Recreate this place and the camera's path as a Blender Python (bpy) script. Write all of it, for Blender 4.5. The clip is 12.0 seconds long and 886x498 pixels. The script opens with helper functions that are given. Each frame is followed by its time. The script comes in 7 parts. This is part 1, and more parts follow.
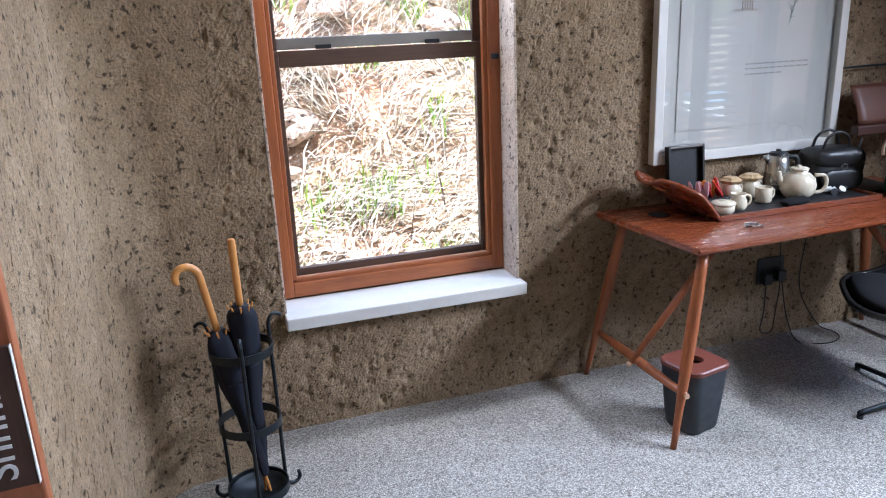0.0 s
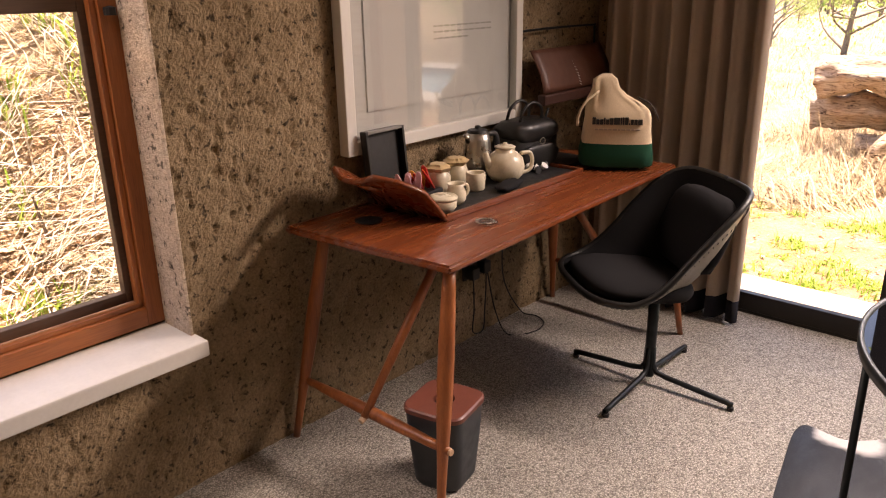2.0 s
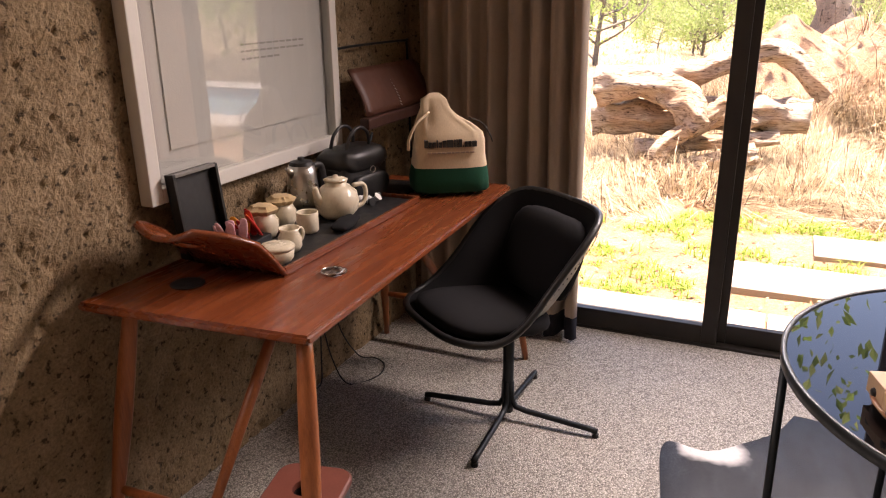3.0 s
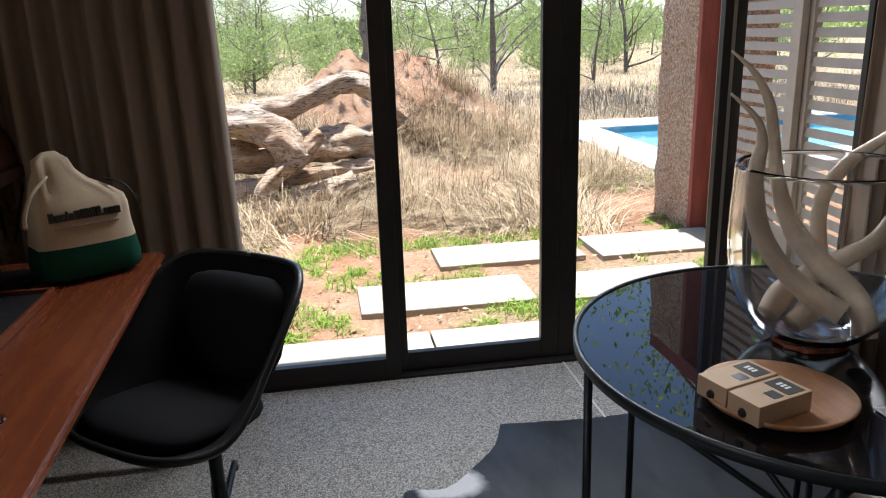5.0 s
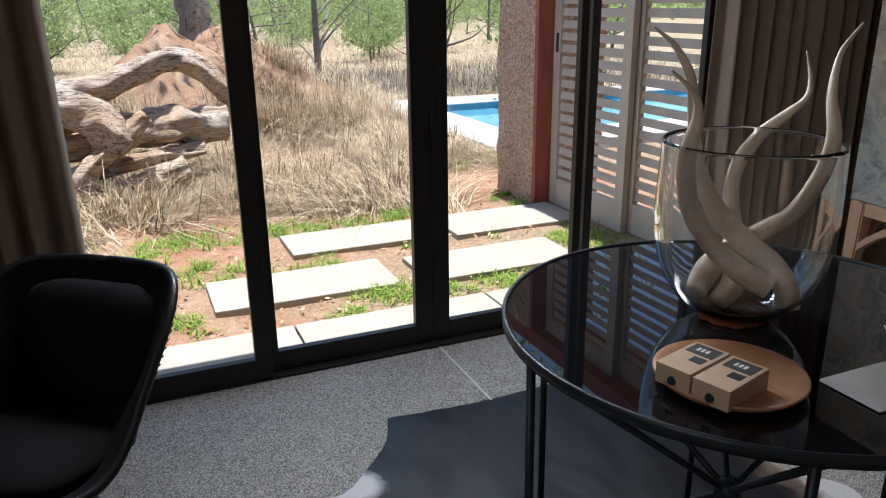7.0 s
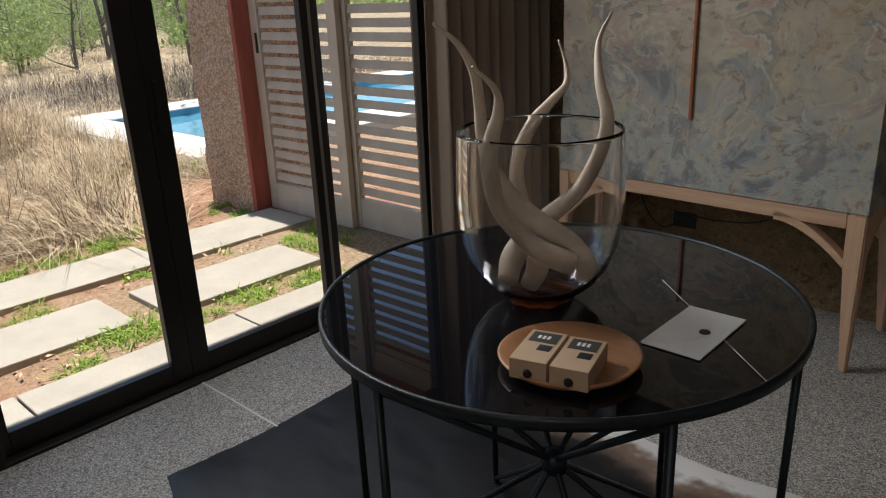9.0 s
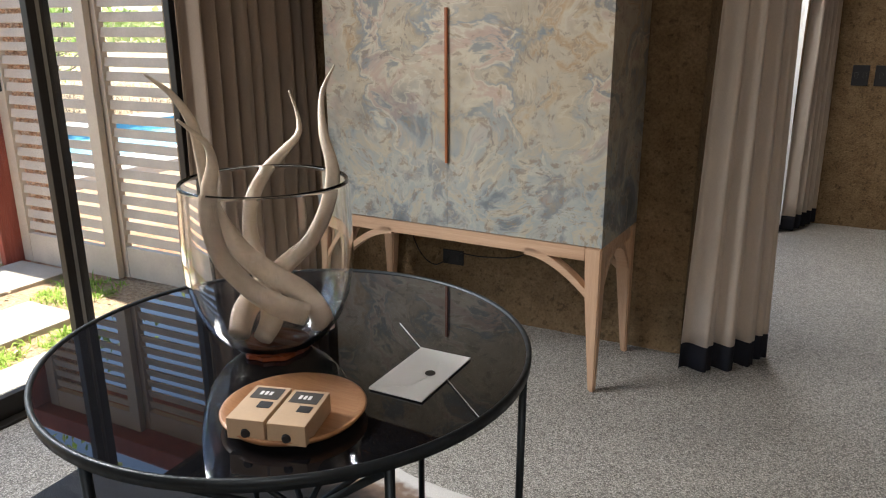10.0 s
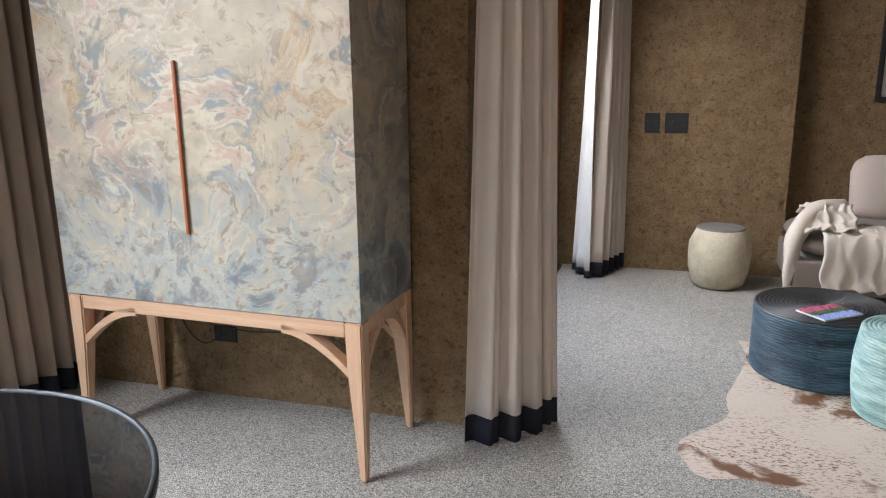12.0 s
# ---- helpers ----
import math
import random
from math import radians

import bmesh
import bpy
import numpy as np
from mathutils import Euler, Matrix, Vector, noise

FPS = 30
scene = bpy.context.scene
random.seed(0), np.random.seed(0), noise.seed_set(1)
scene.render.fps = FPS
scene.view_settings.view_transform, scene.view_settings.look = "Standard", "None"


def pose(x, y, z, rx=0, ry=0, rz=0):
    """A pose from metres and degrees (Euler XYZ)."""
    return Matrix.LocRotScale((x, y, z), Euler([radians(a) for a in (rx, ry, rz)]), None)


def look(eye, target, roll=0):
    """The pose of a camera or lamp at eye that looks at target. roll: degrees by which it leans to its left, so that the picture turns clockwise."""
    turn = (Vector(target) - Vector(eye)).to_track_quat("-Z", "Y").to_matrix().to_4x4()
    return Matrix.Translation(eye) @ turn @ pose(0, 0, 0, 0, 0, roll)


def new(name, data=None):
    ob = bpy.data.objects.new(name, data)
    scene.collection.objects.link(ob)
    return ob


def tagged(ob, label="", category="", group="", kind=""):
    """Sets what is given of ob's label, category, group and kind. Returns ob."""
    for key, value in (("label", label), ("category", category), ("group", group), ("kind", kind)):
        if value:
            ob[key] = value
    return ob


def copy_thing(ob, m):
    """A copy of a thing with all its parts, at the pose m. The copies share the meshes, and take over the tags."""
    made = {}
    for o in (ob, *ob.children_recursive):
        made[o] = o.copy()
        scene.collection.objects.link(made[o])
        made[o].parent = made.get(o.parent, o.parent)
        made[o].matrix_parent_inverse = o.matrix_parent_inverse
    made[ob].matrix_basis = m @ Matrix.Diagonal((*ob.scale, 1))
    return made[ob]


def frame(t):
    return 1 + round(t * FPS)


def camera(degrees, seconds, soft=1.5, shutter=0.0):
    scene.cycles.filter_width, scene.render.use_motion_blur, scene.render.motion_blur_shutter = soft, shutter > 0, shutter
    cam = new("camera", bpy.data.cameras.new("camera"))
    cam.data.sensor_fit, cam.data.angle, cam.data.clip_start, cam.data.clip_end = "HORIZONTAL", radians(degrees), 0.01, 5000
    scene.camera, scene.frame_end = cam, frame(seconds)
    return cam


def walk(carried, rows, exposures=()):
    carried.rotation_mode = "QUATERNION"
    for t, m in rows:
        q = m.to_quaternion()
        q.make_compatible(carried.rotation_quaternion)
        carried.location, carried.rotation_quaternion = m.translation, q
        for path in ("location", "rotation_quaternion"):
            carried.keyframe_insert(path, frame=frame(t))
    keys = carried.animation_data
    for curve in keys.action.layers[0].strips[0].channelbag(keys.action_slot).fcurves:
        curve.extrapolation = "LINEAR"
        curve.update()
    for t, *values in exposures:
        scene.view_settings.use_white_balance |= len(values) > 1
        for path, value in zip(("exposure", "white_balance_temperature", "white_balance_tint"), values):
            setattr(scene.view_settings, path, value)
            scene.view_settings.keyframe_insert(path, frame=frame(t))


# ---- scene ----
cam = camera(61.4, 12.0, 1.1)
PATH = [
    (0, (0.382, 0.323, 1.539), (0.958, 2.147, 0.954), -2.5),
    (0.5, (0.423, 0.547, 1.509), (1.258, 2.256, 0.891), -1.3),
    (1, (0.47, 0.779, 1.469), (1.61, 2.305, 0.859), -0.7),
    (1.5, (0.505, 0.99, 1.456), (1.826, 2.351, 0.82), -1.1),
    (2, (0.584, 1.179, 1.446), (1.99, 2.435, 0.778), -1.0),
    (2.5, (0.662, 1.354, 1.442), (2.226, 2.422, 0.798), 0.7),
    (2.7, (0.694, 1.421, 1.445), (2.33, 2.373, 0.801), 0.1),
    (4.5, (0.989, 1.838, 1.378), (2.907, 1.839, 0.812), -1.5),
    (5, (1.003, 1.908, 1.403), (2.898, 1.609, 0.836), -1.9),
    (5.5, (1.04, 1.982, 1.39), (2.892, 1.492, 0.814), -1.6),
    (6, (1.05, 2.03, 1.392), (2.863, 1.434, 0.794), -1.2),
    (6.5, (1.102, 2.041, 1.387), (2.884, 1.379, 0.765), -0.4),
    (8.3, (1.379, 2.107, 1.41), (2.903, 0.984, 0.765), -3.0),
    (8.5, (1.387, 2.117, 1.403), (2.844, 0.913, 0.748), -2.8),
    (9, (1.377, 2.164, 1.403), (2.676, 0.793, 0.745), -2.6),
    (9.5, (1.324, 2.156, 1.411), (2.391, 0.584, 0.787), -1.9),
    (10, (1.264, 2.081, 1.424), (2.151, 0.384, 0.849), -0.3),
    (10.5, (1.202, 2.024, 1.43), (2.044, 0.289, 0.9), -0.1),
    (11, (1.126, 1.934, 1.43), (1.939, 0.173, 0.943), -0.4),
    (11.5, (1.063, 1.809, 1.421), (1.757, -0.01, 0.965), -0.3),
    (12, (1.005, 1.633, 1.44), (1.576, -0.228, 0.979), -0.6),
]
walk(cam, [(t, look(eye, target, roll)) for t, eye, target, roll in PATH],
     [(0.0, 3.0, 5100, 12), (0.8, 2.8, 5900, 14), (1.5, 2.5, 8300, 26), (2.7, 2.5, 7600, 30), (4.3, 2.25, 6700, 16), (5.0, 1.45, 5850, 10), (6.0, 1.2, 5600, 10), (7.5, 1.05, 5900, 10), (8.5, 0.82, 6400, 10), (9.0, 0.82, 6200, 10), (9.4, 1.05, 6200, 10), (10.0, 2.1, 6300, 10), (10.5, 2.4, 6500, 10), (11.0, 2.5, 5900, 10), (12.0, 2.9, 5850, 10)])

# ---- daylight ----
SUN = Vector((0.05, -0.05, 1.0)).normalized()
world = bpy.data.worlds.new("sky")
scene.world = world
world.use_nodes = True
sky = world.node_tree.nodes.new("ShaderNodeTexSky")
sky.sky_type = "NISHITA"
sky.sun_disc = False
sky.sun_elevation = math.asin(SUN.z)
sky.sun_rotation = math.atan2(SUN.x, SUN.y)
world.node_tree.links.new(sky.outputs[0], world.node_tree.nodes["Background"].inputs["Color"])
world.node_tree.nodes["Background"].inputs["Strength"].default_value = 0.11
sun = new("sun", bpy.data.lights.new("sun", "SUN"))
sun.data.energy, sun.data.angle, sun.data.color = 5.0, radians(0.53), (1.0, 0.95, 0.87)
sun.matrix_basis = look(SUN * 30, (0, 0, 0))


def opening_light(name, eye, target, width, height, watts):
    """An added fill lamp in an opening, boosting the sky light that comes in."""
    lamp = new(name, bpy.data.lights.new(name, "AREA"))
    lamp.data.shape, lamp.data.size, lamp.data.size_y, lamp.data.energy, lamp.data.color = "RECTANGLE", width, height, watts, (1.0, 0.97, 0.93)
    lamp.data.spread = radians(130)
    lamp.matrix_basis = look(eye, target)
    return lamp


opening_light("slider_sky_fill", (3.835, 1.05, 2.20), (2.2, 1.0, 0.9), 1.55, 0.22, 15)
opening_light("window_sky_fill", (1.08, 3.16, 2.04), (1.08, 2.2, 1.1), 0.85, 0.28, 2.6)
opening_light("lounge_door_sky_fill", (1.80, -2.6, 2.06), (0.6, -2.6, 0.9), 1.5, 0.36, 6.0)

# ---- helpers of this place ----
def part(name, bm, material, parent=None, label="", smooth=False, mods=()):
    me = bpy.data.meshes.new(name)
    bm.to_mesh(me)
    bm.free()
    if smooth:
        for p in me.polygons:
            p.use_smooth = True
    me.materials.append(material)
    ob = new(name, me)
    if parent is not None:
        ob.parent = parent
    if label:
        tagged(ob, label)
    return ob


def share(name, me, parent, m):
    ob = new(name, me)
    ob.parent = parent
    ob.matrix_basis = m
    return ob


def thing(name, label, category, m=None, group="", kind=""):
    ob = new(name)
    ob.empty_display_size = 0.05
    if m is not None:
        ob.matrix_basis = m
    return tagged(ob, label, category, group, kind)


def box(x0, x1, y0, y1, z0, z1, bevel=0.0, seg=2, bm=None):
    b = bmesh.new()
    bmesh.ops.create_cube(b, size=1, matrix=Matrix.LocRotScale(((x0 + x1) / 2, (y0 + y1) / 2, (z0 + z1) / 2), None, (abs(x1 - x0), abs(y1 - y0), abs(z1 - z0))))
    if bevel:
        bmesh.ops.bevel(b, geom=b.edges[:], offset=bevel, segments=seg, affect="EDGES", profile=0.6)
    if bm is None:
        return b
    return merge(bm, b)


def merge(bm, other):
    me = bpy.data.meshes.new("tmp")
    other.to_mesh(me)
    other.free()
    bm.from_mesh(me)
    bpy.data.meshes.remove(me)
    return bm


def spline(points, steps):
    """Catmull-Rom through control points; each may carry extra values."""
    pts = [np.array(p, float) for p in points]
    pts = [2 * pts[0] - pts[1]] + pts + [2 * pts[-1] - pts[-2]]
    out = []
    for i in range(1, len(pts) - 2):
        a, b, c, d = pts[i - 1:i + 3]
        for s in range(steps):
            t = s / steps
            out.append(0.5 * (2 * b + (c - a) * t + (2 * a - 5 * b + 4 * c - d) * t * t + (3 * b - a - 3 * c + d) * t ** 3))
    out.append(pts[-2])
    return out


def tube(path, sides=8, cap=True, bm=None, wobble=0.0, ridge=0, ridge_depth=0.0, twist=0.0):
    """A tube along (x, y, z, radius) points."""
    b = bmesh.new() if bm is None else bm
    rings, ref = [], None
    n = len(path)
    for i, p in enumerate(path):
        p0, p1 = path[max(0, i - 1)], path[min(n - 1, i + 1)]
        d = Vector(p1[:3]) - Vector(p0[:3])
        d.normalize()
        if ref is None:
            ref = Vector((0, 0, 1)) if abs(d.z) < 0.9 else Vector((1, 0, 0))
        u = ref - d * ref.dot(d)
        u.normalize()
        ref = u
        v = d.cross(u)
        ring = []
        for k in range(sides):
            a = 2 * math.pi * k / sides
            r = p[3]
            if wobble:
                r *= 1 + wobble * noise.noise(Vector((p[0] * 6 + math.cos(a) * 1.3, p[1] * 6 + math.sin(a) * 1.3, p[2] * 6)))
            if ridge:
                r *= 1 + ridge_depth * math.cos(ridge * a + twist * i)
            ring.append(b.verts.new(Vector(p[:3]) + (u * math.cos(a) + v * math.sin(a)) * r))
        rings.append(ring)
    for r0, r1 in zip(rings, rings[1:]):
        for k in range(sides):
            b.faces.new((r0[k], r0[(k + 1) % sides], r1[(k + 1) % sides], r1[k]))
    if cap:
        b.faces.new(rings[0][::-1])
        b.faces.new(rings[-1])
    return b


def rod(a, c, r, r2=None, sides=8, bm=None):
    return tube([(*a, r), (*c, r if r2 is None else r2)], sides, True, bm)


def lathe(profile, sides=32, cx=0.0, cy=0.0, bm=None, bump=0.0, seed=0.0):
    """Turns (radius, z) points round the upright axis."""
    b = bmesh.new() if bm is None else bm
    rings = []
    for r, z in profile:
        if r < 1e-5:
            rings.append([b.verts.new((cx, cy, z))])
            continue
        ring = []
        for k in range(sides):
            a = 2 * math.pi * k / sides
            q = r
            if bump:
                q += bump * noise.noise(Vector((math.cos(a) * 3 + seed, math.sin(a) * 3, z * 9))) + bump * 0.6 * noise.noise(Vector((math.cos(a) * 9 + seed, math.sin(a) * 9, z * 26)))
            ring.append(b.verts.new((cx + q * math.cos(a), cy + q * math.sin(a), z)))
        rings.append(ring)
    for r0, r1 in zip(rings, rings[1:]):
        if len(r0) == 1 and len(r1) == 1:
            continue
        for k in range(sides):
            k2 = (k + 1) % sides
            if len(r0) == 1:
                b.faces.new((r0[0], r1[k2], r1[k]))
            elif len(r1) == 1:
                b.faces.new((r0[k], r0[k2], r1[0]))
            else:
                b.faces.new((r0[k], r0[k2], r1[k2], r1[k]))
    return b


def outline_slab(pts, z0, z1, bm=None):
    """A flat piece of any outline between two heights."""
    b = bmesh.new() if bm is None else bm
    lo = [b.verts.new((x, y, z0)) for x, y in pts]
    hi = [b.verts.new((x, y, z1)) for x, y in pts]
    b.faces.new(hi)
    b.faces.new(lo[::-1])
    for i in range(len(pts)):
        j = (i + 1) % len(pts)
        b.faces.new((lo[i], lo[j], hi[j], hi[i]))
    return b


def puff(sx, sy, sz, m, e=0.6, seg=20, rings=12, crease=0.0, seed=0.0):
    """A cushion: a superellipsoid of half sizes sx, sy, sz."""
    b = bmesh.new()
    bmesh.ops.create_uvsphere(b, u_segments=seg, v_segments=rings, radius=1)
    for v in b.verts:
        c = v.co.copy()
        q = Vector([math.copysign(abs(t) ** e, t) for t in c])
        w = 1 + crease * noise.noise(Vector((c.x * 3 + seed, c.y * 3, c.z * 3)))
        v.co = m @ Vector((q.x * sx * w, q.y * sy * w, math.copysign(abs(c.z) ** 0.9, c.z) * sz * w))
    return b


def sheet_x(x, y0, y1, z0, z1):
    """A single sheet of glass across x, facing the room."""
    b = bmesh.new()
    b.faces.new([b.verts.new(v) for v in ((x, y0, z0), (x, y0, z1), (x, y1, z1), (x, y1, z0))])
    return b


def sheet_y(y, x0, x1, z0, z1):
    """A single sheet of glass across y, facing the room."""
    b = bmesh.new()
    b.faces.new([b.verts.new(v) for v in ((x0, y, z0), (x1, y, z0), (x1, y, z1), (x0, y, z1))])
    return b


# ---- materials ----
def base(name, rough=0.6, metal=0.0, spec=0.5):
    mt = bpy.data.materials.new(name)
    mt.use_nodes = True
    nt = mt.node_tree
    bs = nt.nodes["Principled BSDF"]
    bs.inputs["Roughness"].default_value = rough
    bs.inputs["Metallic"].default_value = metal
    bs.inputs["Specular IOR Level"].default_value = spec
    return mt, nt, bs


def coords(nt, sx=1.0, sy=1.0, sz=1.0, rot=(0, 0, 0)):
    tc = nt.nodes.new("ShaderNodeTexCoord")
    mp = nt.nodes.new("ShaderNodeMapping")
    mp.inputs["Scale"].default_value = (sx, sy, sz)
    mp.inputs["Rotation"].default_value = rot
    nt.links.new(tc.outputs["Object"], mp.inputs["Vector"])
    return mp.outputs["Vector"]


def tex_noise(nt, vec, scale, detail=3.0, rough=0.55, warp=0.0):
    n = nt.nodes.new("ShaderNodeTexNoise")
    n.inputs["Scale"].default_value = scale
    n.inputs["Detail"].default_value = detail
    n.inputs["Roughness"].default_value = rough
    n.inputs["Distortion"].default_value = warp
    nt.links.new(vec, n.inputs["Vector"])
    return n.outputs["Fac"]


def tex_cells(nt, vec, scale, what="Distance", feature="F1"):
    n = nt.nodes.new("ShaderNodeTexVoronoi")
    n.feature = feature
    n.inputs["Scale"].default_value = scale
    nt.links.new(vec, n.inputs["Vector"])
    return n.outputs[what]


def ramp(nt, fac, *stops):
    r = nt.nodes.new("ShaderNodeValToRGB")
    el = r.color_ramp.elements
    while len(el) < len(stops):
        el.new(0.5)
    for e, (p, c) in zip(el, stops):
        e.position = p
        e.color = (*c, 1) if len(c) == 3 else c
    nt.links.new(fac, r.inputs["Fac"])
    return r.outputs["Color"]


def grey(v):
    return (v, v, v)


def blend(nt, fac, a, b, how="MIX"):
    m = nt.nodes.new("ShaderNodeMix")
    m.data_type, m.blend_type = "RGBA", how
    for sock, val in ((m.inputs[0], fac), (m.inputs[6], a), (m.inputs[7], b)):
        if isinstance(val, (int, float)):
            sock.default_value = val
        elif isinstance(val, tuple):
            sock.default_value = (*val, 1)
        else:
            nt.links.new(val, sock)
    return m.outputs[2]


def relief(nt, bs, height, strength, dist):
    bp = nt.nodes.new("ShaderNodeBump")
    bp.inputs["Strength"].default_value = strength
    bp.inputs["Distance"].default_value = dist
    nt.links.new(height, bp.inputs["Height"])
    nt.links.new(bp.outputs["Normal"], bs.inputs["Normal"])


def plain(name, c, rough=0.5, metal=0.0, vary=0.12, scale=9.0, fine=90.0, bump=0.15, dist=0.001, spec=0.5):
    """A surface with a slow and a fine variation of its colour and a fine relief."""
    mt, nt, bs = base(name, rough, metal, spec)
    v = coords(nt)
    lo = tuple(max(0, t * (1 - vary)) for t in c)
    hi = tuple(min(1, t * (1 + vary)) for t in c)
    slow = ramp(nt, tex_noise(nt, v, scale, 4), (0.3, lo), (0.7, hi))
    f = tex_noise(nt, v, fine, 3)
    col = blend(nt, 0.35, slow, ramp(nt, f, (0.3, lo), (0.7, hi)))
    nt.links.new(col, bs.inputs["Base Color"])
    rr = ramp(nt, tex_noise(nt, v, scale * 2.3, 3), (0.3, grey(max(0.02, rough - 0.08))), (0.7, grey(min(1, rough + 0.08))))
    nt.links.new(rr, bs.inputs["Roughness"])
    relief(nt, bs, f, bump, dist)
    return mt


def timber(name, dark, light, axis="x", rough=0.4, ring=14.0, vary=0.0):
    mt, nt, bs = base(name, rough)
    st = {"x": (0.9, ring, ring), "y": (ring, 0.9, ring), "z": (ring, ring, 0.9)}[axis]
    v = coords(nt, *st)
    g = tex_noise(nt, v, 2.2, 5, 0.6, 0.6)
    fine = tex_noise(nt, coords(nt, *(t * 5 for t in st)), 4, 3)
    col = ramp(nt, g, (0.3, dark), (0.5, tuple((a + b) / 2 for a, b in zip(dark, light))), (0.72, light))
    col = blend(nt, 0.35, col, ramp(nt, fine, (0.3, dark), (0.7, light)))
    nt.links.new(col, bs.inputs["Base Color"])
    nt.links.new(ramp(nt, g, (0.3, grey(rough + 0.1)), (0.7, grey(rough - 0.06))), bs.inputs["Roughness"])
    relief(nt, bs, fine, 0.12, 0.001)
    return mt


def earth_mat(name, dark, mid, light, scale=1.0, rough=0.92, bump=0.9, pitted=1.0):
    mt, nt, bs = base(name, rough, 0, 0.2)
    v = coords(nt)
    big = tex_noise(nt, v, 1.3 * scale, 4, 0.6)
    med = tex_noise(nt, v, 14 * scale, 4, 0.65)
    fine = tex_noise(nt, v, 110 * scale, 3, 0.7)
    cells = tex_cells(nt, v, 55 * scale)
    col = ramp(nt, big, (0.3, dark), (0.5, mid), (0.72, light))
    col = blend(nt, 0.5, col, ramp(nt, med, (0.28, dark), (0.5, mid), (0.75, light)))
    grit = ramp(nt, fine, (0.3, grey(0.55)), (0.5, grey(0.95)), (0.72, grey(1.25)))
    col = blend(nt, 0.8, col, grit, "MULTIPLY")
    # shade inside pits and hollows, put into the colour as dark spots
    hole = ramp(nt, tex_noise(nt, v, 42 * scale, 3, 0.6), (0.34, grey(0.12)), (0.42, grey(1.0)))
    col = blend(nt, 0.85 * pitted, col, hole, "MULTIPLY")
    hollow_shade = ramp(nt, tex_noise(nt, v, 24 * scale, 4, 0.55), (0.30, grey(0.18)), (0.355, grey(1.0)))
    col = blend(nt, 0.8 * pitted, col, hollow_shade, "MULTIPLY")
    nt.links.new(col, bs.inputs["Base Color"])
    h = blend(nt, 0.5, ramp(nt, cells, (0.0, grey(0.0)), (0.6, grey(1.0))), ramp(nt, med, (0.3, grey(0.0)), (0.7, grey(1.0))))
    h = blend(nt, 0.5, h, ramp(nt, fine, (0.3, grey(0.0)), (0.7, grey(1.0))))
    relief(nt, bs, h, bump, 0.007)
    return mt


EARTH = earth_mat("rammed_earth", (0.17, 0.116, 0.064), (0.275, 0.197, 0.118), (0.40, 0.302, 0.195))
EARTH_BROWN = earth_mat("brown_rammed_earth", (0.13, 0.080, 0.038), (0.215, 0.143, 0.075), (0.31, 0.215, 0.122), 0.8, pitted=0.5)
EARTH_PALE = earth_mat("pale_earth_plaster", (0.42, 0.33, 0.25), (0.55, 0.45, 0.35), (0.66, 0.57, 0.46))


def pebble_mat():
    """Coarse pebbles proud of a reddish earth ground."""
    mt, nt, bs = base("pebbled_earth", 0.9, 0, 0.2)
    v = coords(nt)
    d = tex_cells(nt, v, 60, "Distance")
    r = nt.nodes.new("ShaderNodeSeparateColor")
    nt.links.new(tex_cells(nt, v, 60, "Color"), r.inputs[0])
    col = ramp(nt, r.outputs[0], (0.0, (0.52, 0.33, 0.21)), (0.4, (0.66, 0.48, 0.33)), (0.75, (0.74, 0.60, 0.45)), (1.0, (0.60, 0.50, 0.40)))
    col = blend(nt, 0.9, col, ramp(nt, d, (0.3, grey(1.0)), (0.72, grey(0.55))), "MULTIPLY")
    col = blend(nt, 0.6, col, ramp(nt, tex_noise(nt, v, 3, 4), (0.3, (0.85, 0.7, 0.6)), (0.7, grey(1.1))), "MULTIPLY")
    nt.links.new(col, bs.inputs["Base Color"])
    relief(nt, bs, ramp(nt, d, (0.0, grey(1.0)), (0.75, grey(0.0))), 1.0, 0.012)
    return mt


COLUMN = pebble_mat()


def floor_mat():
    mt, nt, bs = base("pebbled_floor", 0.75, 0, 0.35)
    v = coords(nt)
    stones = tex_cells(nt, v, 215, "Color")
    dist = tex_cells(nt, v, 215, "Distance")
    r = nt.nodes.new("ShaderNodeSeparateColor")
    nt.links.new(stones, r.inputs[0])
    col = ramp(nt, r.outputs[0], (0.0, (0.20, 0.185, 0.160)), (0.3, (0.40, 0.368, 0.32)), (0.7, (0.52, 0.485, 0.43)), (1.0, (0.70, 0.66, 0.60)))
    gap = ramp(nt, dist, (0.35, grey(1.0)), (0.75, grey(0.42)))
    col = blend(nt, 0.9, col, gap, "MULTIPLY")
    stain = ramp(nt, tex_noise(nt, v, 1.1, 5, 0.6), (0.3, grey(0.82)), (0.7, grey(1.08)))
    col = blend(nt, 0.8, col, stain, "MULTIPLY")
    nt.links.new(col, bs.inputs["Base Color"])
    relief(nt, bs, ramp(nt, dist, (0.0, grey(1.0)), (0.8, grey(0.0))), 0.75, 0.004)
    return mt


FLOOR = floor_mat()


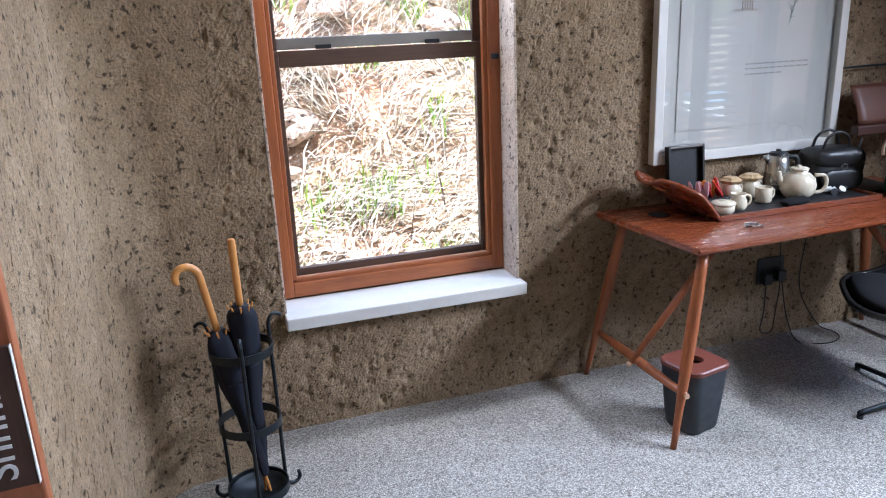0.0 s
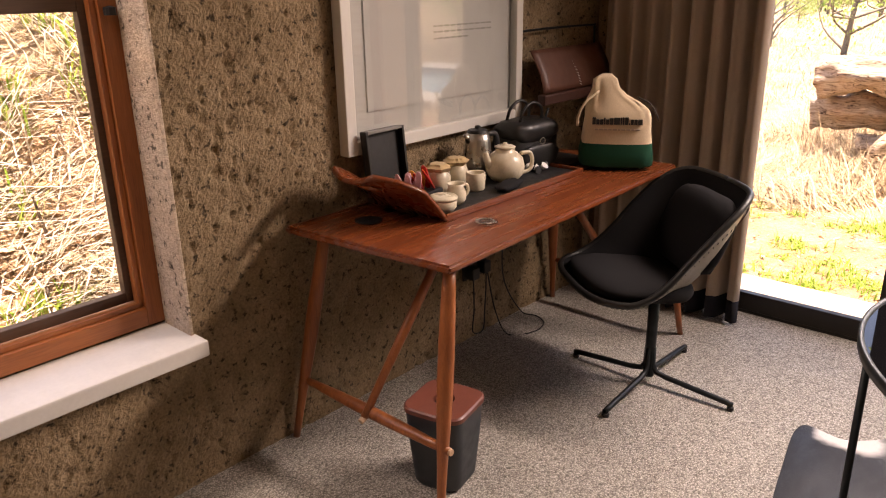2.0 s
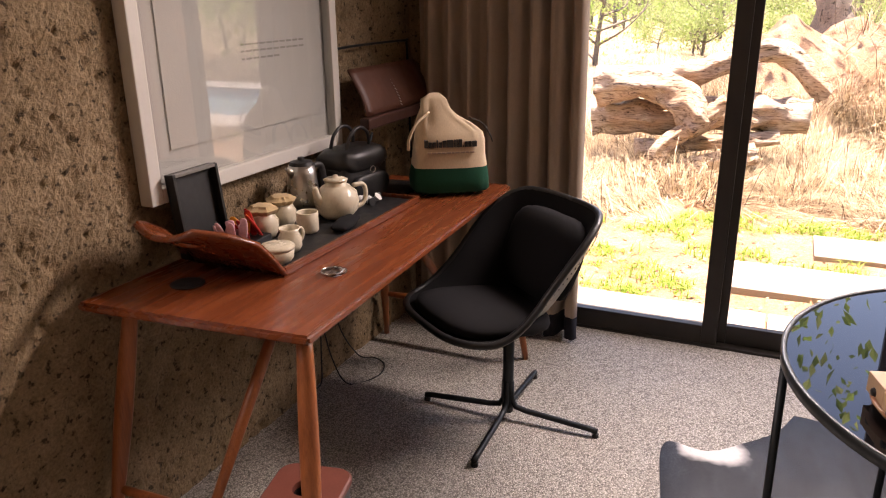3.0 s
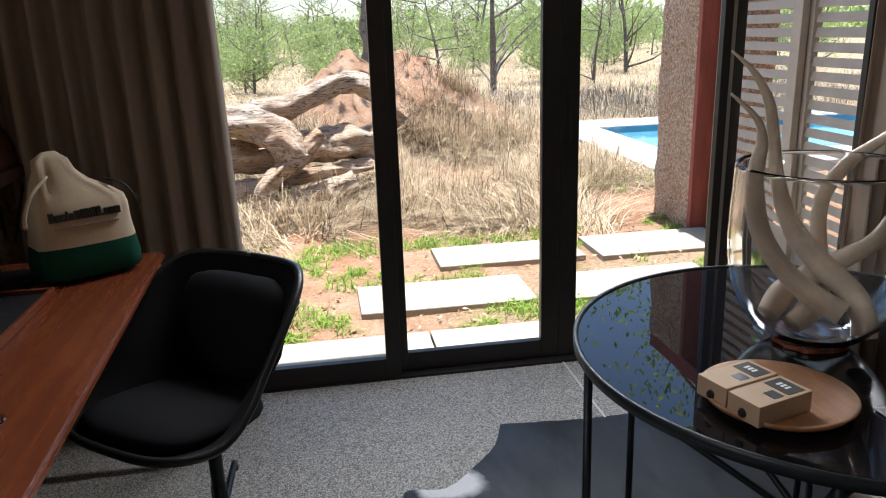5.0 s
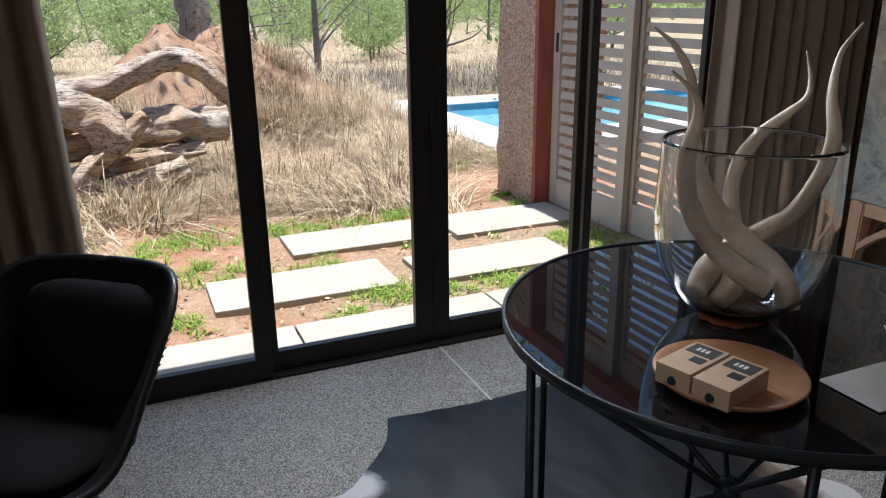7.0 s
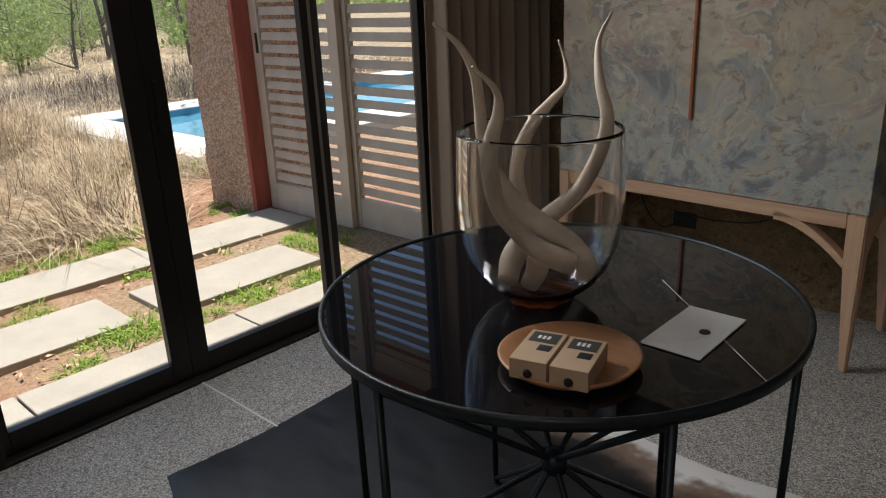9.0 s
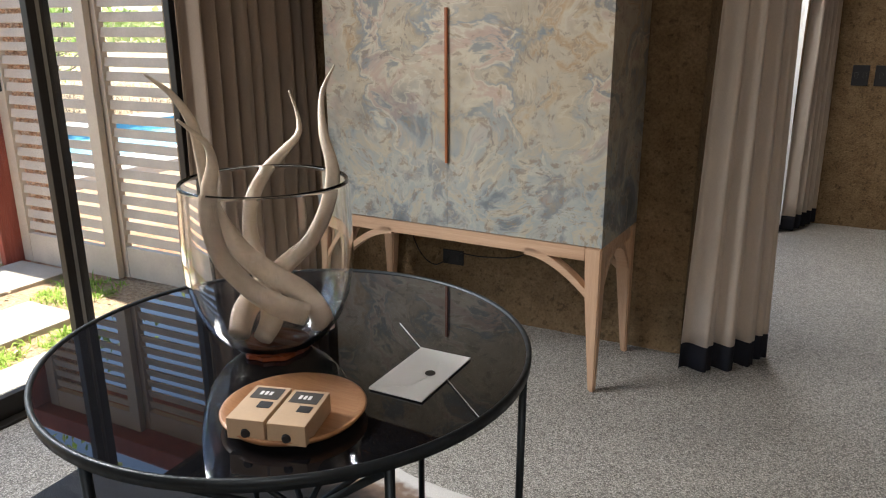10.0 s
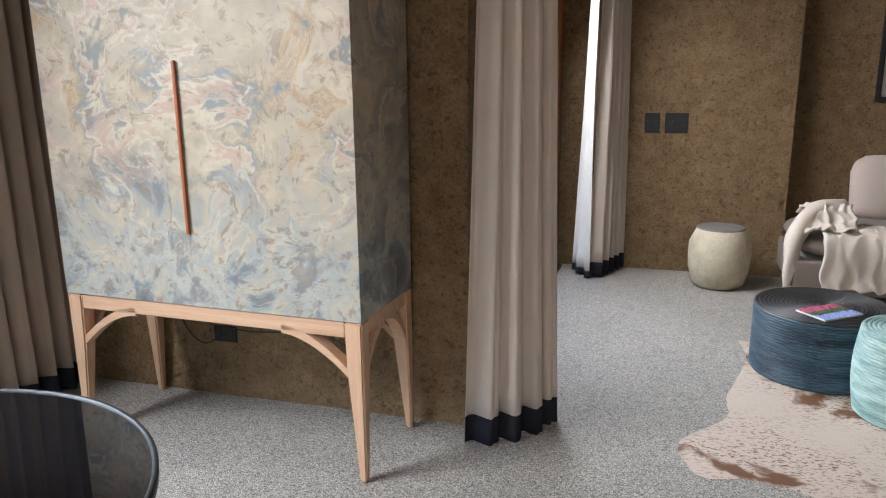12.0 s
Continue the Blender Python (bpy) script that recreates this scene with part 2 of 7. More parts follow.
def cloth_mat(name, c, weave=420.0, rough=0.95, vary=0.12):
    mt, nt, bs = base(name, rough, 0, 0.15)
    v = coords(nt)
    lo, hi = tuple(t * (1 - vary) for t in c), tuple(min(1, t * (1 + vary)) for t in c)
    w = tex_noise(nt, coords(nt, 1, 1, 0.35), weave, 2)
    col = blend(nt, 0.5, ramp(nt, tex_noise(nt, v, 4, 4), (0.3, lo), (0.7, hi)), ramp(nt, w, (0.3, lo), (0.7, hi)))
    nt.links.new(col, bs.inputs["Base Color"])
    bs.inputs["Sheen Weight"].default_value = 0.15 if min(c) > 0.1 else 0.0
    relief(nt, bs, w, 0.3, 0.001)
    return mt


CURTAIN = cloth_mat("taupe_linen", (0.39, 0.31, 0.245))
CURTAIN_PALE = cloth_mat("oatmeal_linen", (0.57, 0.495, 0.42))
LINING = cloth_mat("white_lining", (0.78, 0.78, 0.76))
HEM = cloth_mat("black_hem_cloth", (0.022, 0.023, 0.03))
CANVAS = cloth_mat("cream_canvas", (0.62, 0.49, 0.34), 300)
GREEN_CLOTH = cloth_mat("dark_green_canvas", (0.012, 0.07, 0.042), 300)
CHAIR_CLOTH = cloth_mat("charcoal_wool", (0.012, 0.0118, 0.013), 260)
SOFA_CLOTH = cloth_mat("grey_brown_upholstery", (0.23, 0.185, 0.155), 300)
THROW = cloth_mat("cream_knit", (0.62, 0.54, 0.46), 160)
BLUSH = cloth_mat("pale_blush_cloth", (0.55, 0.46, 0.40), 300)

MAHOGANY = timber("reddish_timber", (0.085, 0.019, 0.007), (0.235, 0.060, 0.019), "x", 0.26)
MAHOGANY_Z = timber("reddish_timber_upright", (0.17, 0.046, 0.015), (0.39, 0.125, 0.040), "z", 0.36)
WINDOW_WOOD = timber("window_timber", (0.18, 0.05, 0.014), (0.44, 0.145, 0.042), "z", 0.34)
WINDOW_WOOD_X = timber("window_timber_level", (0.18, 0.05, 0.014), (0.44, 0.145, 0.042), "x", 0.34)
SASH = timber("dark_sash_timber", (0.05, 0.026, 0.015), (0.11, 0.058, 0.032), "x", 0.45)
OAK = timber("pale_oak", (0.42, 0.25, 0.145), (0.60, 0.40, 0.26), "x", 0.5, 20)
OAK_Z = timber("pale_oak_upright", (0.42, 0.25, 0.145), (0.60, 0.40, 0.26), "z", 0.5, 20)
CANE = timber("honey_cane", (0.42, 0.17, 0.035), (0.62, 0.30, 0.08), "z", 0.3)
TRAY_WOOD = timber("turned_wood", (0.20, 0.085, 0.032), (0.38, 0.185, 0.08), "x", 0.42)
RED_POST = timber("weathered_red_timber", (0.18, 0.036, 0.022), (0.42, 0.10, 0.062), "z", 0.7, 9)
DOOR_WOOD = timber("door_timber", (0.20, 0.06, 0.022), (0.42, 0.15, 0.06), "z", 0.4, 9)
SHUTTER = plain("taupe_shutter_paint", (0.45, 0.375, 0.29), 0.6, 0, 0.14, 5, 60)

IRON = plain("black_iron", (0.018, 0.022, 0.025), 0.45, 0.6, 0.2, 20, 200)
ALU = plain("dark_bronze_aluminium", (0.030, 0.026, 0.023), 0.42, 0.5, 0.15, 8, 200)
ALU_EDGE = plain("pale_aluminium", (0.34, 0.32, 0.29), 0.4, 0.8, 0.1, 9, 200)
BLACK = plain("matt_black", (0.008, 0.008, 0.009), 0.55, 0, 0.2, 20, 200)
LEATHER = plain("black_leather", (0.009, 0.009, 0.009), 0.42, 0, 0.2, 15, 260, 0.4)
SHELL = plain("grey_green_leather", (0.21, 0.195, 0.16), 0.5, 0, 0.15, 10, 260, 0.3)
BROWN_LEATHER = plain("brown_leather", (0.105, 0.038, 0.022), 0.5, 0, 0.2, 10, 220, 0.3)
WHITE_PAINT = plain("white_paint", (0.78, 0.77, 0.74), 0.45, 0, 0.04, 6, 120)
SILL_PAINT = plain("white_sill_plaster", (0.60, 0.58, 0.545), 0.75, 0, 0.08, 8, 80, 0.3)
MOUNT = plain("grey_white_mount_board", (0.45, 0.437, 0.41), 0.8, 0, 0.04, 6, 160)
FRAME_PAINT = plain("off_white_frame_paint", (0.62, 0.60, 0.555), 0.5, 0, 0.05, 6, 120)
PAPER = plain("white_paper", (0.66, 0.65, 0.63), 0.8, 0, 0.03, 10, 200)
CERAMIC = plain("cream_ceramic", (0.60, 0.53, 0.40), 0.28, 0, 0.07, 16, 140)
STEEL = plain("brushed_steel", (0.55, 0.53, 0.50), 0.3, 1, 0.08, 12, 200)
HORN = plain("bleached_horn", (0.56, 0.46, 0.35), 0.5, 0, 0.2, 18, 120, 0.3)
CARD = plain("kraft_card", (0.42, 0.29, 0.18), 0.75, 0, 0.07, 20, 200)
CONCRETE = plain("pale_concrete", (0.31, 0.272, 0.218), 0.85, 0, 0.14, 5, 70, 0.35, 0.003)
COPING = plain("white_coping", (0.47, 0.45, 0.41), 0.85, 0, 0.12, 3, 60, 0.3)
STONE_STOOL = plain("chiselled_stone", (0.52, 0.455, 0.33), 0.9, 0, 0.22, 10, 60, 0.7, 0.006)
STONE_TOP = plain("grey_stone_top", (0.16, 0.145, 0.13), 0.85, 0, 0.2, 10, 60, 0.5)
RED_PLASTIC = plain("red_wrapper", (0.45, 0.025, 0.02), 0.3, 0, 0.2, 40, 200)
YELLOW_PLASTIC = plain("yellow_wrapper", (0.75, 0.32, 0.03), 0.3, 0, 0.2, 40, 200)
PINK_PAPER = plain("pink_sachet", (0.68, 0.42, 0.46), 0.5, 0, 0.15, 40, 200)
BIN_PAINT = plain("blue_black_bin", (0.022, 0.027, 0.033), 0.5, 0, 0.15, 10, 160)
BIN_LID = plain("red_brown_leather_lid", (0.15, 0.045, 0.03), 0.42, 0, 0.15, 10, 160)
BARK = earth_mat("grey_bark", (0.10, 0.085, 0.07), (0.19, 0.16, 0.13), (0.29, 0.25, 0.205), 0.5)
INK = plain("dark_ink", (0.04, 0.035, 0.03), 0.8)
SEPIA = plain("sepia_ink", (0.42, 0.33, 0.27), 0.8)
LEAF_INK = plain("grey_green_ink", (0.26, 0.31, 0.27), 0.8)
FAINT = plain("faint_print", (0.27, 0.26, 0.245), 0.8)
CEILING = plain("ceiling_plaster", (0.36, 0.31, 0.25), 0.9, 0, 0.06, 3, 60)
ZINC = plain("roof_sheet", (0.22, 0.20, 0.18), 0.7, 0, 0.15, 3, 40)


def dead_wood():
    mt, nt, bs = base("weathered_dead_wood", 0.85, 0, 0.2)
    v = coords(nt, 6, 0.8, 6)
    g = tex_noise(nt, v, 7, 6, 0.72, 1.2)
    col = ramp(nt, g, (0.37, (0.045, 0.032, 0.025)), (0.425, (0.30, 0.235, 0.18)), (0.54, (0.52, 0.44, 0.36)), (0.75, (0.66, 0.60, 0.52)))
    warm = ramp(nt, tex_noise(nt, coords(nt), 2.2, 3), (0.4, (1, 1, 1)), (0.65, (1.0, 0.72, 0.5)))
    nt.links.new(blend(nt, 0.8, col, warm, "MULTIPLY"), bs.inputs["Base Color"])
    relief(nt, bs, g, 1.0, 0.03)
    return mt


DEAD_WOOD = dead_wood()


def glass_mat(name, tint=(1, 1, 1), rough=0.0):
    mt, nt, bs = base(name, rough)
    bs.inputs["Base Color"].default_value = (*tint, 1)
    bs.inputs["Transmission Weight"].default_value = 1
    bs.inputs["IOR"].default_value = 1.45
    return mt


GLASS = glass_mat("clear_glass")


def pane_mat(name="window_glass", ior=1.45):
    """Thin window glass: clear, with the gloss that grows at grazing angles."""
    mt = bpy.data.materials.new(name)
    mt.use_nodes = True
    nt = mt.node_tree
    nt.nodes.remove(nt.nodes["Principled BSDF"])
    out = nt.nodes["Material Output"]
    tr, gl, mx, fr = (nt.nodes.new(k) for k in ("ShaderNodeBsdfTransparent", "ShaderNodeBsdfGlossy", "ShaderNodeMixShader", "ShaderNodeFresnel"))
    tr.inputs[0].default_value = (0.96, 0.97, 0.96, 1)
    gl.inputs["Roughness"].default_value = 0.0
    fr.inputs["IOR"].default_value = ior
    nt.links.new(fr.outputs[0], mx.inputs[0])
    nt.links.new(tr.outputs[0], mx.inputs[1])
    nt.links.new(gl.outputs[0], mx.inputs[2])
    nt.links.new(mx.outputs[0], out.inputs["Surface"])
    return mt


PANE = pane_mat()
PICTURE_PANE = pane_mat("picture_glass", 1.85)


def smoked_mat():
    mt, nt, bs = base("smoked_black_glass", 0.01, 0, 0.40)
    v = coords(nt)
    nt.links.new(ramp(nt, tex_noise(nt, v, 30, 4), (0.3, (0.004, 0.004, 0.005)), (0.7, (0.007, 0.007, 0.008))), bs.inputs["Base Color"])
    nt.links.new(ramp(nt, tex_noise(nt, v, 7, 5), (0.4, grey(0.004)), (0.75, grey(0.03))), bs.inputs["Roughness"])
    return mt


SMOKED = smoked_mat()


def slate_mat():
    """Marbled slate veneer: flowing bands of blue-grey, cream, rose and ochre, cooler towards the foot of the sheet."""
    mt, nt, bs = base("marbled_slate_veneer", 0.5, 0, 0.4)
    v = coords(nt, 1.0, 1.0, 1.15, (0, 0.3, 0))

    def push(vec, scale, amount, detail=2):
        flow = nt.nodes.new("ShaderNodeTexNoise")
        flow.inputs["Scale"].default_value, flow.inputs["Detail"].default_value = scale, detail
        nt.links.new(vec, flow.inputs["Vector"])
        add = nt.nodes.new("ShaderNodeVectorMath")
        add.operation = "MULTIPLY_ADD"
        nt.links.new(flow.outputs["Color"], add.inputs[0])
        add.inputs[1].default_value = (amount, amount, amount)
        nt.links.new(vec, add.inputs[2])
        return add.outputs[0]
    w = push(push(v, 1.7, 0.55), 7.5, 0.13, 5)
    band = tex_noise(nt, w, 2.1, 8, 0.56)
    torn = tex_noise(nt, w, 4.2, 9, 0.60)
    cool = tex_noise(nt, w, 3.1, 8, 0.58)
    soft = tex_noise(nt, v, 8, 5, 0.6)
    chip = tex_noise(nt, w, 26, 6, 0.65)
    blue, slate, ice = (0.175, 0.195, 0.205), (0.105, 0.120, 0.130), (0.30, 0.325, 0.31)
    cream, ochre, rose, sand = (0.41, 0.355, 0.265), (0.32, 0.215, 0.115), (0.35, 0.245, 0.195), (0.28, 0.23, 0.16)
    warm = ramp(nt, band, (0.30, blue), (0.36, sand), (0.41, cream), (0.435, rose), (0.465, cream), (0.48, blue), (0.505, sand), (0.53, ochre), (0.56, cream), (0.60, rose), (0.635, blue), (0.70, sand))
    warm = blend(nt, ramp(nt, torn, (0.50, grey(0.0)), (0.535, grey(0.8))), warm, blend(nt, soft, sand, cream))
    warm = blend(nt, ramp(nt, torn, (0.40, grey(0.85)), (0.43, grey(0.0))), warm, blend(nt, soft, blue, slate))
    pale = ramp(nt, cool, (0.32, slate), (0.41, blue), (0.45, ice), (0.50, cream), (0.53, ice), (0.57, (0.37, 0.365, 0.32)), (0.62, blue), (0.70, sand))
    sp = nt.nodes.new("ShaderNodeSeparateXYZ")
    nt.links.new(coords(nt), sp.inputs[0])
    low = nt.nodes.new("ShaderNodeMath")
    low.operation = "MULTIPLY_ADD"
    nt.links.new(soft, low.inputs[0])
    low.inputs[1].default_value = 0.9
    nt.links.new(sp.outputs["Z"], low.inputs[2])
    hgt = nt.nodes.new("ShaderNodeMath")
    hgt.operation = "MULTIPLY"
    nt.links.new(low.outputs[0], hgt.inputs[0])
    hgt.inputs[1].default_value = 0.33
    col = blend(nt, ramp(nt, hgt.outputs[0], (0.40, grey(0.95)), (0.56, grey(0.10))), warm, pale)
    vein = ramp(nt, band, (0.452, grey(0.0)), (0.458, grey(0.7)), (0.464, grey(0.0)), (0.516, grey(0.0)), (0.521, grey(0.6)), (0.526, grey(0.0)))
    col = blend(nt, vein, col, (0.46, 0.41, 0.32))
    fleck = ramp(nt, chip, (0.38, grey(0.75)), (0.45, grey(0.0)))
    col = blend(nt, fleck, col, blend(nt, soft, slate, ochre))
    col = blend(nt, 0.4, col, ramp(nt, soft, (0.3, grey(0.72)), (0.7, grey(1.15))), "MULTIPLY")
    nt.links.new(col, bs.inputs["Base Color"])
    nt.links.new(ramp(nt, soft, (0.3, grey(0.58)), (0.7, grey(0.42))), bs.inputs["Roughness"])
    relief(nt, bs, blend(nt, 0.4, torn, chip), 0.5, 0.006)
    return mt


SLATE = slate_mat()


def hide_mat(name, ground, patch, lo, hi, scale, speck=0.0):
    mt, nt, bs = base(name, 0.55, 0, 0.4)
    v = coords(nt)
    a = tex_noise(nt, v, scale, 4, 0.62, 0.5)
    col = ramp(nt, a, (lo, ground), (hi, patch))
    if speck:
        s = tex_noise(nt, coords(nt, 1.0, 2.0, 1.0), 48, 3, 0.7)
        w = ramp(nt, tex_noise(nt, v, 2.2, 2), (0.35, grey(0.0)), (0.6, grey(1.0)))
        m = ramp(nt, s, (speck, grey(0.0)), (speck + 0.05, grey(1.0)))
        col = blend(nt, blend(nt, 1.0, m, w, "MULTIPLY"), col, patch)
    hair = tex_noise(nt, coords(nt, 1, 0.15, 1), 700, 2)
    col = blend(nt, 0.35, col, ramp(nt, hair, (0.3, grey(0.4)), (0.7, grey(1.0))), "MULTIPLY")
    nt.links.new(col, bs.inputs["Base Color"])
    relief(nt, bs, hair, 0.4, 0.002)
    return mt



def black_hide():
    """Black hide with a white belly edge along its south side and a white tuft at one corner."""
    mt, nt, bs = base("black_white_cowhide", 0.45, 0, 0.35)
    v = coords(nt)
    sp = nt.nodes.new("ShaderNodeSeparateXYZ")
    nt.links.new(v, sp.inputs[0])
    n1 = tex_noise(nt, v, 3.5, 4, 0.65)
    add = nt.nodes.new("ShaderNodeMath")
    add.operation = "MULTIPLY_ADD"
    nt.links.new(n1, add.inputs[0])
    add.inputs[1].default_value = 0.42
    nt.links.new(sp.outputs["Y"], add.inputs[2])
    belly = ramp(nt, add.outputs[0], (0.50, (0.68, 0.65, 0.61)), (0.545, (0.22, 0.15, 0.11)), (0.66, (0.018, 0.015, 0.014)), (0.72, (0.005, 0.005, 0.006)))
    ds = nt.nodes.new("ShaderNodeVectorMath")
    ds.operation = "DISTANCE"
    nt.links.new(v, ds.inputs[0])
    ds.inputs[1].default_value = (3.06, 1.60, 0.0)
    ad2 = nt.nodes.new("ShaderNodeMath")
    ad2.operation = "MULTIPLY_ADD"
    nt.links.new(n1, ad2.inputs[0])
    ad2.inputs[1].default_value = 0.2
    nt.links.new(ds.outputs["Value"], ad2.inputs[2])
    tuft = ramp(nt, ad2.outputs[0], (0.175, grey(1.0)), (0.22, grey(0.0)))
    col = blend(nt, tuft, belly, (0.66, 0.63, 0.60))
    hair = tex_noise(nt, coords(nt, 1, 0.15, 1), 700, 2)
    col = blend(nt, 0.35, col, ramp(nt, hair, (0.3, grey(0.45)), (0.7, grey(1.0))), "MULTIPLY")
    nt.links.new(col, bs.inputs["Base Color"])
    nt.links.new(ramp(nt, tex_noise(nt, coords(nt, 1, 2.5, 1), 4, 4, 0.6, 0.6), (0.35, grey(0.40)), (0.65, grey(0.58))), bs.inputs["Roughness"])
    swell = tex_noise(nt, coords(nt, 1.2, 1.8, 1), 2.6, 2, 0.45, 0.4)
    relief(nt, bs, blend(nt, 0.05, swell, hair), 0.3, 0.06)
    return mt


HIDE_BLACK = black_hide()
HIDE_BROWN = hide_mat("brown_white_cowhide", (0.60, 0.50, 0.41), (0.16, 0.075, 0.036), 0.56, 0.62, 2.4, 0.545)


def coil_mat(name, dark, light):
    mt, nt, bs = base(name, 0.45, 0, 0.5)
    v = coords(nt, 1, 1, 5)
    col = ramp(nt, tex_noise(nt, v, 5, 4, 0.6), (0.35, dark), (0.65, light))
    nt.links.new(col, bs.inputs["Base Color"])
    relief(nt, bs, tex_noise(nt, coords(nt), 120, 2), 0.2, 0.001)
    return mt


COIL_DARK = coil_mat("blue_black_coil", (0.015, 0.032, 0.048), (0.07, 0.125, 0.165))
COIL_TOP = coil_mat("black_coil_top", (0.014, 0.014, 0.015), (0.035, 0.035, 0.036))
COIL_MINT = coil_mat("mint_coil", (0.16, 0.28, 0.27), (0.48, 0.62, 0.58))


def soil_mat():
    mt, nt, bs = base("red_soil", 0.95, 0, 0.1)
    v = coords(nt)
    big = tex_noise(nt, v, 0.35, 5, 0.6)
    med = tex_noise(nt, v, 4, 5, 0.65)
    fine = tex_noise(nt, v, 45, 4, 0.7)
    soil = ramp(nt, med, (0.3, (0.26, 0.12, 0.066)), (0.5, (0.38, 0.20, 0.122)), (0.7, (0.46, 0.29, 0.195)))
    straw = ramp(nt, fine, (0.3, (0.21, 0.155, 0.09)), (0.7, (0.46, 0.37, 0.24)))
    col = blend(nt, ramp(nt, big, (0.38, grey(0.0)), (0.6, grey(0.75))), soil, straw)
    sp = nt.nodes.new("ShaderNodeSeparateXYZ")
    nt.links.new(v, sp.inputs[0])
    clay = ramp(nt, med, (0.3, (0.26, 0.135, 0.080)), (0.5, (0.37, 0.215, 0.135)), (0.7, (0.44, 0.31, 0.225)))
    heap = blend(nt, 1.0, ramp(nt, sp.outputs["Z"], (0.16, grey(0.0)), (0.42, grey(0.75))), ramp(nt, blend(nt, 0.96, sp.outputs["X"], grey(0.0)), (0.33, grey(0.0)), (0.35, grey(1.0))), "MULTIPLY")
    away = ramp(nt, blend(nt, 0.96, sp.outputs["X"], grey(0.0)), (0.43, grey(0.0)), (0.52, grey(0.75)))
    col = blend(nt, away, col, ramp(nt, med, (0.3, (0.20, 0.165, 0.105)), (0.7, (0.40, 0.34, 0.225))))
    col = blend(nt, heap, col, clay)
    col = blend(nt, 0.5, col, ramp(nt, fine, (0.3, grey(0.6)), (0.7, grey(1.2))), "MULTIPLY")
    nt.links.new(col, bs.inputs["Base Color"])
    relief(nt, bs, blend(nt, 0.5, ramp(nt, med, (0.3, grey(0)), (0.7, grey(1))), ramp(nt, fine, (0.3, grey(0)), (0.7, grey(1)))), 0.9, 0.03)
    return mt


SOIL = soil_mat()


def blade_mat(name, *cols, thin=0.0):
    mt, nt, bs = base(name, 0.7, 0, 0.2)
    g = nt.nodes.new("ShaderNodeNewGeometry")
    n = len(cols)
    col = ramp(nt, g.outputs["Random Per Island"], *[((i + 0.5) / n, c) for i, c in enumerate(cols)])
    nt.links.new(col, bs.inputs["Base Color"])
    if thin:
        tl, mx = nt.nodes.new("ShaderNodeBsdfTranslucent"), nt.nodes.new("ShaderNodeMixShader")
        nt.links.new(col, tl.inputs[0])
        mx.inputs[0].default_value = thin
        nt.links.new(bs.outputs[0], mx.inputs[1])
        nt.links.new(tl.outputs[0], mx.inputs[2])
        nt.links.new(mx.outputs[0], nt.nodes["Material Output"].inputs["Surface"])
    return mt


# the darkest blades paint the shaded gaps between the straw clumps
STRAW = blade_mat("dry_straw", (0.09, 0.062, 0.04), (0.24, 0.16, 0.095), (0.58, 0.45, 0.28), (0.76, 0.64, 0.46), (0.40, 0.29, 0.18), (0.66, 0.53, 0.36), thin=0.3)
TWIG = blade_mat("grey_twigs", (0.10, 0.08, 0.065), (0.20, 0.165, 0.135), (0.15, 0.115, 0.09))
GREEN = blade_mat("fresh_grass", (0.165, 0.27, 0.035), (0.25, 0.36, 0.055), (0.35, 0.43, 0.10), thin=0.4)
LEAF = blade_mat("bush_leaves", (0.20, 0.31, 0.07), (0.30, 0.42, 0.11), (0.42, 0.50, 0.18), thin=0.6)
# leaf colours lightened to paint in the haze over the bush
LEAF_PALE = blade_mat("haze_paled_leaves", (0.24, 0.32, 0.10), (0.33, 0.41, 0.15), (0.43, 0.46, 0.24), thin=0.6)
# straw for the bank, whitened in colour to imitate glare through the window
STRAW_GLARE = blade_mat("glare_paled_straw", (0.42, 0.36, 0.27), (0.70, 0.64, 0.52), (0.82, 0.77, 0.66), (0.58, 0.51, 0.40), thin=0.3)
LITTER = blade_mat("fallen_leaves", (0.34, 0.17, 0.08), (0.50, 0.31, 0.17), (0.58, 0.44, 0.30), (0.25, 0.13, 0.07))
ROCK = earth_mat("bank_rock", (0.26, 0.17, 0.12), (0.42, 0.30, 0.22), (0.55, 0.44, 0.35), 0.5)


def water_mat():
    mt, nt, bs = base("pool_water", 0.03, 0, 0.5)
    v = coords(nt)
    nt.links.new(ramp(nt, tex_noise(nt, v, 0.9, 3), (0.3, (0.055, 0.19, 0.27)), (0.7, (0.10, 0.27, 0.36))), bs.inputs["Base Color"])
    relief(nt, bs, tex_noise(nt, v, 5, 3), 0.25, 0.02)
    return mt


WATER = water_mat()
POOL_TILE = plain("blue_pool_tile", (0.10, 0.26, 0.34), 0.4, 0, 0.2, 4, 40)

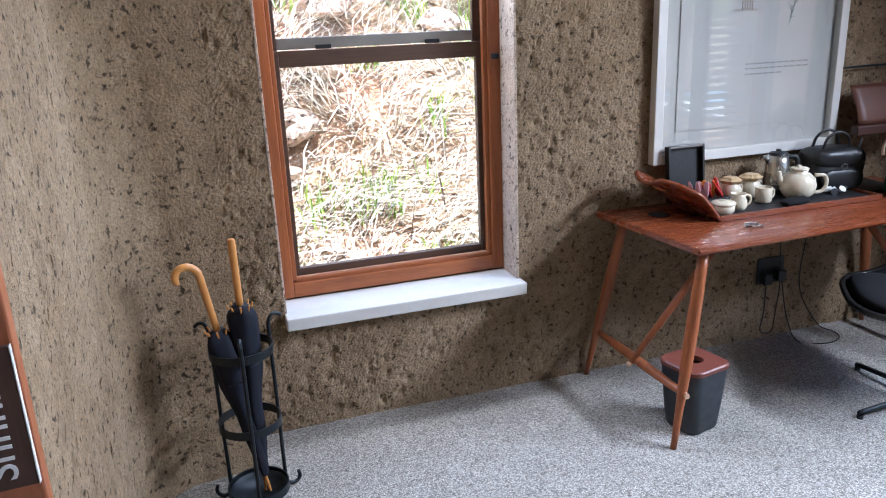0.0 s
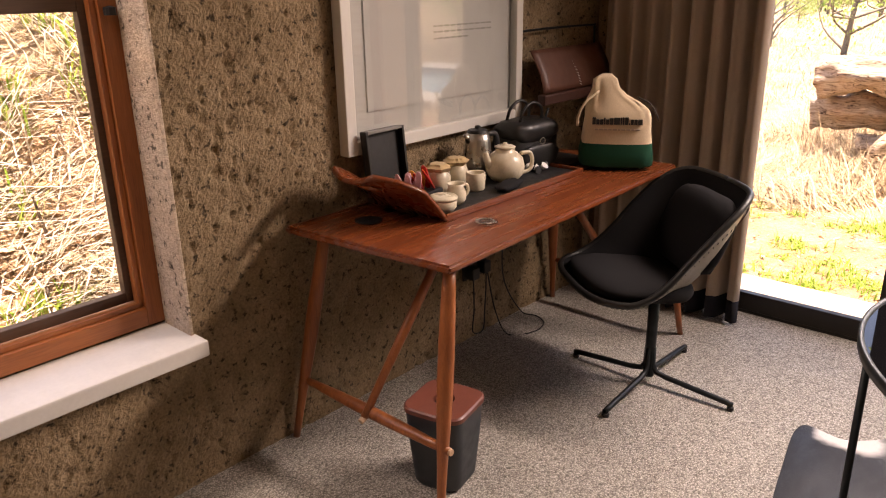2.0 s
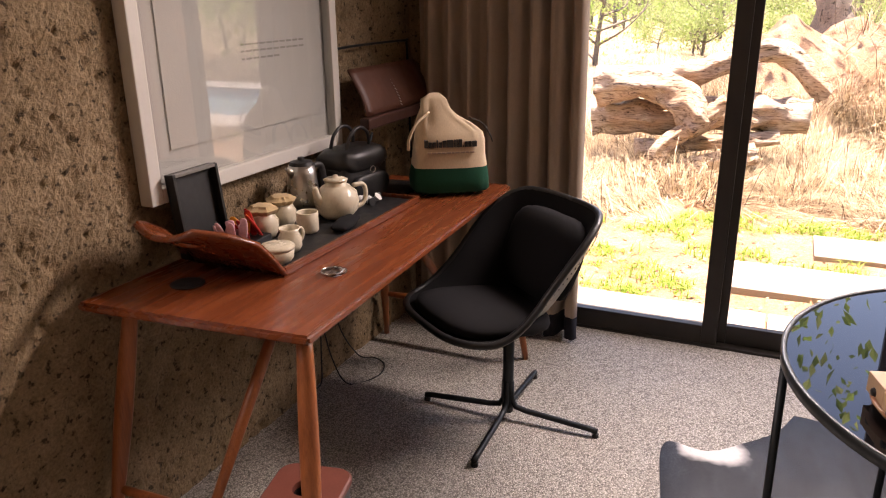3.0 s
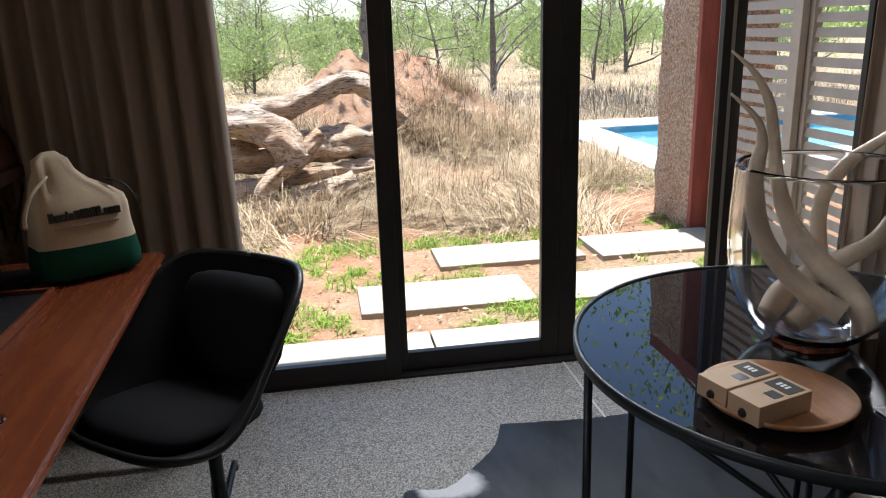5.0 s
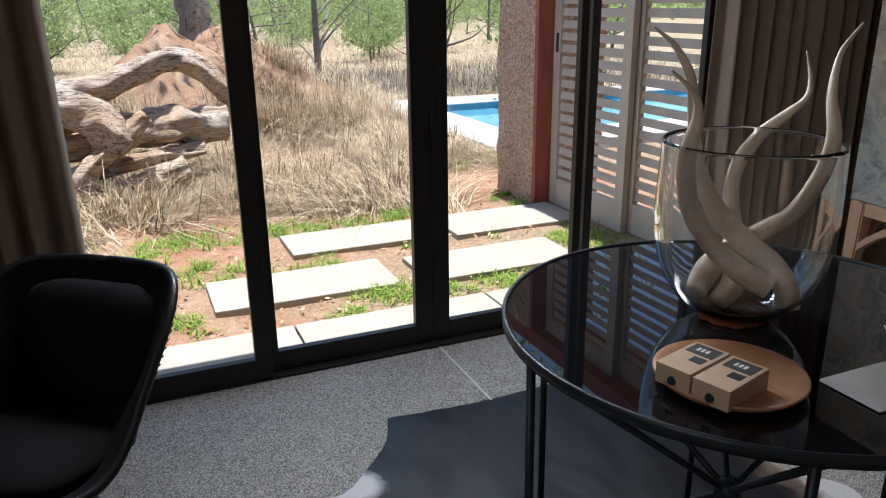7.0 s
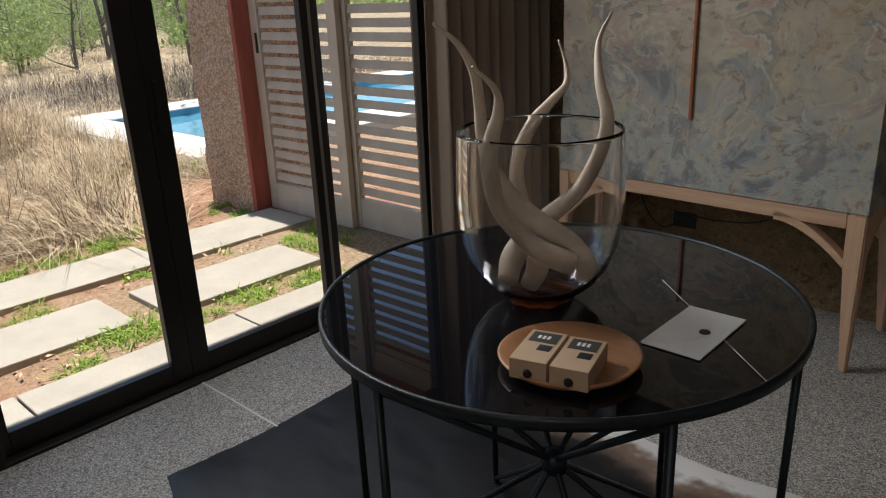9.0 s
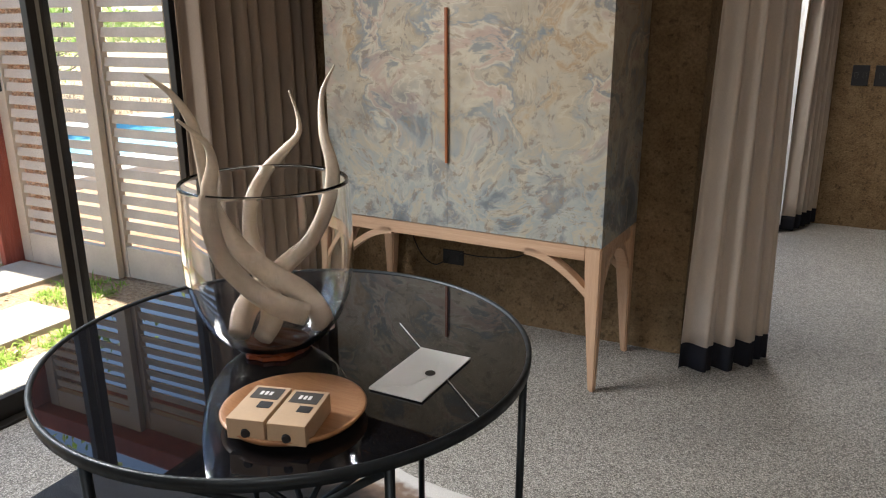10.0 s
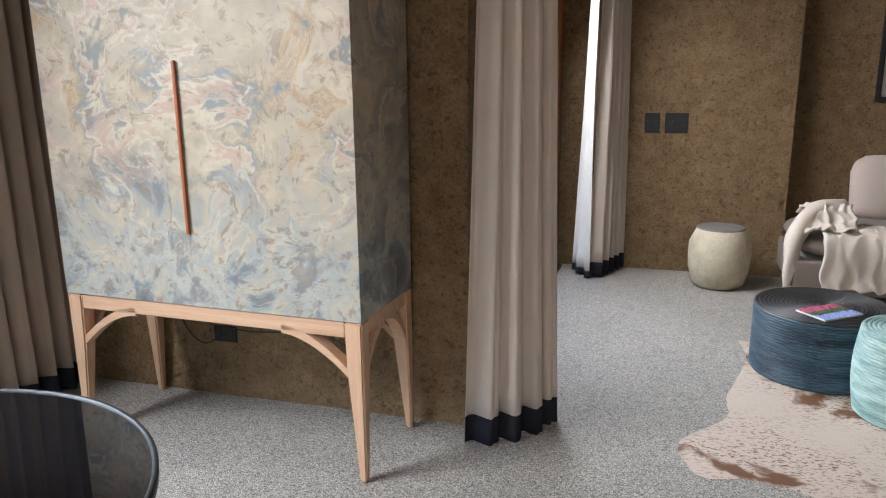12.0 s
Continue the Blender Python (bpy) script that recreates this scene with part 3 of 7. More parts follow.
# ---- the large structure ----
def earth_wall(name, label, origin, u, length, height, back, openings=(), cell=0.012, pits=260, material=None, seed=1, depth=0.015, taper=False):
    """A pitted earth wall: a fine front sheet with real hollows, its openings cut through, sides and a plain back.
    u: way along the wall; back: vector from the front to the back. openings: (u0, u1, z0, z1)."""
    rng = np.random.RandomState(seed)
    o, uu, bk = Vector(origin), Vector(u).normalized(), Vector(back)
    us = sorted({0.0, length, *[a for p in openings for a in p[:2]]})
    zs = sorted({0.0, height, *[a for p in openings for a in p[2:]]})

    def fill(marks):
        out = []
        for a, b in zip(marks, marks[1:]):
            n = max(1, int(round((b - a) / cell)))
            out += [a + (b - a) * k / n for k in range(n)]
        return np.array(out + [marks[-1]])
    U, Z = fill(us), fill(zs)
    nu, nz = len(U), len(Z)
    d = np.zeros((nu, nz))
    GU, GZ = np.meshgrid(U, Z, indexing="ij")
    for k in range(14):
        f = rng.uniform(1.5, 9, 2)
        ph = rng.uniform(0, 6.28, 2)
        d += 0.0011 * np.sin(f[0] * GU + ph[0] + 1.3 * np.sin(f[1] * GZ + ph[1])) * np.sin(f[1] * GZ + ph[1])
    d += rng.uniform(-0.0016, 0.0016, d.shape)
    n_pits = int(pits * length * height)
    if cell > 0.02:
        depth = 0.005
    for pu, pz, r, s in zip(rng.uniform(0, length, n_pits), rng.uniform(0, height, n_pits), rng.gamma(1.6, 0.0036, n_pits) + 0.0035, rng.uniform(0.35, 1, n_pits)):
        i0, i1 = np.searchsorted(U, (pu - 3 * r, pu + 3 * r))
        j0, j1 = np.searchsorted(Z, (pz - 3 * r, pz + 3 * r))
        if i1 > i0 and j1 > j0:
            q = ((GU[i0:i1, j0:j1] - pu) ** 2 + ((GZ[i0:i1, j0:j1] - pz) * 0.8) ** 2) / (r * r)
            d[i0:i1, j0:j1] = np.maximum(d[i0:i1, j0:j1], d[i0:i1, j0:j1] + depth * s * min(1, r / 0.009) * np.exp(-q))
    if taper:
        d *= np.clip(GU / 0.08, 0, 1)
    bn = bk.normalized()
    P = np.array(o)[None, None, :] + GU[..., None] * np.array(uu) + GZ[..., None] * np.array((0, 0, 1)) + d[..., None] * np.array(bn)
    verts = P.reshape(-1, 3)
    idx = np.arange(nu * nz).reshape(nu, nz)
    cu, cz = (U[:-1] + U[1:]) / 2, (Z[:-1] + Z[1:]) / 2
    keep = np.ones((nu - 1, nz - 1), bool)
    for a, b, c, e in openings:
        keep &= ~(((cu > a) & (cu < b))[:, None] & ((cz > c) & (cz < e))[None, :])
    quads = np.stack([idx[:-1, :-1], idx[1:, :-1], idx[1:, 1:], idx[:-1, 1:]], -1)[keep]
    faces = quads.tolist()
    pad = np.pad(keep, 1)
    extra, vv, base_n = [], verts.tolist(), len(verts)
    made = {}

    def rear(i, j):
        if (i, j) not in made:
            made[(i, j)] = len(vv)
            vv.append(list(np.array(o) + U[i] * np.array(uu) + np.array((0, 0, Z[j])) + np.array(bk)))
        return made[(i, j)]
    for i in range(nu - 1):
        for j in range(nz - 1):
            if not keep[i, j]:
                continue
            if not pad[i, j + 1]:
                extra.append((int(idx[i, j]), int(idx[i, j + 1]), rear(i, j + 1), rear(i, j)))
            if not pad[i + 2, j + 1]:
                extra.append((int(idx[i + 1, j + 1]), int(idx[i + 1, j]), rear(i + 1, j), rear(i + 1, j + 1)))
            if not pad[i + 1, j]:
                extra.append((int(idx[i + 1, j]), int(idx[i, j]), rear(i, j), rear(i + 1, j)))
            if not pad[i + 1, j + 2]:
                extra.append((int(idx[i, j + 1]), int(idx[i + 1, j + 1]), rear(i + 1, j + 1), rear(i, j + 1)))
    for a, b in zip(us, us[1:]):
        for c, e in zip(zs, zs[1:]):
            if any(p[0] < (a + b) / 2 < p[1] and p[2] < (c + e) / 2 < p[3] for p in openings):
                continue
            k = len(vv)
            for s, t in ((a, c), (a, e), (b, e), (b, c)):
                vv.append(list(np.array(o) + s * np.array(uu) + np.array((0, 0, t)) + np.array(bk)))
            extra.append((k, k + 1, k + 2, k + 3))
    me = bpy.data.meshes.new(name)
    me.from_pydata(vv, [], faces + extra)
    me.materials.append(material or EARTH)
    ob = new(name, me)
    return tagged(ob, label, "wall", kind="structure")


WALL_H = 2.6
NORTH_Y, EAST_X, SOUTH_Y, GLASS_X = 3.045, 3.80, -1.14, 3.88
WIN = (0.60, 1.565, 0.49, 2.25)
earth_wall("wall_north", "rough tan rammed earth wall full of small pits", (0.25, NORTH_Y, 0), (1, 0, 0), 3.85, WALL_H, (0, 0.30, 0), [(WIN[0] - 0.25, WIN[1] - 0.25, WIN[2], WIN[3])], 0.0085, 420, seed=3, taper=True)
earth_wall("wall_south", "rough tan rammed earth wall behind the slate cabinet", (4.0, SOUTH_Y, 0), (-1, 0, 0), 2.25, WALL_H, (0, -0.30, 0), (), 0.013, 200, EARTH_BROWN, seed=5)
SLIDE = (-0.45, 2.40, 2.35)
earth_wall("wall_east", "rammed earth wall round the sliding glass doors", (EAST_X, 3.045, 0), (0, -1, 0), 4.185, WALL_H, (0.20, 0, 0), [(3.045 - SLIDE[1], 3.045 - SLIDE[0], 0, SLIDE[2])], 0.03, 120, seed=7)
DOOR_S = (-3.95, -1.70, 2.3)
earth_wall("wall_lounge_east", "rammed earth wall with a second glass door", (1.75, -1.44, 0), (0, -1, 0), 2.66, WALL_H, (0.30, 0, 0), [(-1.44 - DOOR_S[1], -1.44 - DOOR_S[0], 0, DOOR_S[2])], 0.03, 120, EARTH_BROWN, seed=9)
earth_wall("wall_lounge_south", "tan rammed earth wall behind the stone stool", (1.75, -3.95, 0), (-1, 0, 0), 1.53, WALL_H, (0, -0.3, 0), (), 0.016, 120, EARTH_BROWN, seed=11)
earth_wall("wall_lounge_recess", "tan rammed earth wall behind the sofa", (0.22, -4.10, 0), (-1, 0, 0), 3.92, WALL_H, (0, -0.3, 0), (), 0.025, 120, EARTH_BROWN, seed=13)
earth_wall("wall_west", "plain rammed earth wall of the lounge", (-3.7, -4.1, 0), (0, 1, 0), 4.7, WALL_H, (-0.3, 0, 0), (), 0.06, 20, seed=15)
earth_wall("wall_northwest", "plain rammed earth wall of the lounge", (-3.7, 0.6, 0), (1, 0, 0), 2.9, WALL_H, (0, 0.3, 0), (), 0.06, 20, seed=17)
earth_wall("wall_entrance", "earth wall with the entrance doorway", (-0.8, 0.6, 0), (0, 1, 0), 0.97, WALL_H, (-0.3, 0, 0), [(0.03, 0.89, 0, 2.1)], 0.04, 60, seed=19)
earth_wall("wall_return", "short return of the earth wall by the entrance", (-0.8, 1.57, 0), (1, 0, 0), 0.6, WALL_H, (0, 0.3, 0), (), 0.04, 60, seed=21)


def corner_wall():
    """The rounded corner between the entrance and the window wall."""
    b = bmesh.new()
    plan = [(-0.2, 1.57 + 0.93 * k / 93) for k in range(93)]
    plan += [(0.25 - 0.45 * math.cos(a), 2.5 + 0.545 * math.sin(a)) for a in [math.pi / 2 * k / 70 for k in range(71)]]
    plan += [(0.28, 3.049), (0.32, 3.056), (0.40, 3.062)]
    nz = 200
    grid = []
    for i, (x, y) in enumerate(plan):
        row = []
        for j in range(nz + 1):
            z = WALL_H * j / nz
            h = 0.017 * max(0, noise.noise(Vector((x * 62, y * 62, z * 55))) - 0.20) * 2.2 + 0.003 * noise.noise(Vector((x * 14, y * 14, z * 14)))
            h *= min(1.0, max(0, len(plan) - 4 - i) / 12)
            c = Vector((0.25, max(1.57, min(2.5, y)) if x < -0.19 else 2.5, 0))
            out = Vector((x - c.x, y - c.y, 0)).normalized()
            row.append(b.verts.new((x + out.x * h, y + out.y * h, z)))
        grid.append(row)
    for r0, r1 in zip(grid, grid[1:]):
        for j in range(nz):
            b.faces.new((r0[j], r1[j], r1[j + 1], r0[j + 1]))
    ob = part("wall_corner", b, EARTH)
    mod = ob.modifiers.new("thick", "SOLIDIFY")
    mod.thickness, mod.offset = 0.25, 1
    return tagged(ob, "rounded pitted earth wall corner by the entrance", "wall", kind="structure")


corner_wall()

b = outline_slab([(-4.0, -4.4), (2.05, -4.4), (2.05, -1.44), (3.842, -1.14), (3.842, 3.2), (-0.8, 3.2), (-0.8, 0.9), (-4.0, 0.9)], -0.12, 0.0)
tagged(part("floor", b, FLOOR), "pale grey exposed pebble floor", "floor", kind="structure")
b = box(3.34, 3.842, 0.9465, 0.9535, -0.01, 0.0035)
tagged(part("floor_trim", b, SILL_PAINT), "thin pale movement joint set in the pebble floor", "trim", kind="structure")
b = box(-4.0, 4.0, -4.4, 3.345, WALL_H, WALL_H + 0.08)
tagged(part("ceiling", b, CEILING), "plain plastered ceiling", "ceiling", kind="structure")
b = box(-4.2, 4.28, -4.6, 3.66, WALL_H + 0.085, WALL_H + 0.22)
tagged(part("roof", b, ZINC), "flat roof slab with a short eave", "roof", kind="structure")

# ---- window over the bank ----
def sash_window():
    x0, x1, z0, z1 = WIN
    w = thing("window_1", "timber sash window with a dark lower sash over a white sill", "window", kind="structure")
    f = 0.055
    ya, yb = 3.185, 3.285
    part("window_frame", box(x0, x0 + f, ya, yb, z0 + 0.012, z1, 0.004), WINDOW_WOOD, w)
    part("window_frame", box(x1 - f, x1, ya, yb, z0 + 0.012, z1, 0.004), WINDOW_WOOD, w)
    part("window_frame", box(x0 + f, x1 - f, ya, yb, z0 + 0.012, z0 + 0.07, 0.005), WINDOW_WOOD_X, w)
    part("window_frame", box(x0 + f, x1 - f, ya, yb, z1 - 0.06, z1, 0.004), WINDOW_WOOD_X, w)
    part("stop_bead", box(x0 + f, x0 + f + 0.018, ya + 0.012, ya + 0.04, z0 + 0.07, z1 - 0.06, 0.004), WINDOW_WOOD, w)
    part("stop_bead", box(x1 - f - 0.018, x1 - f, ya + 0.012, ya + 0.04, z0 + 0.07, z1 - 0.06, 0.004), WINDOW_WOOD, w)
    part("stop_bead", box(x0 + f, x1 - f, ya + 0.012, ya + 0.035, z0 + 0.07, z0 + 0.086, 0.003), WINDOW_WOOD_X, w)
    ya, yb = 3.226, 3.256
    a, c = x0 + f + 0.001, x1 - f - 0.001
    lower = part("lower_sash", box(a, a + 0.036, ya, yb, z0 + 0.087, 1.455, 0.003), SASH, w, "dark brown lower sash")
    part("rail", box(a + 0.036, c - 0.036, ya, yb, z0 + 0.087, z0 + 0.118, 0.003), SASH, lower)
    part("rail", box(a + 0.036, c - 0.036, ya, yb, 1.395, 1.455, 0.003), SASH, lower)
    part("rail", box(c - 0.036, c, ya, yb, z0 + 0.087, 1.455, 0.003), SASH, lower)
    p = part("pane", sheet_y(3.241, a + 0.03, c - 0.03, z0 + 0.11, 1.40), PANE, lower)
    p.visible_shadow = False
    ya, yb = 3.258, 3.283
    upper = part("upper_sash", box(a, a + 0.036, ya, yb, 1.43, z1 - 0.061, 0.003), SASH, w, "dark brown upper sash")
    part("rail", box(a + 0.036, c - 0.036, ya, yb, 1.458, 1.50, 0.003), ALU_EDGE, upper, "pale grey metal lower rail")
    part("rail", box(a + 0.036, c - 0.036, ya, yb, z1 - 0.10, z1 - 0.061, 0.003), SASH, upper)
    part("rail", box(c - 0.036, c, ya, yb, 1.43, z1 - 0.061, 0.003), SASH, upper)
    p = part("pane", sheet_y(3.271, a + 0.03, c - 0.03, 1.48, z1 - 0.09), PANE, upper)
    p.visible_shadow = False
    part("sash_lift", box(a + 0.18, a + 0.24, 3.245, 3.2575, 1.456, 1.472, 0.003), BLACK, w, "black sash lift")
    part("sash_lift", box(c - 0.24, c - 0.18, 3.245, 3.2575, 1.456, 1.472, 0.003), BLACK, w, "black sash lift")
    part("catch", lathe([(0.0, 0.0), (0.016, 0.0), (0.016, 0.02), (0.0, 0.024)], 12, x1 - 0.03, 3.175, None), BLACK, w, "black round sash catch").location = (0, 0, 1.385)
    part("window_reveal", box(x1 - 0.006, x1 + 0.004, NORTH_Y - 0.006, 3.185, z0, z1, 0.003), EARTH_PALE, w, "pale plastered reveal")
    part("window_reveal", box(x0 - 0.004, x0 + 0.006, NORTH_Y - 0.002, 3.185, z0, z1, 0.003), EARTH_PALE, w, "pale plastered reveal")
    part("window_sill", box(x0 - 0.004, x1 + 0.012, 2.975, 3.20, z0 - 0.045, z0 + 0.004, 0.006), SILL_PAINT, w, "white plastered sill")


sash_window()


# ---- sliding doors to the garden ----
def slider():
    w = thing("window_2", "dark aluminium sliding glass doors onto the garden", "sliding door", kind="structure")
    y0, y1, zt = SLIDE
    part("threshold", box(3.8435, 3.955, y0 + 0.002, y1 - 0.002, -0.10, 0.012, 0.003), ALU, w)
    part("head_rail", box(3.81, 3.95, y0 + 0.002, y1 - 0.002, zt - 0.06, zt, 0.004), ALU, w)
    for y in (y0 + 0.002, y1 - 0.042):
        part("side_frame", box(3.81, 3.95, y, y + 0.04, 0.013, zt - 0.061, 0.004), ALU, w)
    leaves = [(1.650, y1 - 0.045, 3.862), (0.961, 1.692, 3.902), (0.189, 0.959, 3.902), (y0 + 0.045, 0.308, 3.862)]
    for a, c, x in leaves:
        s = 0.076 if a == 0.961 or c == 0.959 else 0.062
        leaf = part("leaf", box(x - 0.017, x + 0.017, a, a + s, 0.0135, zt - 0.062, 0.003), ALU, w)
        part("stile", box(x - 0.017, x + 0.017, c - s, c, 0.0135, zt - 0.062, 0.003), ALU, leaf)
        part("rail", box(x - 0.017, x + 0.017, a + s, c - s, 0.0135, 0.096, 0.003), ALU, leaf)
        part("rail", box(x - 0.017, x + 0.017, a + s, c - s, zt - 0.13, zt - 0.062, 0.003), ALU, leaf)
        p = part("pane", sheet_x(x, a + s - 0.008, c - s + 0.008, 0.089, zt - 0.125), PANE, leaf)
        p.visible_shadow = False
    # thin pale strip standing in for the highlight along the stile
    part("seal", box(3.8425, 3.8445, 0.258, 0.273, 0.12, zt - 0.2), ALU_EDGE, w, "pale strip painted as the highlight on the door stile")
    part("pull", box(3.875, 3.8845, 0.915, 0.930, 0.95, 1.15, 0.003), BLACK, w, "black pull handle")


slider()


def lounge_door():
    w = thing("door_2", "timber and dark aluminium glass door standing between curtains", "door", kind="structure")
    y0, y1, zt = DOOR_S
    part("door_frame", box(1.80, 1.92, y0 + 0.002, y0 + 0.07, 0.002, zt - 0.002, 0.004), DOOR_WOOD, w)
    part("door_frame", box(1.80, 1.92, y1 - 0.07, y1 - 0.002, 0.002, zt - 0.002, 0.004), DOOR_WOOD, w)
    part("door_frame", box(1.80, 1.92, y0 + 0.071, y1 - 0.071, zt - 0.07, zt - 0.002, 0.004), DOOR_WOOD, w)
    part("threshold", box(1.752, 2.05, y0 + 0.071, y1 - 0.071, -0.10, 0.02, 0.004), ALU, w)
    part("stile", box(1.84, 1.88, y0 + 0.072, y0 + 0.14, 0.022, zt - 0.072, 0.003), ALU, w)
    part("stile", box(1.84, 1.88, y0 + 0.9, y0 + 0.97, 0.022, zt - 0.072, 0.003), ALU, w)
    part("rail", box(1.84, 1.88, y0 + 0.141, y0 + 0.899, 0.022, 0.10, 0.003), ALU, w)
    p = part("pane", sheet_x(1.86, y0 + 0.135, y0 + 0.905, 0.095, zt - 0.073), PANE, w)
    p.visible_shadow = False
    part("door_handle", box(1.815, 1.8385, y0 + 0.92, y0 + 0.945, 0.85, 1.10, 0.004), BLACK, w, "black lever handle")
    part("wood_panel", box(1.802, 1.835, y0 + 0.0715, y0 + 0.25, 0.022, zt - 0.072, 0.004), DOOR_WOOD, w)


lounge_door()


def entrance_door():
    d = thing("door_1", "open reddish timber entrance door with a hanging sign", "door", kind="structure")
    m = pose(0.075, 1.52, 0, 0, 0, 184)
    d.matrix_basis = m
    part("door_leaf", box(0.0, 0.86, -0.022, 0.022, 0.012, 2.09, 0.004), DOOR_WOOD, d)
    for i in range(5):
        part("groove_strip", box(0.10 + i * 0.15, 0.225 + i * 0.15, 0.0225, 0.028, 0.12, 1.98, 0.003), DOOR_WOOD, d)
    k = part("knob", lathe([(0.0, 0.0), (0.022, 0.0), (0.022, 0.006), (0.009, 0.012), (0.009, 0.035), (0.022, 0.043), (0.026, 0.058), (0.018, 0.070), (0.0, 0.073)], 20), STEEL, d, "brushed steel knob", True)
    k.matrix_basis = pose(0.078, 0.023, 1.0, -90, 0, 0)


entrance_door()

# ---- outdoors ----
def smooth_step(a, c, t):
    t = min(1, max(0, (t - a) / (c - a)))
    return t * t * (3 - 2 * t)


def ground_z(x, y):
    z = -0.055
    if x > 4.0 or y > 3.4 or x < -5 or y < -5:
        z += 0.018 * noise.noise(Vector((x * 1.7, y * 1.7, 0))) + 0.008 * noise.noise(Vector((x * 7, y * 7, 1)))
    far = smooth_step(5.9, 7.5, x)
    z += far * 0.05 * noise.noise(Vector((x * 0.8, y * 0.8, 5)))
    mound = 1.08 * math.exp(-((x - 10.9) / 1.25) ** 2 - ((y - 0.75) / 1.25) ** 2)
    mound += 0.62 * math.exp(-(((x - 9.75) / 0.85) ** 2 + ((y - 1.65) / 0.72) ** 2) ** 1.5)
    mound += 0.35 * math.exp(-((x - 9.0) / 1.0) ** 2 - ((y - 2.3) / 0.9) ** 2)
    z += mound * (1 + 0.22 * noise.noise(Vector((x * 2.2, y * 2.2, 3))) + 0.10 * noise.noise(Vector((x * 6.5, y * 6.5, 8))))
    if -9 < x < 8:
        up = smooth_step(5.2, 3.0, x) * smooth_step(-9, -6, x)
        z += up * (min(4.2, max(0, y - 3.75) * 0.95) + 0.10 * noise.noise(Vector((x * 1.5, y * 1.5, 9))) * smooth_step(3.6, 4.5, y))
    if POOL[0] - 0.9 < x < POOL[1] + 0.9 and POOL[2] - 0.9 < y < POOL[3] + 0.9:
        z = min(z, -0.12) if not (POOL[0] - 0.15 < x < POOL[1] + 0.15 and POOL[2] - 0.15 < y < POOL[3] + 0.15) else -1.5
    if -4.3 < x < 3.97 and -4.7 < y < 3.36:
        z = -0.14
    return z


POOL = (8.55, 11.1, -8.0, -1.95)


def axis_marks(lo, hi, near, step, far):
    out, t, s = [], lo, step
    while t < hi:
        out.append(t)
        t += step
    s = step
    while out[-1] < far:
        s *= 1.22
        out.append(out[-1] + s)
    s = step
    while out[0] > -far:
        s *= 1.22
        out.insert(0, out[0] - s)
    return out


def ground():
    xs, ys = axis_marks(-3.0, 13.0, 0, 0.11, 900), axis_marks(-4.0, 6.5, 0, 0.11, 900)
    verts = [(x, y, ground_z(x, y)) for x in xs for y in ys]
    n = len(ys)
    faces = [(i * n + j, (i + 1) * n + j, (i + 1) * n + j + 1, i * n + j + 1) for i in range(len(xs) - 1) for j in range(n - 1)]
    me = bpy.data.meshes.new("ground")
    me.from_pydata(verts, [], faces)
    for p in me.polygons:
        p.use_smooth = True
    me.materials.append(SOIL)
    tagged(new("ground", me), "red sandy bush soil with a termite mound and a bank", "ground", kind="structure")


ground()


def blades(name, label, spots, material, height, width, lean, per, seed, spread=0.05, droop=0.5, category="grass", low=0.15):
    """Many thin bent blades in tufts: one object."""
    rng = np.random.RandomState(seed)
    vv, ff = [], []
    for x, y, s in spots:
        way = 6.3 * noise.noise(Vector((x * 0.9, y * 0.9, seed))) + rng.normal(0, 0.5)
        for _ in range(int(per * (0.6 + 0.8 * rng.rand()))):
            a, r = rng.uniform(0, 6.283), spread * s * math.sqrt(rng.rand())
            px, py = x + r * math.cos(a), y + r * math.sin(a)
            pz = ground_z(px, py) - 0.01
            h = height * s * rng.uniform(0.45, 1.15)
            d = way + rng.normal(0, 0.55) if lean > 2 else rng.uniform(0, 6.283)
            ln = lean * rng.uniform(low, 1.2)
            dx, dy = math.cos(d), math.sin(d)
            w = width * rng.uniform(0.6, 1.3)
            wx, wy = -dy * w, dx * w
            m = (px + dx * ln * h * 0.35, py + dy * ln * h * 0.35, pz + h * (0.62 - 0.15 * ln))
            t = (px + dx * ln * h, py + dy * ln * h, pz + h * max(0.05, 1 - droop * ln))
            if any(-4.35 < q[0] < 4.02 and -4.75 < q[1] < 3.42 for q in (m, t)):
                continue
            k = len(vv)
            vv += [(px - wx, py - wy, pz), (px + wx, py + wy, pz), (m[0] - wx * 0.7, m[1] - wy * 0.7, m[2]), (m[0] + wx * 0.7, m[1] + wy * 0.7, m[2]), t]
            ff += [(k, k + 1, k + 3, k + 2), (k + 2, k + 3, k + 4)]
    me = bpy.data.meshes.new(name)
    me.from_pydata(vv, [], ff)
    me.materials.append(material)
    return tagged(new(name, me), label, category, kind="stuff")


rng = np.random.RandomState(12)


def scatter(n, x0, x1, y0, y1, ok, size=(0.6, 1.3)):
    out = []
    while len(out) < n:
        x, y = rng.uniform(x0, x1), rng.uniform(y0, y1)
        if ok(x, y):
            out.append((x, y, rng.uniform(*size)))
    return out


SLABS = [(4.69, 5.13, 0.81, 1.77), (5.385, 5.81, 0.285, 1.235), (4.65, 5.08, -0.285, 0.665), (5.34, 5.82, -0.745, 0.19)]


def off_slabs(x, y):
    return x > 4.42 and not any(a - 0.01 < x < b + 0.01 and c - 0.01 < y < d + 0.01 for a, b, c, d in SLABS)


def in_pool(x, y):
    return POOL[0] - 0.9 < x < POOL[1] + 0.9 and y < POOL[3] + 0.8


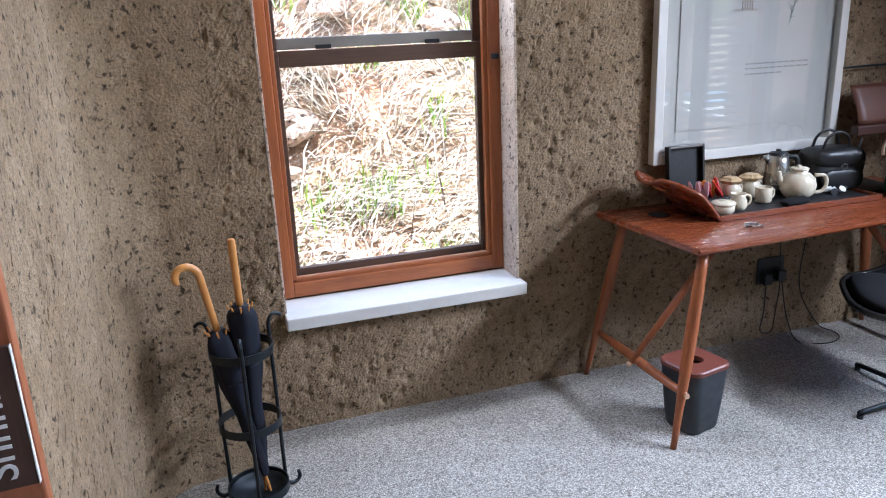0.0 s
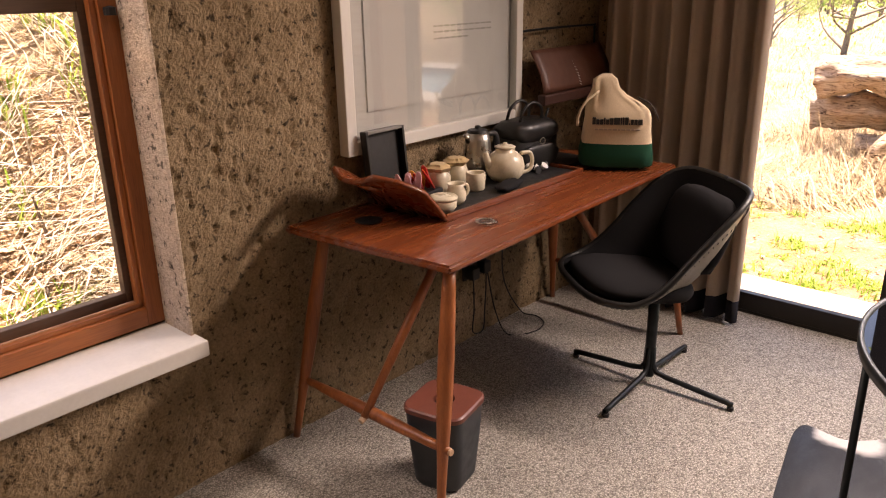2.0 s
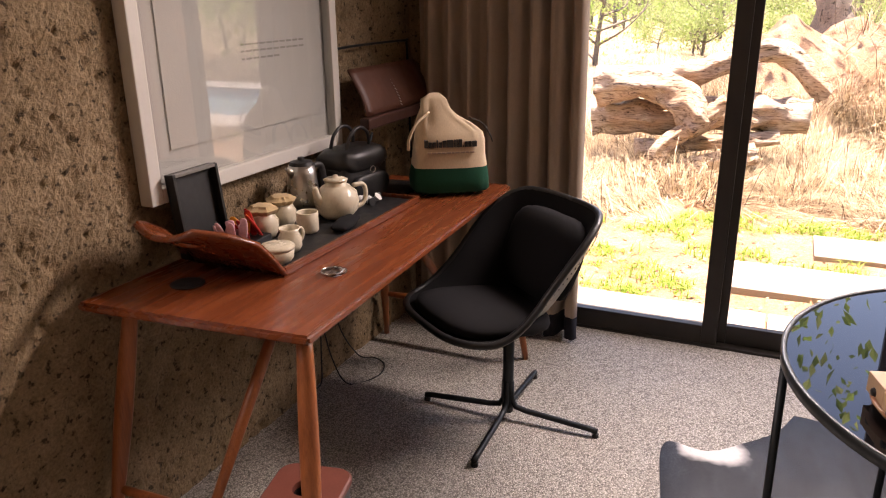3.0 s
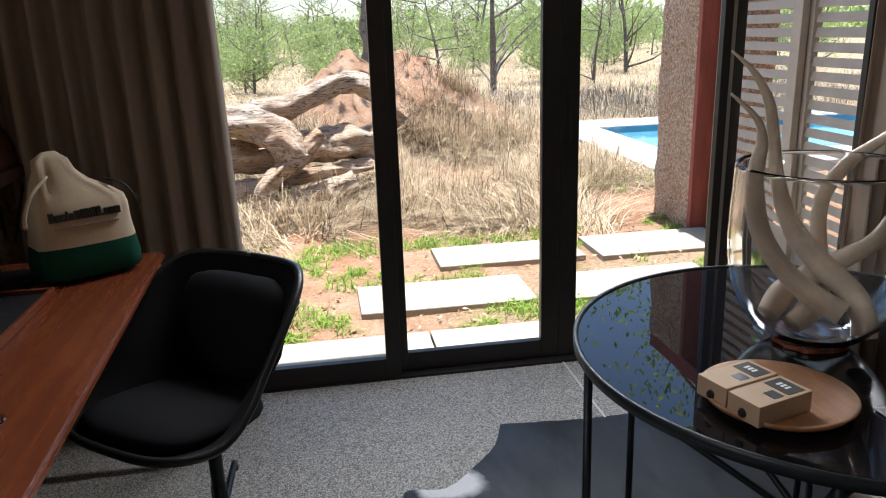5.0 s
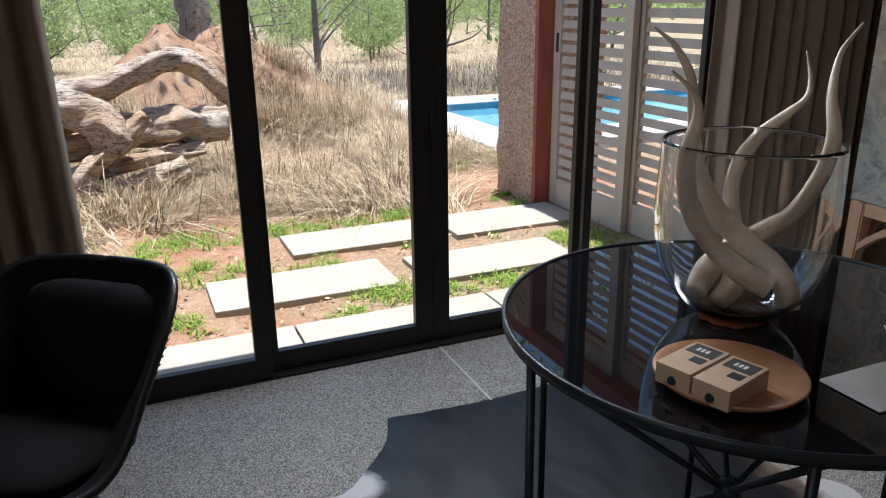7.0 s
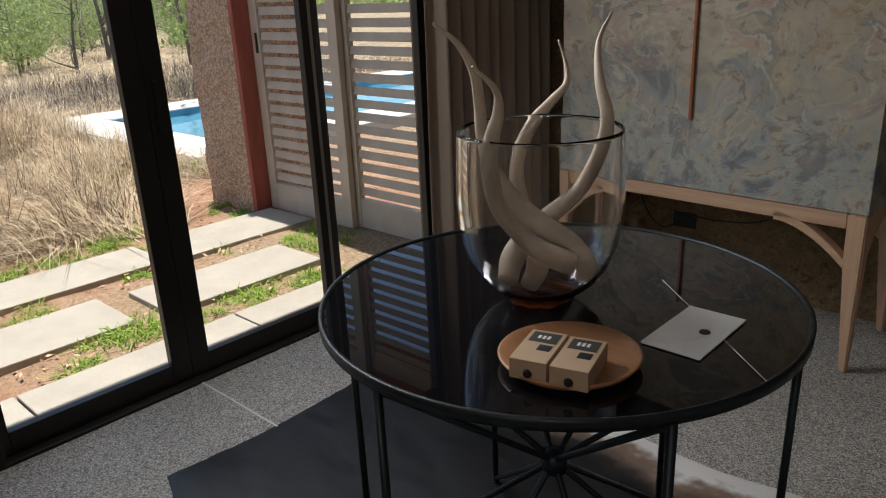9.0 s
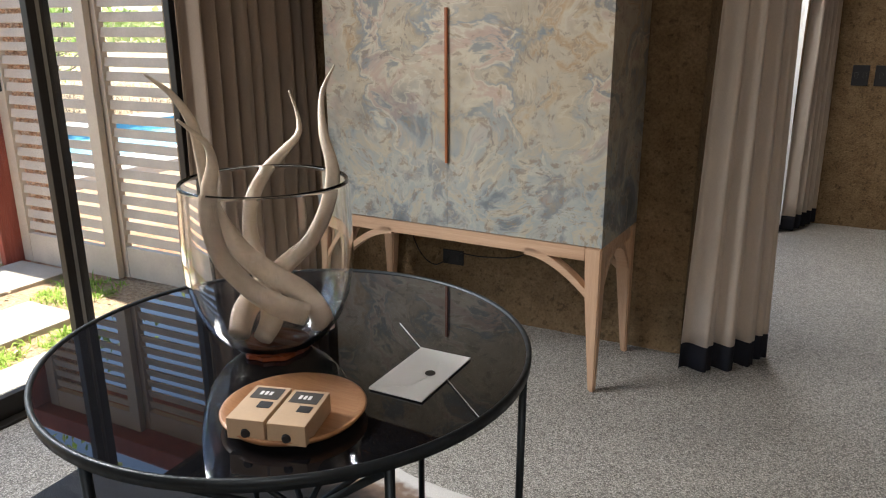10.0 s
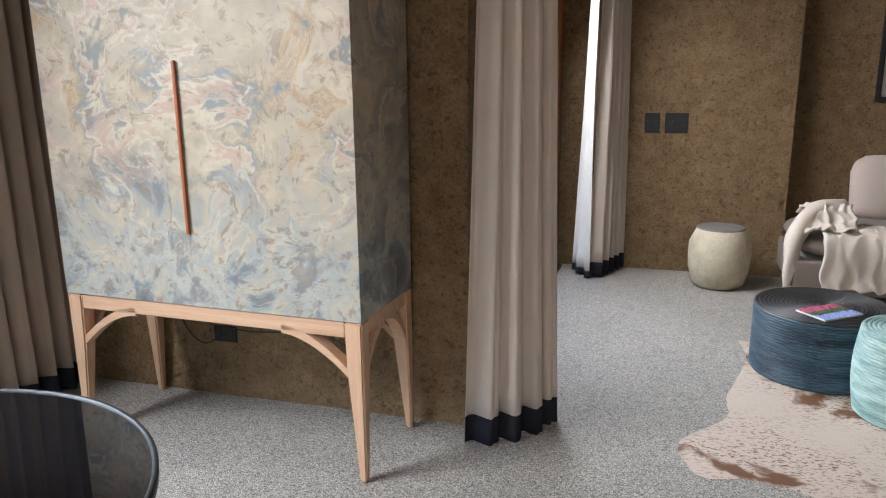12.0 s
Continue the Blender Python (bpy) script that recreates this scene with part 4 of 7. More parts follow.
def straw_ok(x, y):
    if (x - 10.9) ** 2 / 2.2 + (y - 0.75) ** 2 / 2.2 < 1 and (y > 0.9 or noise.noise(Vector((x * 3, y * 3, 6))) < 0.18) or (x - 9.6) ** 2 + (y - 1.75) ** 2 < 0.62:
        return False
    edge = 5.95 + 0.25 * math.sin(y * 2.3) - 0.12 * max(0, y - 1.2)
    return x > edge and not in_pool(x, y) and not (5.7 < x < 7.0 and y < -0.1) and noise.noise(Vector((x * 0.9, y * 0.9, 2))) + 0.5 * noise.noise(Vector((x * 2.7, y * 2.7, 5))) > -0.16


blades("dry_grass", "matted pale dry straw grass on red soil", scatter(2500, 5.8, 11.4, -1.2, 3.6, straw_ok, (0.4, 1.5)), STRAW, 0.32, 0.0040, 2.7, 15, 21, 0.17, 0.27, low=0.3)
blades("dry_grass_tall", "tall upright tufts of dry golden grass", scatter(260, 6.6, 10.6, -1.2, 3.4, straw_ok), STRAW, 0.50, 0.0030, 1.1, 36, 22, 0.11, 0.4)
blades("dry_grass_far", "dry bleached veld grass towards the bush", scatter(6200, 9.5, 34, -12, 22, lambda x, y: not in_pool(x, y) and ((x - 10.9) ** 2 + (y - 0.75) ** 2 > 2.6) and ((x - 9.6) ** 2 + (y - 1.8) ** 2 > 0.8), (0.5, 1.6)), STRAW, 0.22, 0.005, 2.2, 17, 23, 0.4, 0.35, low=0.3)
blades("twig_scrub", "tangled grey dead twigs beside the mound", scatter(950, 10.6, 17, -8.5, 3.5, lambda x, y: not in_pool(x, y) and (x > 11.9 or (y < 0.9 and y > -1.2 and x > 10.2)), (0.6, 1.5)), TWIG, 0.42, 0.004, 1.5, 10, 24, 0.3, 0.45, "scrub")
blades("green_grass", "fresh green grass sprouting between the paving slabs", scatter(330, 4.42, 6.3, -0.75, 2.9, lambda x, y: off_slabs(x, y) and noise.noise(Vector((x * 2.1, y * 2.1, 7))) > 0.02, (0.5, 1.3)), GREEN, 0.080, 0.0042, 1.6, 24, 25, 0.055, 0.5)
blades("green_grass_pool", "green tufts by the pool coping", scatter(26, 7.2, 8.2, -1.2, -0.3, lambda x, y: True, (0.7, 1.4)), GREEN, 0.14, 0.004, 0.9, 24, 26, 0.09, 0.5)
blades("bank_grass", "dry straw grass over the steep bank", scatter(1450, -2.2, 4.0, 3.75, 7.2, lambda x, y: noise.noise(Vector((x * 1.6, y * 1.6, 4))) > -0.3), STRAW_GLARE, 0.36, 0.0042, 2.4, 18, 27, 0.17, 0.3, low=0.3)
blades("bank_green", "fresh green shoots on the bank", scatter(80, -1.6, 3.2, 3.7, 5.8, lambda x, y: noise.noise(Vector((x * 2.6, y * 2.6, 14))) > 0.12, (0.7, 1.5)), GREEN, 0.20, 0.006, 0.9, 18, 28, 0.09, 0.45)


def litter(name, label, n, x0, x1, y0, y1, size, seed, material, ok=lambda x, y: True):
    r2 = np.random.RandomState(seed)
    vv, ff = [], []
    for _ in range(n):
        x, y = r2.uniform(x0, x1), r2.uniform(y0, y1)
        if not ok(x, y):
            continue
        z = ground_z(x, y) + r2.uniform(0.004, 0.03)
        s, e = size * r2.uniform(0.5, 1.4), Euler((r2.uniform(-0.7, 0.7), r2.uniform(-0.7, 0.7), r2.uniform(0, 6.28))).to_matrix()
        k = len(vv)
        for q in ((-1, 0, 0), (0, 0.45, 0.12), (1, 0, 0.05), (0, -0.45, 0.12)):
            vv.append(tuple(Vector((x, y, z)) + e @ (Vector(q) * s)))
        ff.append((k, k + 1, k + 2, k + 3))
    me = bpy.data.meshes.new(name)
    me.from_pydata(vv, [], ff)
    me.materials.append(material)
    return tagged(new(name, me), label, "leaf litter", kind="stuff")


litter("bank_litter", "fallen dry leaves over the bank", 1100, -2.2, 3.8, 3.6, 7.0, 0.035, 31, LITTER)
litter("garden_litter", "dry leaf litter on the red soil", 1500, 4.42, 7.5, -0.75, 3.0, 0.016, 32, LITTER, off_slabs)


def rock(x, y, s, seed):
    b = bmesh.new()
    bmesh.ops.create_icosphere(b, subdivisions=3, radius=1)
    for v in b.verts:
        n1 = noise.noise(v.co * 1.3 + Vector((seed, 0, 0)))
        v.co = Vector((v.co.x * 1.2, v.co.y, v.co.z * 0.7)) * s * (1 + 0.45 * n1 + 0.12 * noise.noise(v.co * 5))
    ob = part("rock", b, ROCK)
    ob.matrix_basis = pose(x, y, ground_z(x, y) + s * 0.15, 0, 0, seed * 50)
    return tagged(ob, "sunlit orange-grey rock half sunk in the bank", "rock", "rocks on the bank")


for i in range(22):
    rock(rng.uniform(-1.0, 3.2), rng.uniform(3.8, 6.2), rng.uniform(0.05, 0.16), i * 1.7)
blades("bank_twigs", "dead twigs across the bank", scatter(90, -2, 3.6, 3.8, 6.6, lambda x, y: True, (0.7, 1.5)), TWIG, 0.38, 0.005, 1.9, 6, 33, 0.15, 0.55, "scrub")

# paving: each slab its own piece
pav = thing("pavement", "pale concrete stepping slabs set in red soil", "paving", kind="structure")
for a, c, d, e in SLABS:
    part("slab", box(a, c, d, e, -0.10, -0.022, 0.006), CONCRETE, pav)
kerb = thing("pavement_strip", "pale concrete strip of slabs along the doors", "paving", kind="structure")
for a, c in ((2.445, 3.40), (1.465, 2.435), (0.49, 1.455), (-0.485, 0.48), (-0.80, -0.495)):
    part("slab", box(3.962, 4.36, a, c, -0.12, -0.012, 0.006), CONCRETE, kerb)


def log_branch(pts, r0, r1, parent, sides=30):
    n = len(pts)
    ctrl = [(*p, r0 + (r1 - r0) * i / (n - 1)) for i, p in enumerate(pts)]
    path = spline(ctrl, 14)
    return part("limb", tube(path, sides, True, None, 0.42, 7, 0.085, 0.12), DEAD_WOOD, parent, smooth=True)


log = thing("fallen_tree", "weathered grey dead tree trunk with twisted limbs lying on dry grass", "fallen tree")
log_branch([(7.3, 2.75, 0.70), (7.3, 2.29, 0.79), (7.3, 1.98, 0.91), (7.35, 1.7, 1.0), (7.4, 1.48, 0.95), (7.4, 1.34, 0.8), (7.4, 1.2, 0.66)], 0.10, 0.075, log)
log_branch([(7.15, 2.95, 0.70), (7.1, 2.57, 0.76), (7.05, 2.3, 0.67), (7.0, 2.13, 0.5), (6.97, 2.05, 0.42)], 0.15, 0.12, log)
log_branch([(7.35, 3.0, 0.42), (7.3, 2.5, 0.45), (7.3, 2.02, 0.48), (7.3, 1.66, 0.51), (7.3, 1.30, 0.50)], 0.16, 0.125, log)
log_branch([(7.0, 1.90, 0.64), (6.95, 2.18, 0.42), (6.9, 2.38, 0.23), (6.9, 2.40, 0.07), (6.9, 2.48, -0.12)], 0.055, 0.10, log)
log_branch([(7.1, 2.6, 0.20), (7.1, 2.44, 0.23), (7.15, 2.04, 0.28), (7.2, 1.5, 0.34)], 0.085, 0.05, log)
log_branch([(6.9, 2.42, -0.05), (6.9, 2.28, 0.04), (7.0, 2.02, 0.13), (7.1, 1.66, 0.22)], 0.11, 0.075, log)

# column, red post and shutters
col = thing("column", "square sunlit rammed earth column with coarse pebbles", "column", kind="structure")
b = box(5.90, 6.46, -1.25, -0.665, -0.2, 2.68)
bmesh.ops.subdivide_edges(b, edges=b.edges[:], cuts=44, use_grid_fill=True)
for v in b.verts:
    h = noise.noise(v.co * 26) * 0.013 + noise.noise(v.co * 7) * 0.014
    v.co += Vector((1 if v.co.x > 6.4 else -1 if v.co.x < 5.96 else 0, 1 if v.co.y > -0.72 else -1 if v.co.y < -1.2 else 0, 0)) * h
part("shaft", b, COLUMN, col)
b = box(5.845, 5.893, -0.82, -0.655, -0.06, 2.66, 0.006)
tagged(part("timber_post", b, RED_POST), "weathered red painted timber post against the column", "post")
b = box(3.98, 6.5, -1.20, -0.70, 2.70, 2.83, 0.01)
tagged(part("timber_beam", b, RED_POST), "red timber beam over the shutters", "beam")


def shutter_panel(x0, x1, y):
    p = thing("shutter", "taupe slatted shutter panel, closed, beside the paving", "shutter", group="garden shutters")
    part("stile", box(x0, x0 + 0.085, y - 0.022, y + 0.022, -0.03, 2.68, 0.003), SHUTTER, p)
    part("stile", box(x1 - 0.085, x1, y - 0.022, y + 0.022, -0.03, 2.68, 0.003), SHUTTER, p)
    part("rail", box(x0 + 0.0855, x1 - 0.0855, y - 0.02, y + 0.02, -0.03, 0.16, 0.003), SHUTTER, p)
    part("rail", box(x0 + 0.0855, x1 - 0.0855, y - 0.02, y + 0.02, 2.55, 2.68, 0.003), SHUTTER, p)
    first = part("slat", box(x0 + 0.086, x1 - 0.086, -0.006, 0.006, -0.026, 0.026, 0.002, 1), SHUTTER, p)
    first.matrix_basis = pose(0, y, 0.21, 12, 0, 0)
    for i in range(1, 30):
        share("slat", first.data, p, pose(0, y, 0.21 + i * 0.079, 12, 0, 0))
    return p


sh = shutter_panel(4.955, 5.84, -0.80)
part("latch", box(5.775, 5.79, -0.777, -0.765, 1.05, 1.18, 0.003), BLACK, sh, "black latch plate")
shutter_panel(4.03, 5.01, -0.855)

# pool
pl = thing("swimming_pool", "blue swimming pool with pale stone coping", "pool", kind="structure")
x0, x1, y0, y1 = POOL
part("water", box(x0, x1, y0, y1, -0.6, -0.10), WATER, pl, "rippled blue water")
for a, c, d, e, n in ((x0 - 0.75, x1 + 0.75, y1 + 0.002, y1 + 0.62, 4), (x0 - 0.75, x0 - 0.002, y0, y1, 5), (x1 + 0.002, x1 + 0.75, y0, y1, 5)):
    for i in range(n):
        if n == 4:
            u = (c - a) / n
            part("coping_slab", box(a + i * u + 0.004, a + (i + 1) * u - 0.004, d, e, -0.14, 0.0, 0.01), COPING, pl)
        else:
            u = (e - d) / n
            part("coping_slab", box(a, c, d + i * u + 0.004, d + (i + 1) * u - 0.004, -0.14, 0.0, 0.01), COPING, pl)
part("tile_band", box(x1 - 0.012, x1 - 0.001, y0, y1 - 0.002, -0.14, -0.015), POOL_TILE, pl, "band of blue mosaic tiles")


# trees and scrub
def tree_mesh(seed, h, spread, leaves, leaf, material, bare=False):
    r2 = np.random.RandomState(seed)
    t = bmesh.new()
    tops = []
    lean = r2.uniform(-0.12, 0.12, 2) * h
    trunk = spline([(0, 0, -0.2, 0.016 * h + 0.012), (lean[0] * 0.3, lean[1] * 0.3, h * 0.3, 0.012 * h + 0.006), (lean[0], lean[1], h * 0.62, 0.007 * h), (lean[0] * 1.4, lean[1] * 1.4, h * 0.95, 0.004 * h)], 4)
    tube(trunk, 7, True, t, 0.2)
    for i in range(15):
        k = r2.randint(1, len(trunk) - 1)
        p = trunk[k]
        a, ln = r2.uniform(0, 6.283), spread * r2.uniform(0.5, 1.05)
        e = (p[0] + math.cos(a) * ln, p[1] + math.sin(a) * ln, p[2] + h * r2.uniform(0.05, 0.32))
        m = ((p[0] + e[0]) / 2 + r2.uniform(-0.1, 0.1) * h, (p[1] + e[1]) / 2 + r2.uniform(-0.1, 0.1) * h, (p[2] * 0.6 + e[2] * 0.4))
        tube(spline([(*p[:3], p[3] * 0.6), (*m, 0.006 * h), (*e, 0.002 * h)], 3), 5, False, t)
        tops += [e, m, ((m[0] + e[0]) / 2, (m[1] + e[1]) / 2, (m[2] + e[2]) / 2)]
    vv, ff = [], []
    for _ in range(leaves):
        c = tops[r2.randint(len(tops))]
        q = Vector(c) + Vector(r2.normal(0, 1, 3)) * 0.085 * h
        s, e = leaf * r2.uniform(0.5, 1.4), Euler(r2.uniform(0, 6.28, 3)).to_matrix()
        k = len(vv)
        for w in ((-1, 0, 0), (0, 0.5, 0.15), (1, 0, 0), (0, -0.5, 0.15)):
            vv.append(tuple(q + e @ (Vector(w) * s)))
        ff.append((k, k + 1, k + 2, k + 3))
    me = bpy.data.meshes.new("crown")
    me.from_pydata(vv, [], ff)
    me.materials.append(material)
    return t, me


def tree(label, x, y, seed, h, spread, leaves, leaf, material):
    t, me = tree_mesh(seed, h, spread, leaves, leaf, material)
    ob = thing("tree", label, "tree", pose(x, y, ground_z(x, y)), "bushveld trees")
    part("trunk", t, BARK, ob, smooth=True)
    if leaves:
        share("crown", me, ob, Matrix())
    return ob


big = thing("tree", "thick dark tree trunk growing out of the termite mound", "tree", pose(11.0, 1.1, 0))
part("trunk", tube(spline([(0, 0, 0.9, 0.24), (0.02, 0.02, 1.5, 0.17), (0.05, 0.06, 2.6, 0.15), (0.2, 0.2, 4.2, 0.12), (0.5, 0.3, 6, 0.07)], 6), 14, True, None, 0.35, 7, 0.05, 0.1), BARK, big, smooth=True)
_, me = tree_mesh(77, 6, 2.4, 900, 0.09, LEAF)
share("crown", me, big, pose(0.2, 0.2, 3.0))
protos = [
    tree("slender green bushveld tree with a thin crown", 17.5, 5.4, 41, 3.4, 1.2, 1500, 0.036, LEAF),
    tree("pale green scrub tree with sparse leaves", 22.0, -1.5, 42, 3.0, 1.6, 2000, 0.040, LEAF_PALE),
    tree("nearly bare grey tree in the veld", 16.0, -1.6, 43, 4.2, 1.5, 160, 0.06, LEAF_PALE),
    tree("low bright green bush in dry grass", 19.0, 0.6, 44, 1.6, 1.1, 2600, 0.040, LEAF_PALE),
]
for i in range(300):
    a = rng.uniform(-0.62, 0.66)
    d = 19 + 45 * rng.rand() ** 0.75
    x, y = 1 + d * math.cos(a), 2 + d * math.sin(a)
    if x < 13.5 or (x < 15 and -3 < y < 1):
        continue
    k = rng.choice([0, 1, 2, 2, 2, 2, 3, 3, 3, 3])
    s = rng.uniform(0.5, 1.0) * (1 if d < 35 else 1.2)
    t2 = copy_thing(protos[k], pose(x, y, ground_z(x, y), 0, 0, rng.uniform(0, 360)))
    t2.scale = (s, s, s * rng.uniform(0.85, 1.15))


def far_woods():
    r2 = np.random.RandomState(91)
    vv, ff = [], []
    for _ in range(26000):
        a, d = r2.uniform(-0.95, 0.95), r2.uniform(58, 160)
        c = math.sin(a * 37 + math.floor(d / 12) * 2.1) * 0.5 + math.sin(a * 91 + math.floor(d / 12)) * 0.5
        h = (2.2 + 1.1 * c) * r2.rand() ** 0.7
        x, y = d * math.cos(a), d * math.sin(a)
        s, e = r2.uniform(0.22, 0.62), Euler(r2.uniform(0, 6.28, 3)).to_matrix()
        k = len(vv)
        for w in ((-1, 0, 0), (0, 0.6, 0.2), (1, 0, 0), (0, -0.6, 0.2)):
            vv.append(tuple(Vector((x, y, h)) + e @ (Vector(w) * s)))
        ff.append((k, k + 1, k + 2, k + 3))
    me = bpy.data.meshes.new("far_woods")
    me.from_pydata(vv, [], ff)
    me.materials.append(LEAF_PALE)
    tagged(new("far_woods", me), "hazy green bush to the horizon", "woods", kind="stuff")


far_woods()
tree("tall leafy tree standing beyond the pool", 13.2, -4.7, 46, 6.6, 2.5, 3800, 0.075, LEAF)

# ---- desk corner ----
def desk():
    d = thing("desk", "reddish-brown wooden trestle desk with splayed round legs", "desk")
    x1, y1, zt = 3.385, 3.012, 0.75
    b = outline_slab([(1.953, 2.380), (3.405, 2.430), (x1, y1), (1.900, y1)], zt - 0.024, zt)
    bmesh.ops.bevel(b, geom=[e for e in b.edges], offset=0.007, segments=2, affect="EDGES")
    part("desktop", b, MAHOGANY, d)
    for s, xa in ((1, 1.985), (-1, 3.34)):
        for ya, yb in ((2.435, 2.365), (2.955, 3.022)):
            top, foot = Vector((xa + s * 0.03, ya, zt - 0.025)), Vector((xa - s * 0.105, yb, 0))
            pts = [(*top.lerp(foot, t), 0.018 + 0.006 * math.sin(math.pi * min(1, t * 1.2)) - 0.006 * max(0, t - 0.45) / 0.55) for t in [k / 10 for k in range(11)]]
            part("leg", tube(pts, 14), MAHOGANY_Z, d, smooth=True)
        t = 0.71
        xb, z = xa + s * 0.03 - s * 0.135 * t, (zt - 0.025) * (1 - t)
        part("stretcher", tube([(xb, 2.365 + (2.985 - 2.365) * k / 8 - 0.005, z, 0.012 + 0.008 * math.sin(math.pi * k / 8)) for k in range(9)], 12), MAHOGANY_Z, d, smooth=True)
        part("peg", rod((xb, 2.352, z), (xb, 2.38, z), 0.010, 0.011, 10), OAK, d, "pale wooden peg")
        part("brace", tube([(xb - s * 0.03, 2.68, z - 0.005, 0.012), (xb + s * 0.20, 2.69, z + 0.25, 0.0165), (xb + s * 0.44, 2.70, zt - 0.026, 0.014)], 12), MAHOGANY_Z, d, smooth=True)
        part("peg", rod((xb - s * 0.045, 2.68, z - 0.012), (xb - s * 0.028, 2.68, z - 0.005), 0.010, 0.011, 10), OAK, d, "pale wooden peg")
    part("cable_port", lathe([(0, 0.7505), (0.042, 0.7505), (0.044, 0.753), (0.036, 0.755), (0, 0.7535)], 28, 2.10, 2.845), BLACK, d, "black cable port")


desk()


def waste_bin():
    w = thing("waste_bin", "blue-black square waste bin with a brown leather lid", "bin", pose(2.045, 2.49, 0, 0, 0, 12))

    def rounded(h, r, n=8):
        return [(math.copysign(h - r, cx) + r * math.cos(a), math.copysign(h - r, cy) + r * math.sin(a)) for cx, cy, a0 in ((1, 1, 0), (-1, 1, 90), (-1, -1, 180), (1, -1, 270)) for a in [radians(a0 + 90 * k / n) for k in range(n + 1)]]
    b = bmesh.new()
    rings = []
    for z, h in ((0.0, 0.072), (0.012, 0.079), (0.15, 0.090), (0.255, 0.096)):
        rings.append([b.verts.new((x, y, z)) for x, y in rounded(h, 0.04)])
    for r0, r1 in zip(rings, rings[1:]):
        for k in range(len(r0)):
            k2 = (k + 1) % len(r0)
            b.faces.new((r0[k], r0[k2], r1[k2], r1[k]))
    b.faces.new(rings[0][::-1])
    part("body", b, BIN_PAINT, w, smooth=True)
    b = bmesh.new()
    outer, inner = rounded(0.100, 0.042), rounded(0.032, 0.028)
    n = len(outer)
    layers = [[b.verts.new((x, y, z)) for x, y in pts] for pts, z in ((outer, 0.256), (outer, 0.269), (rounded(0.095, 0.04), 0.274), (inner, 0.274), (inner, 0.256))]
    for r0, r1 in zip(layers, layers[1:] + layers[:1]):
        for k in range(n):
            k2 = (k + 1) % n
            b.faces.new((r0[k], r0[k2], r1[k2], r1[k]))
    part("lid", b, BIN_LID, w, "red-brown leather lid with a hole")
    part("liner", lathe([(0, 0.19), (0.034, 0.19), (0.034, 0.2555)], 20), BLACK, w)


waste_bin()


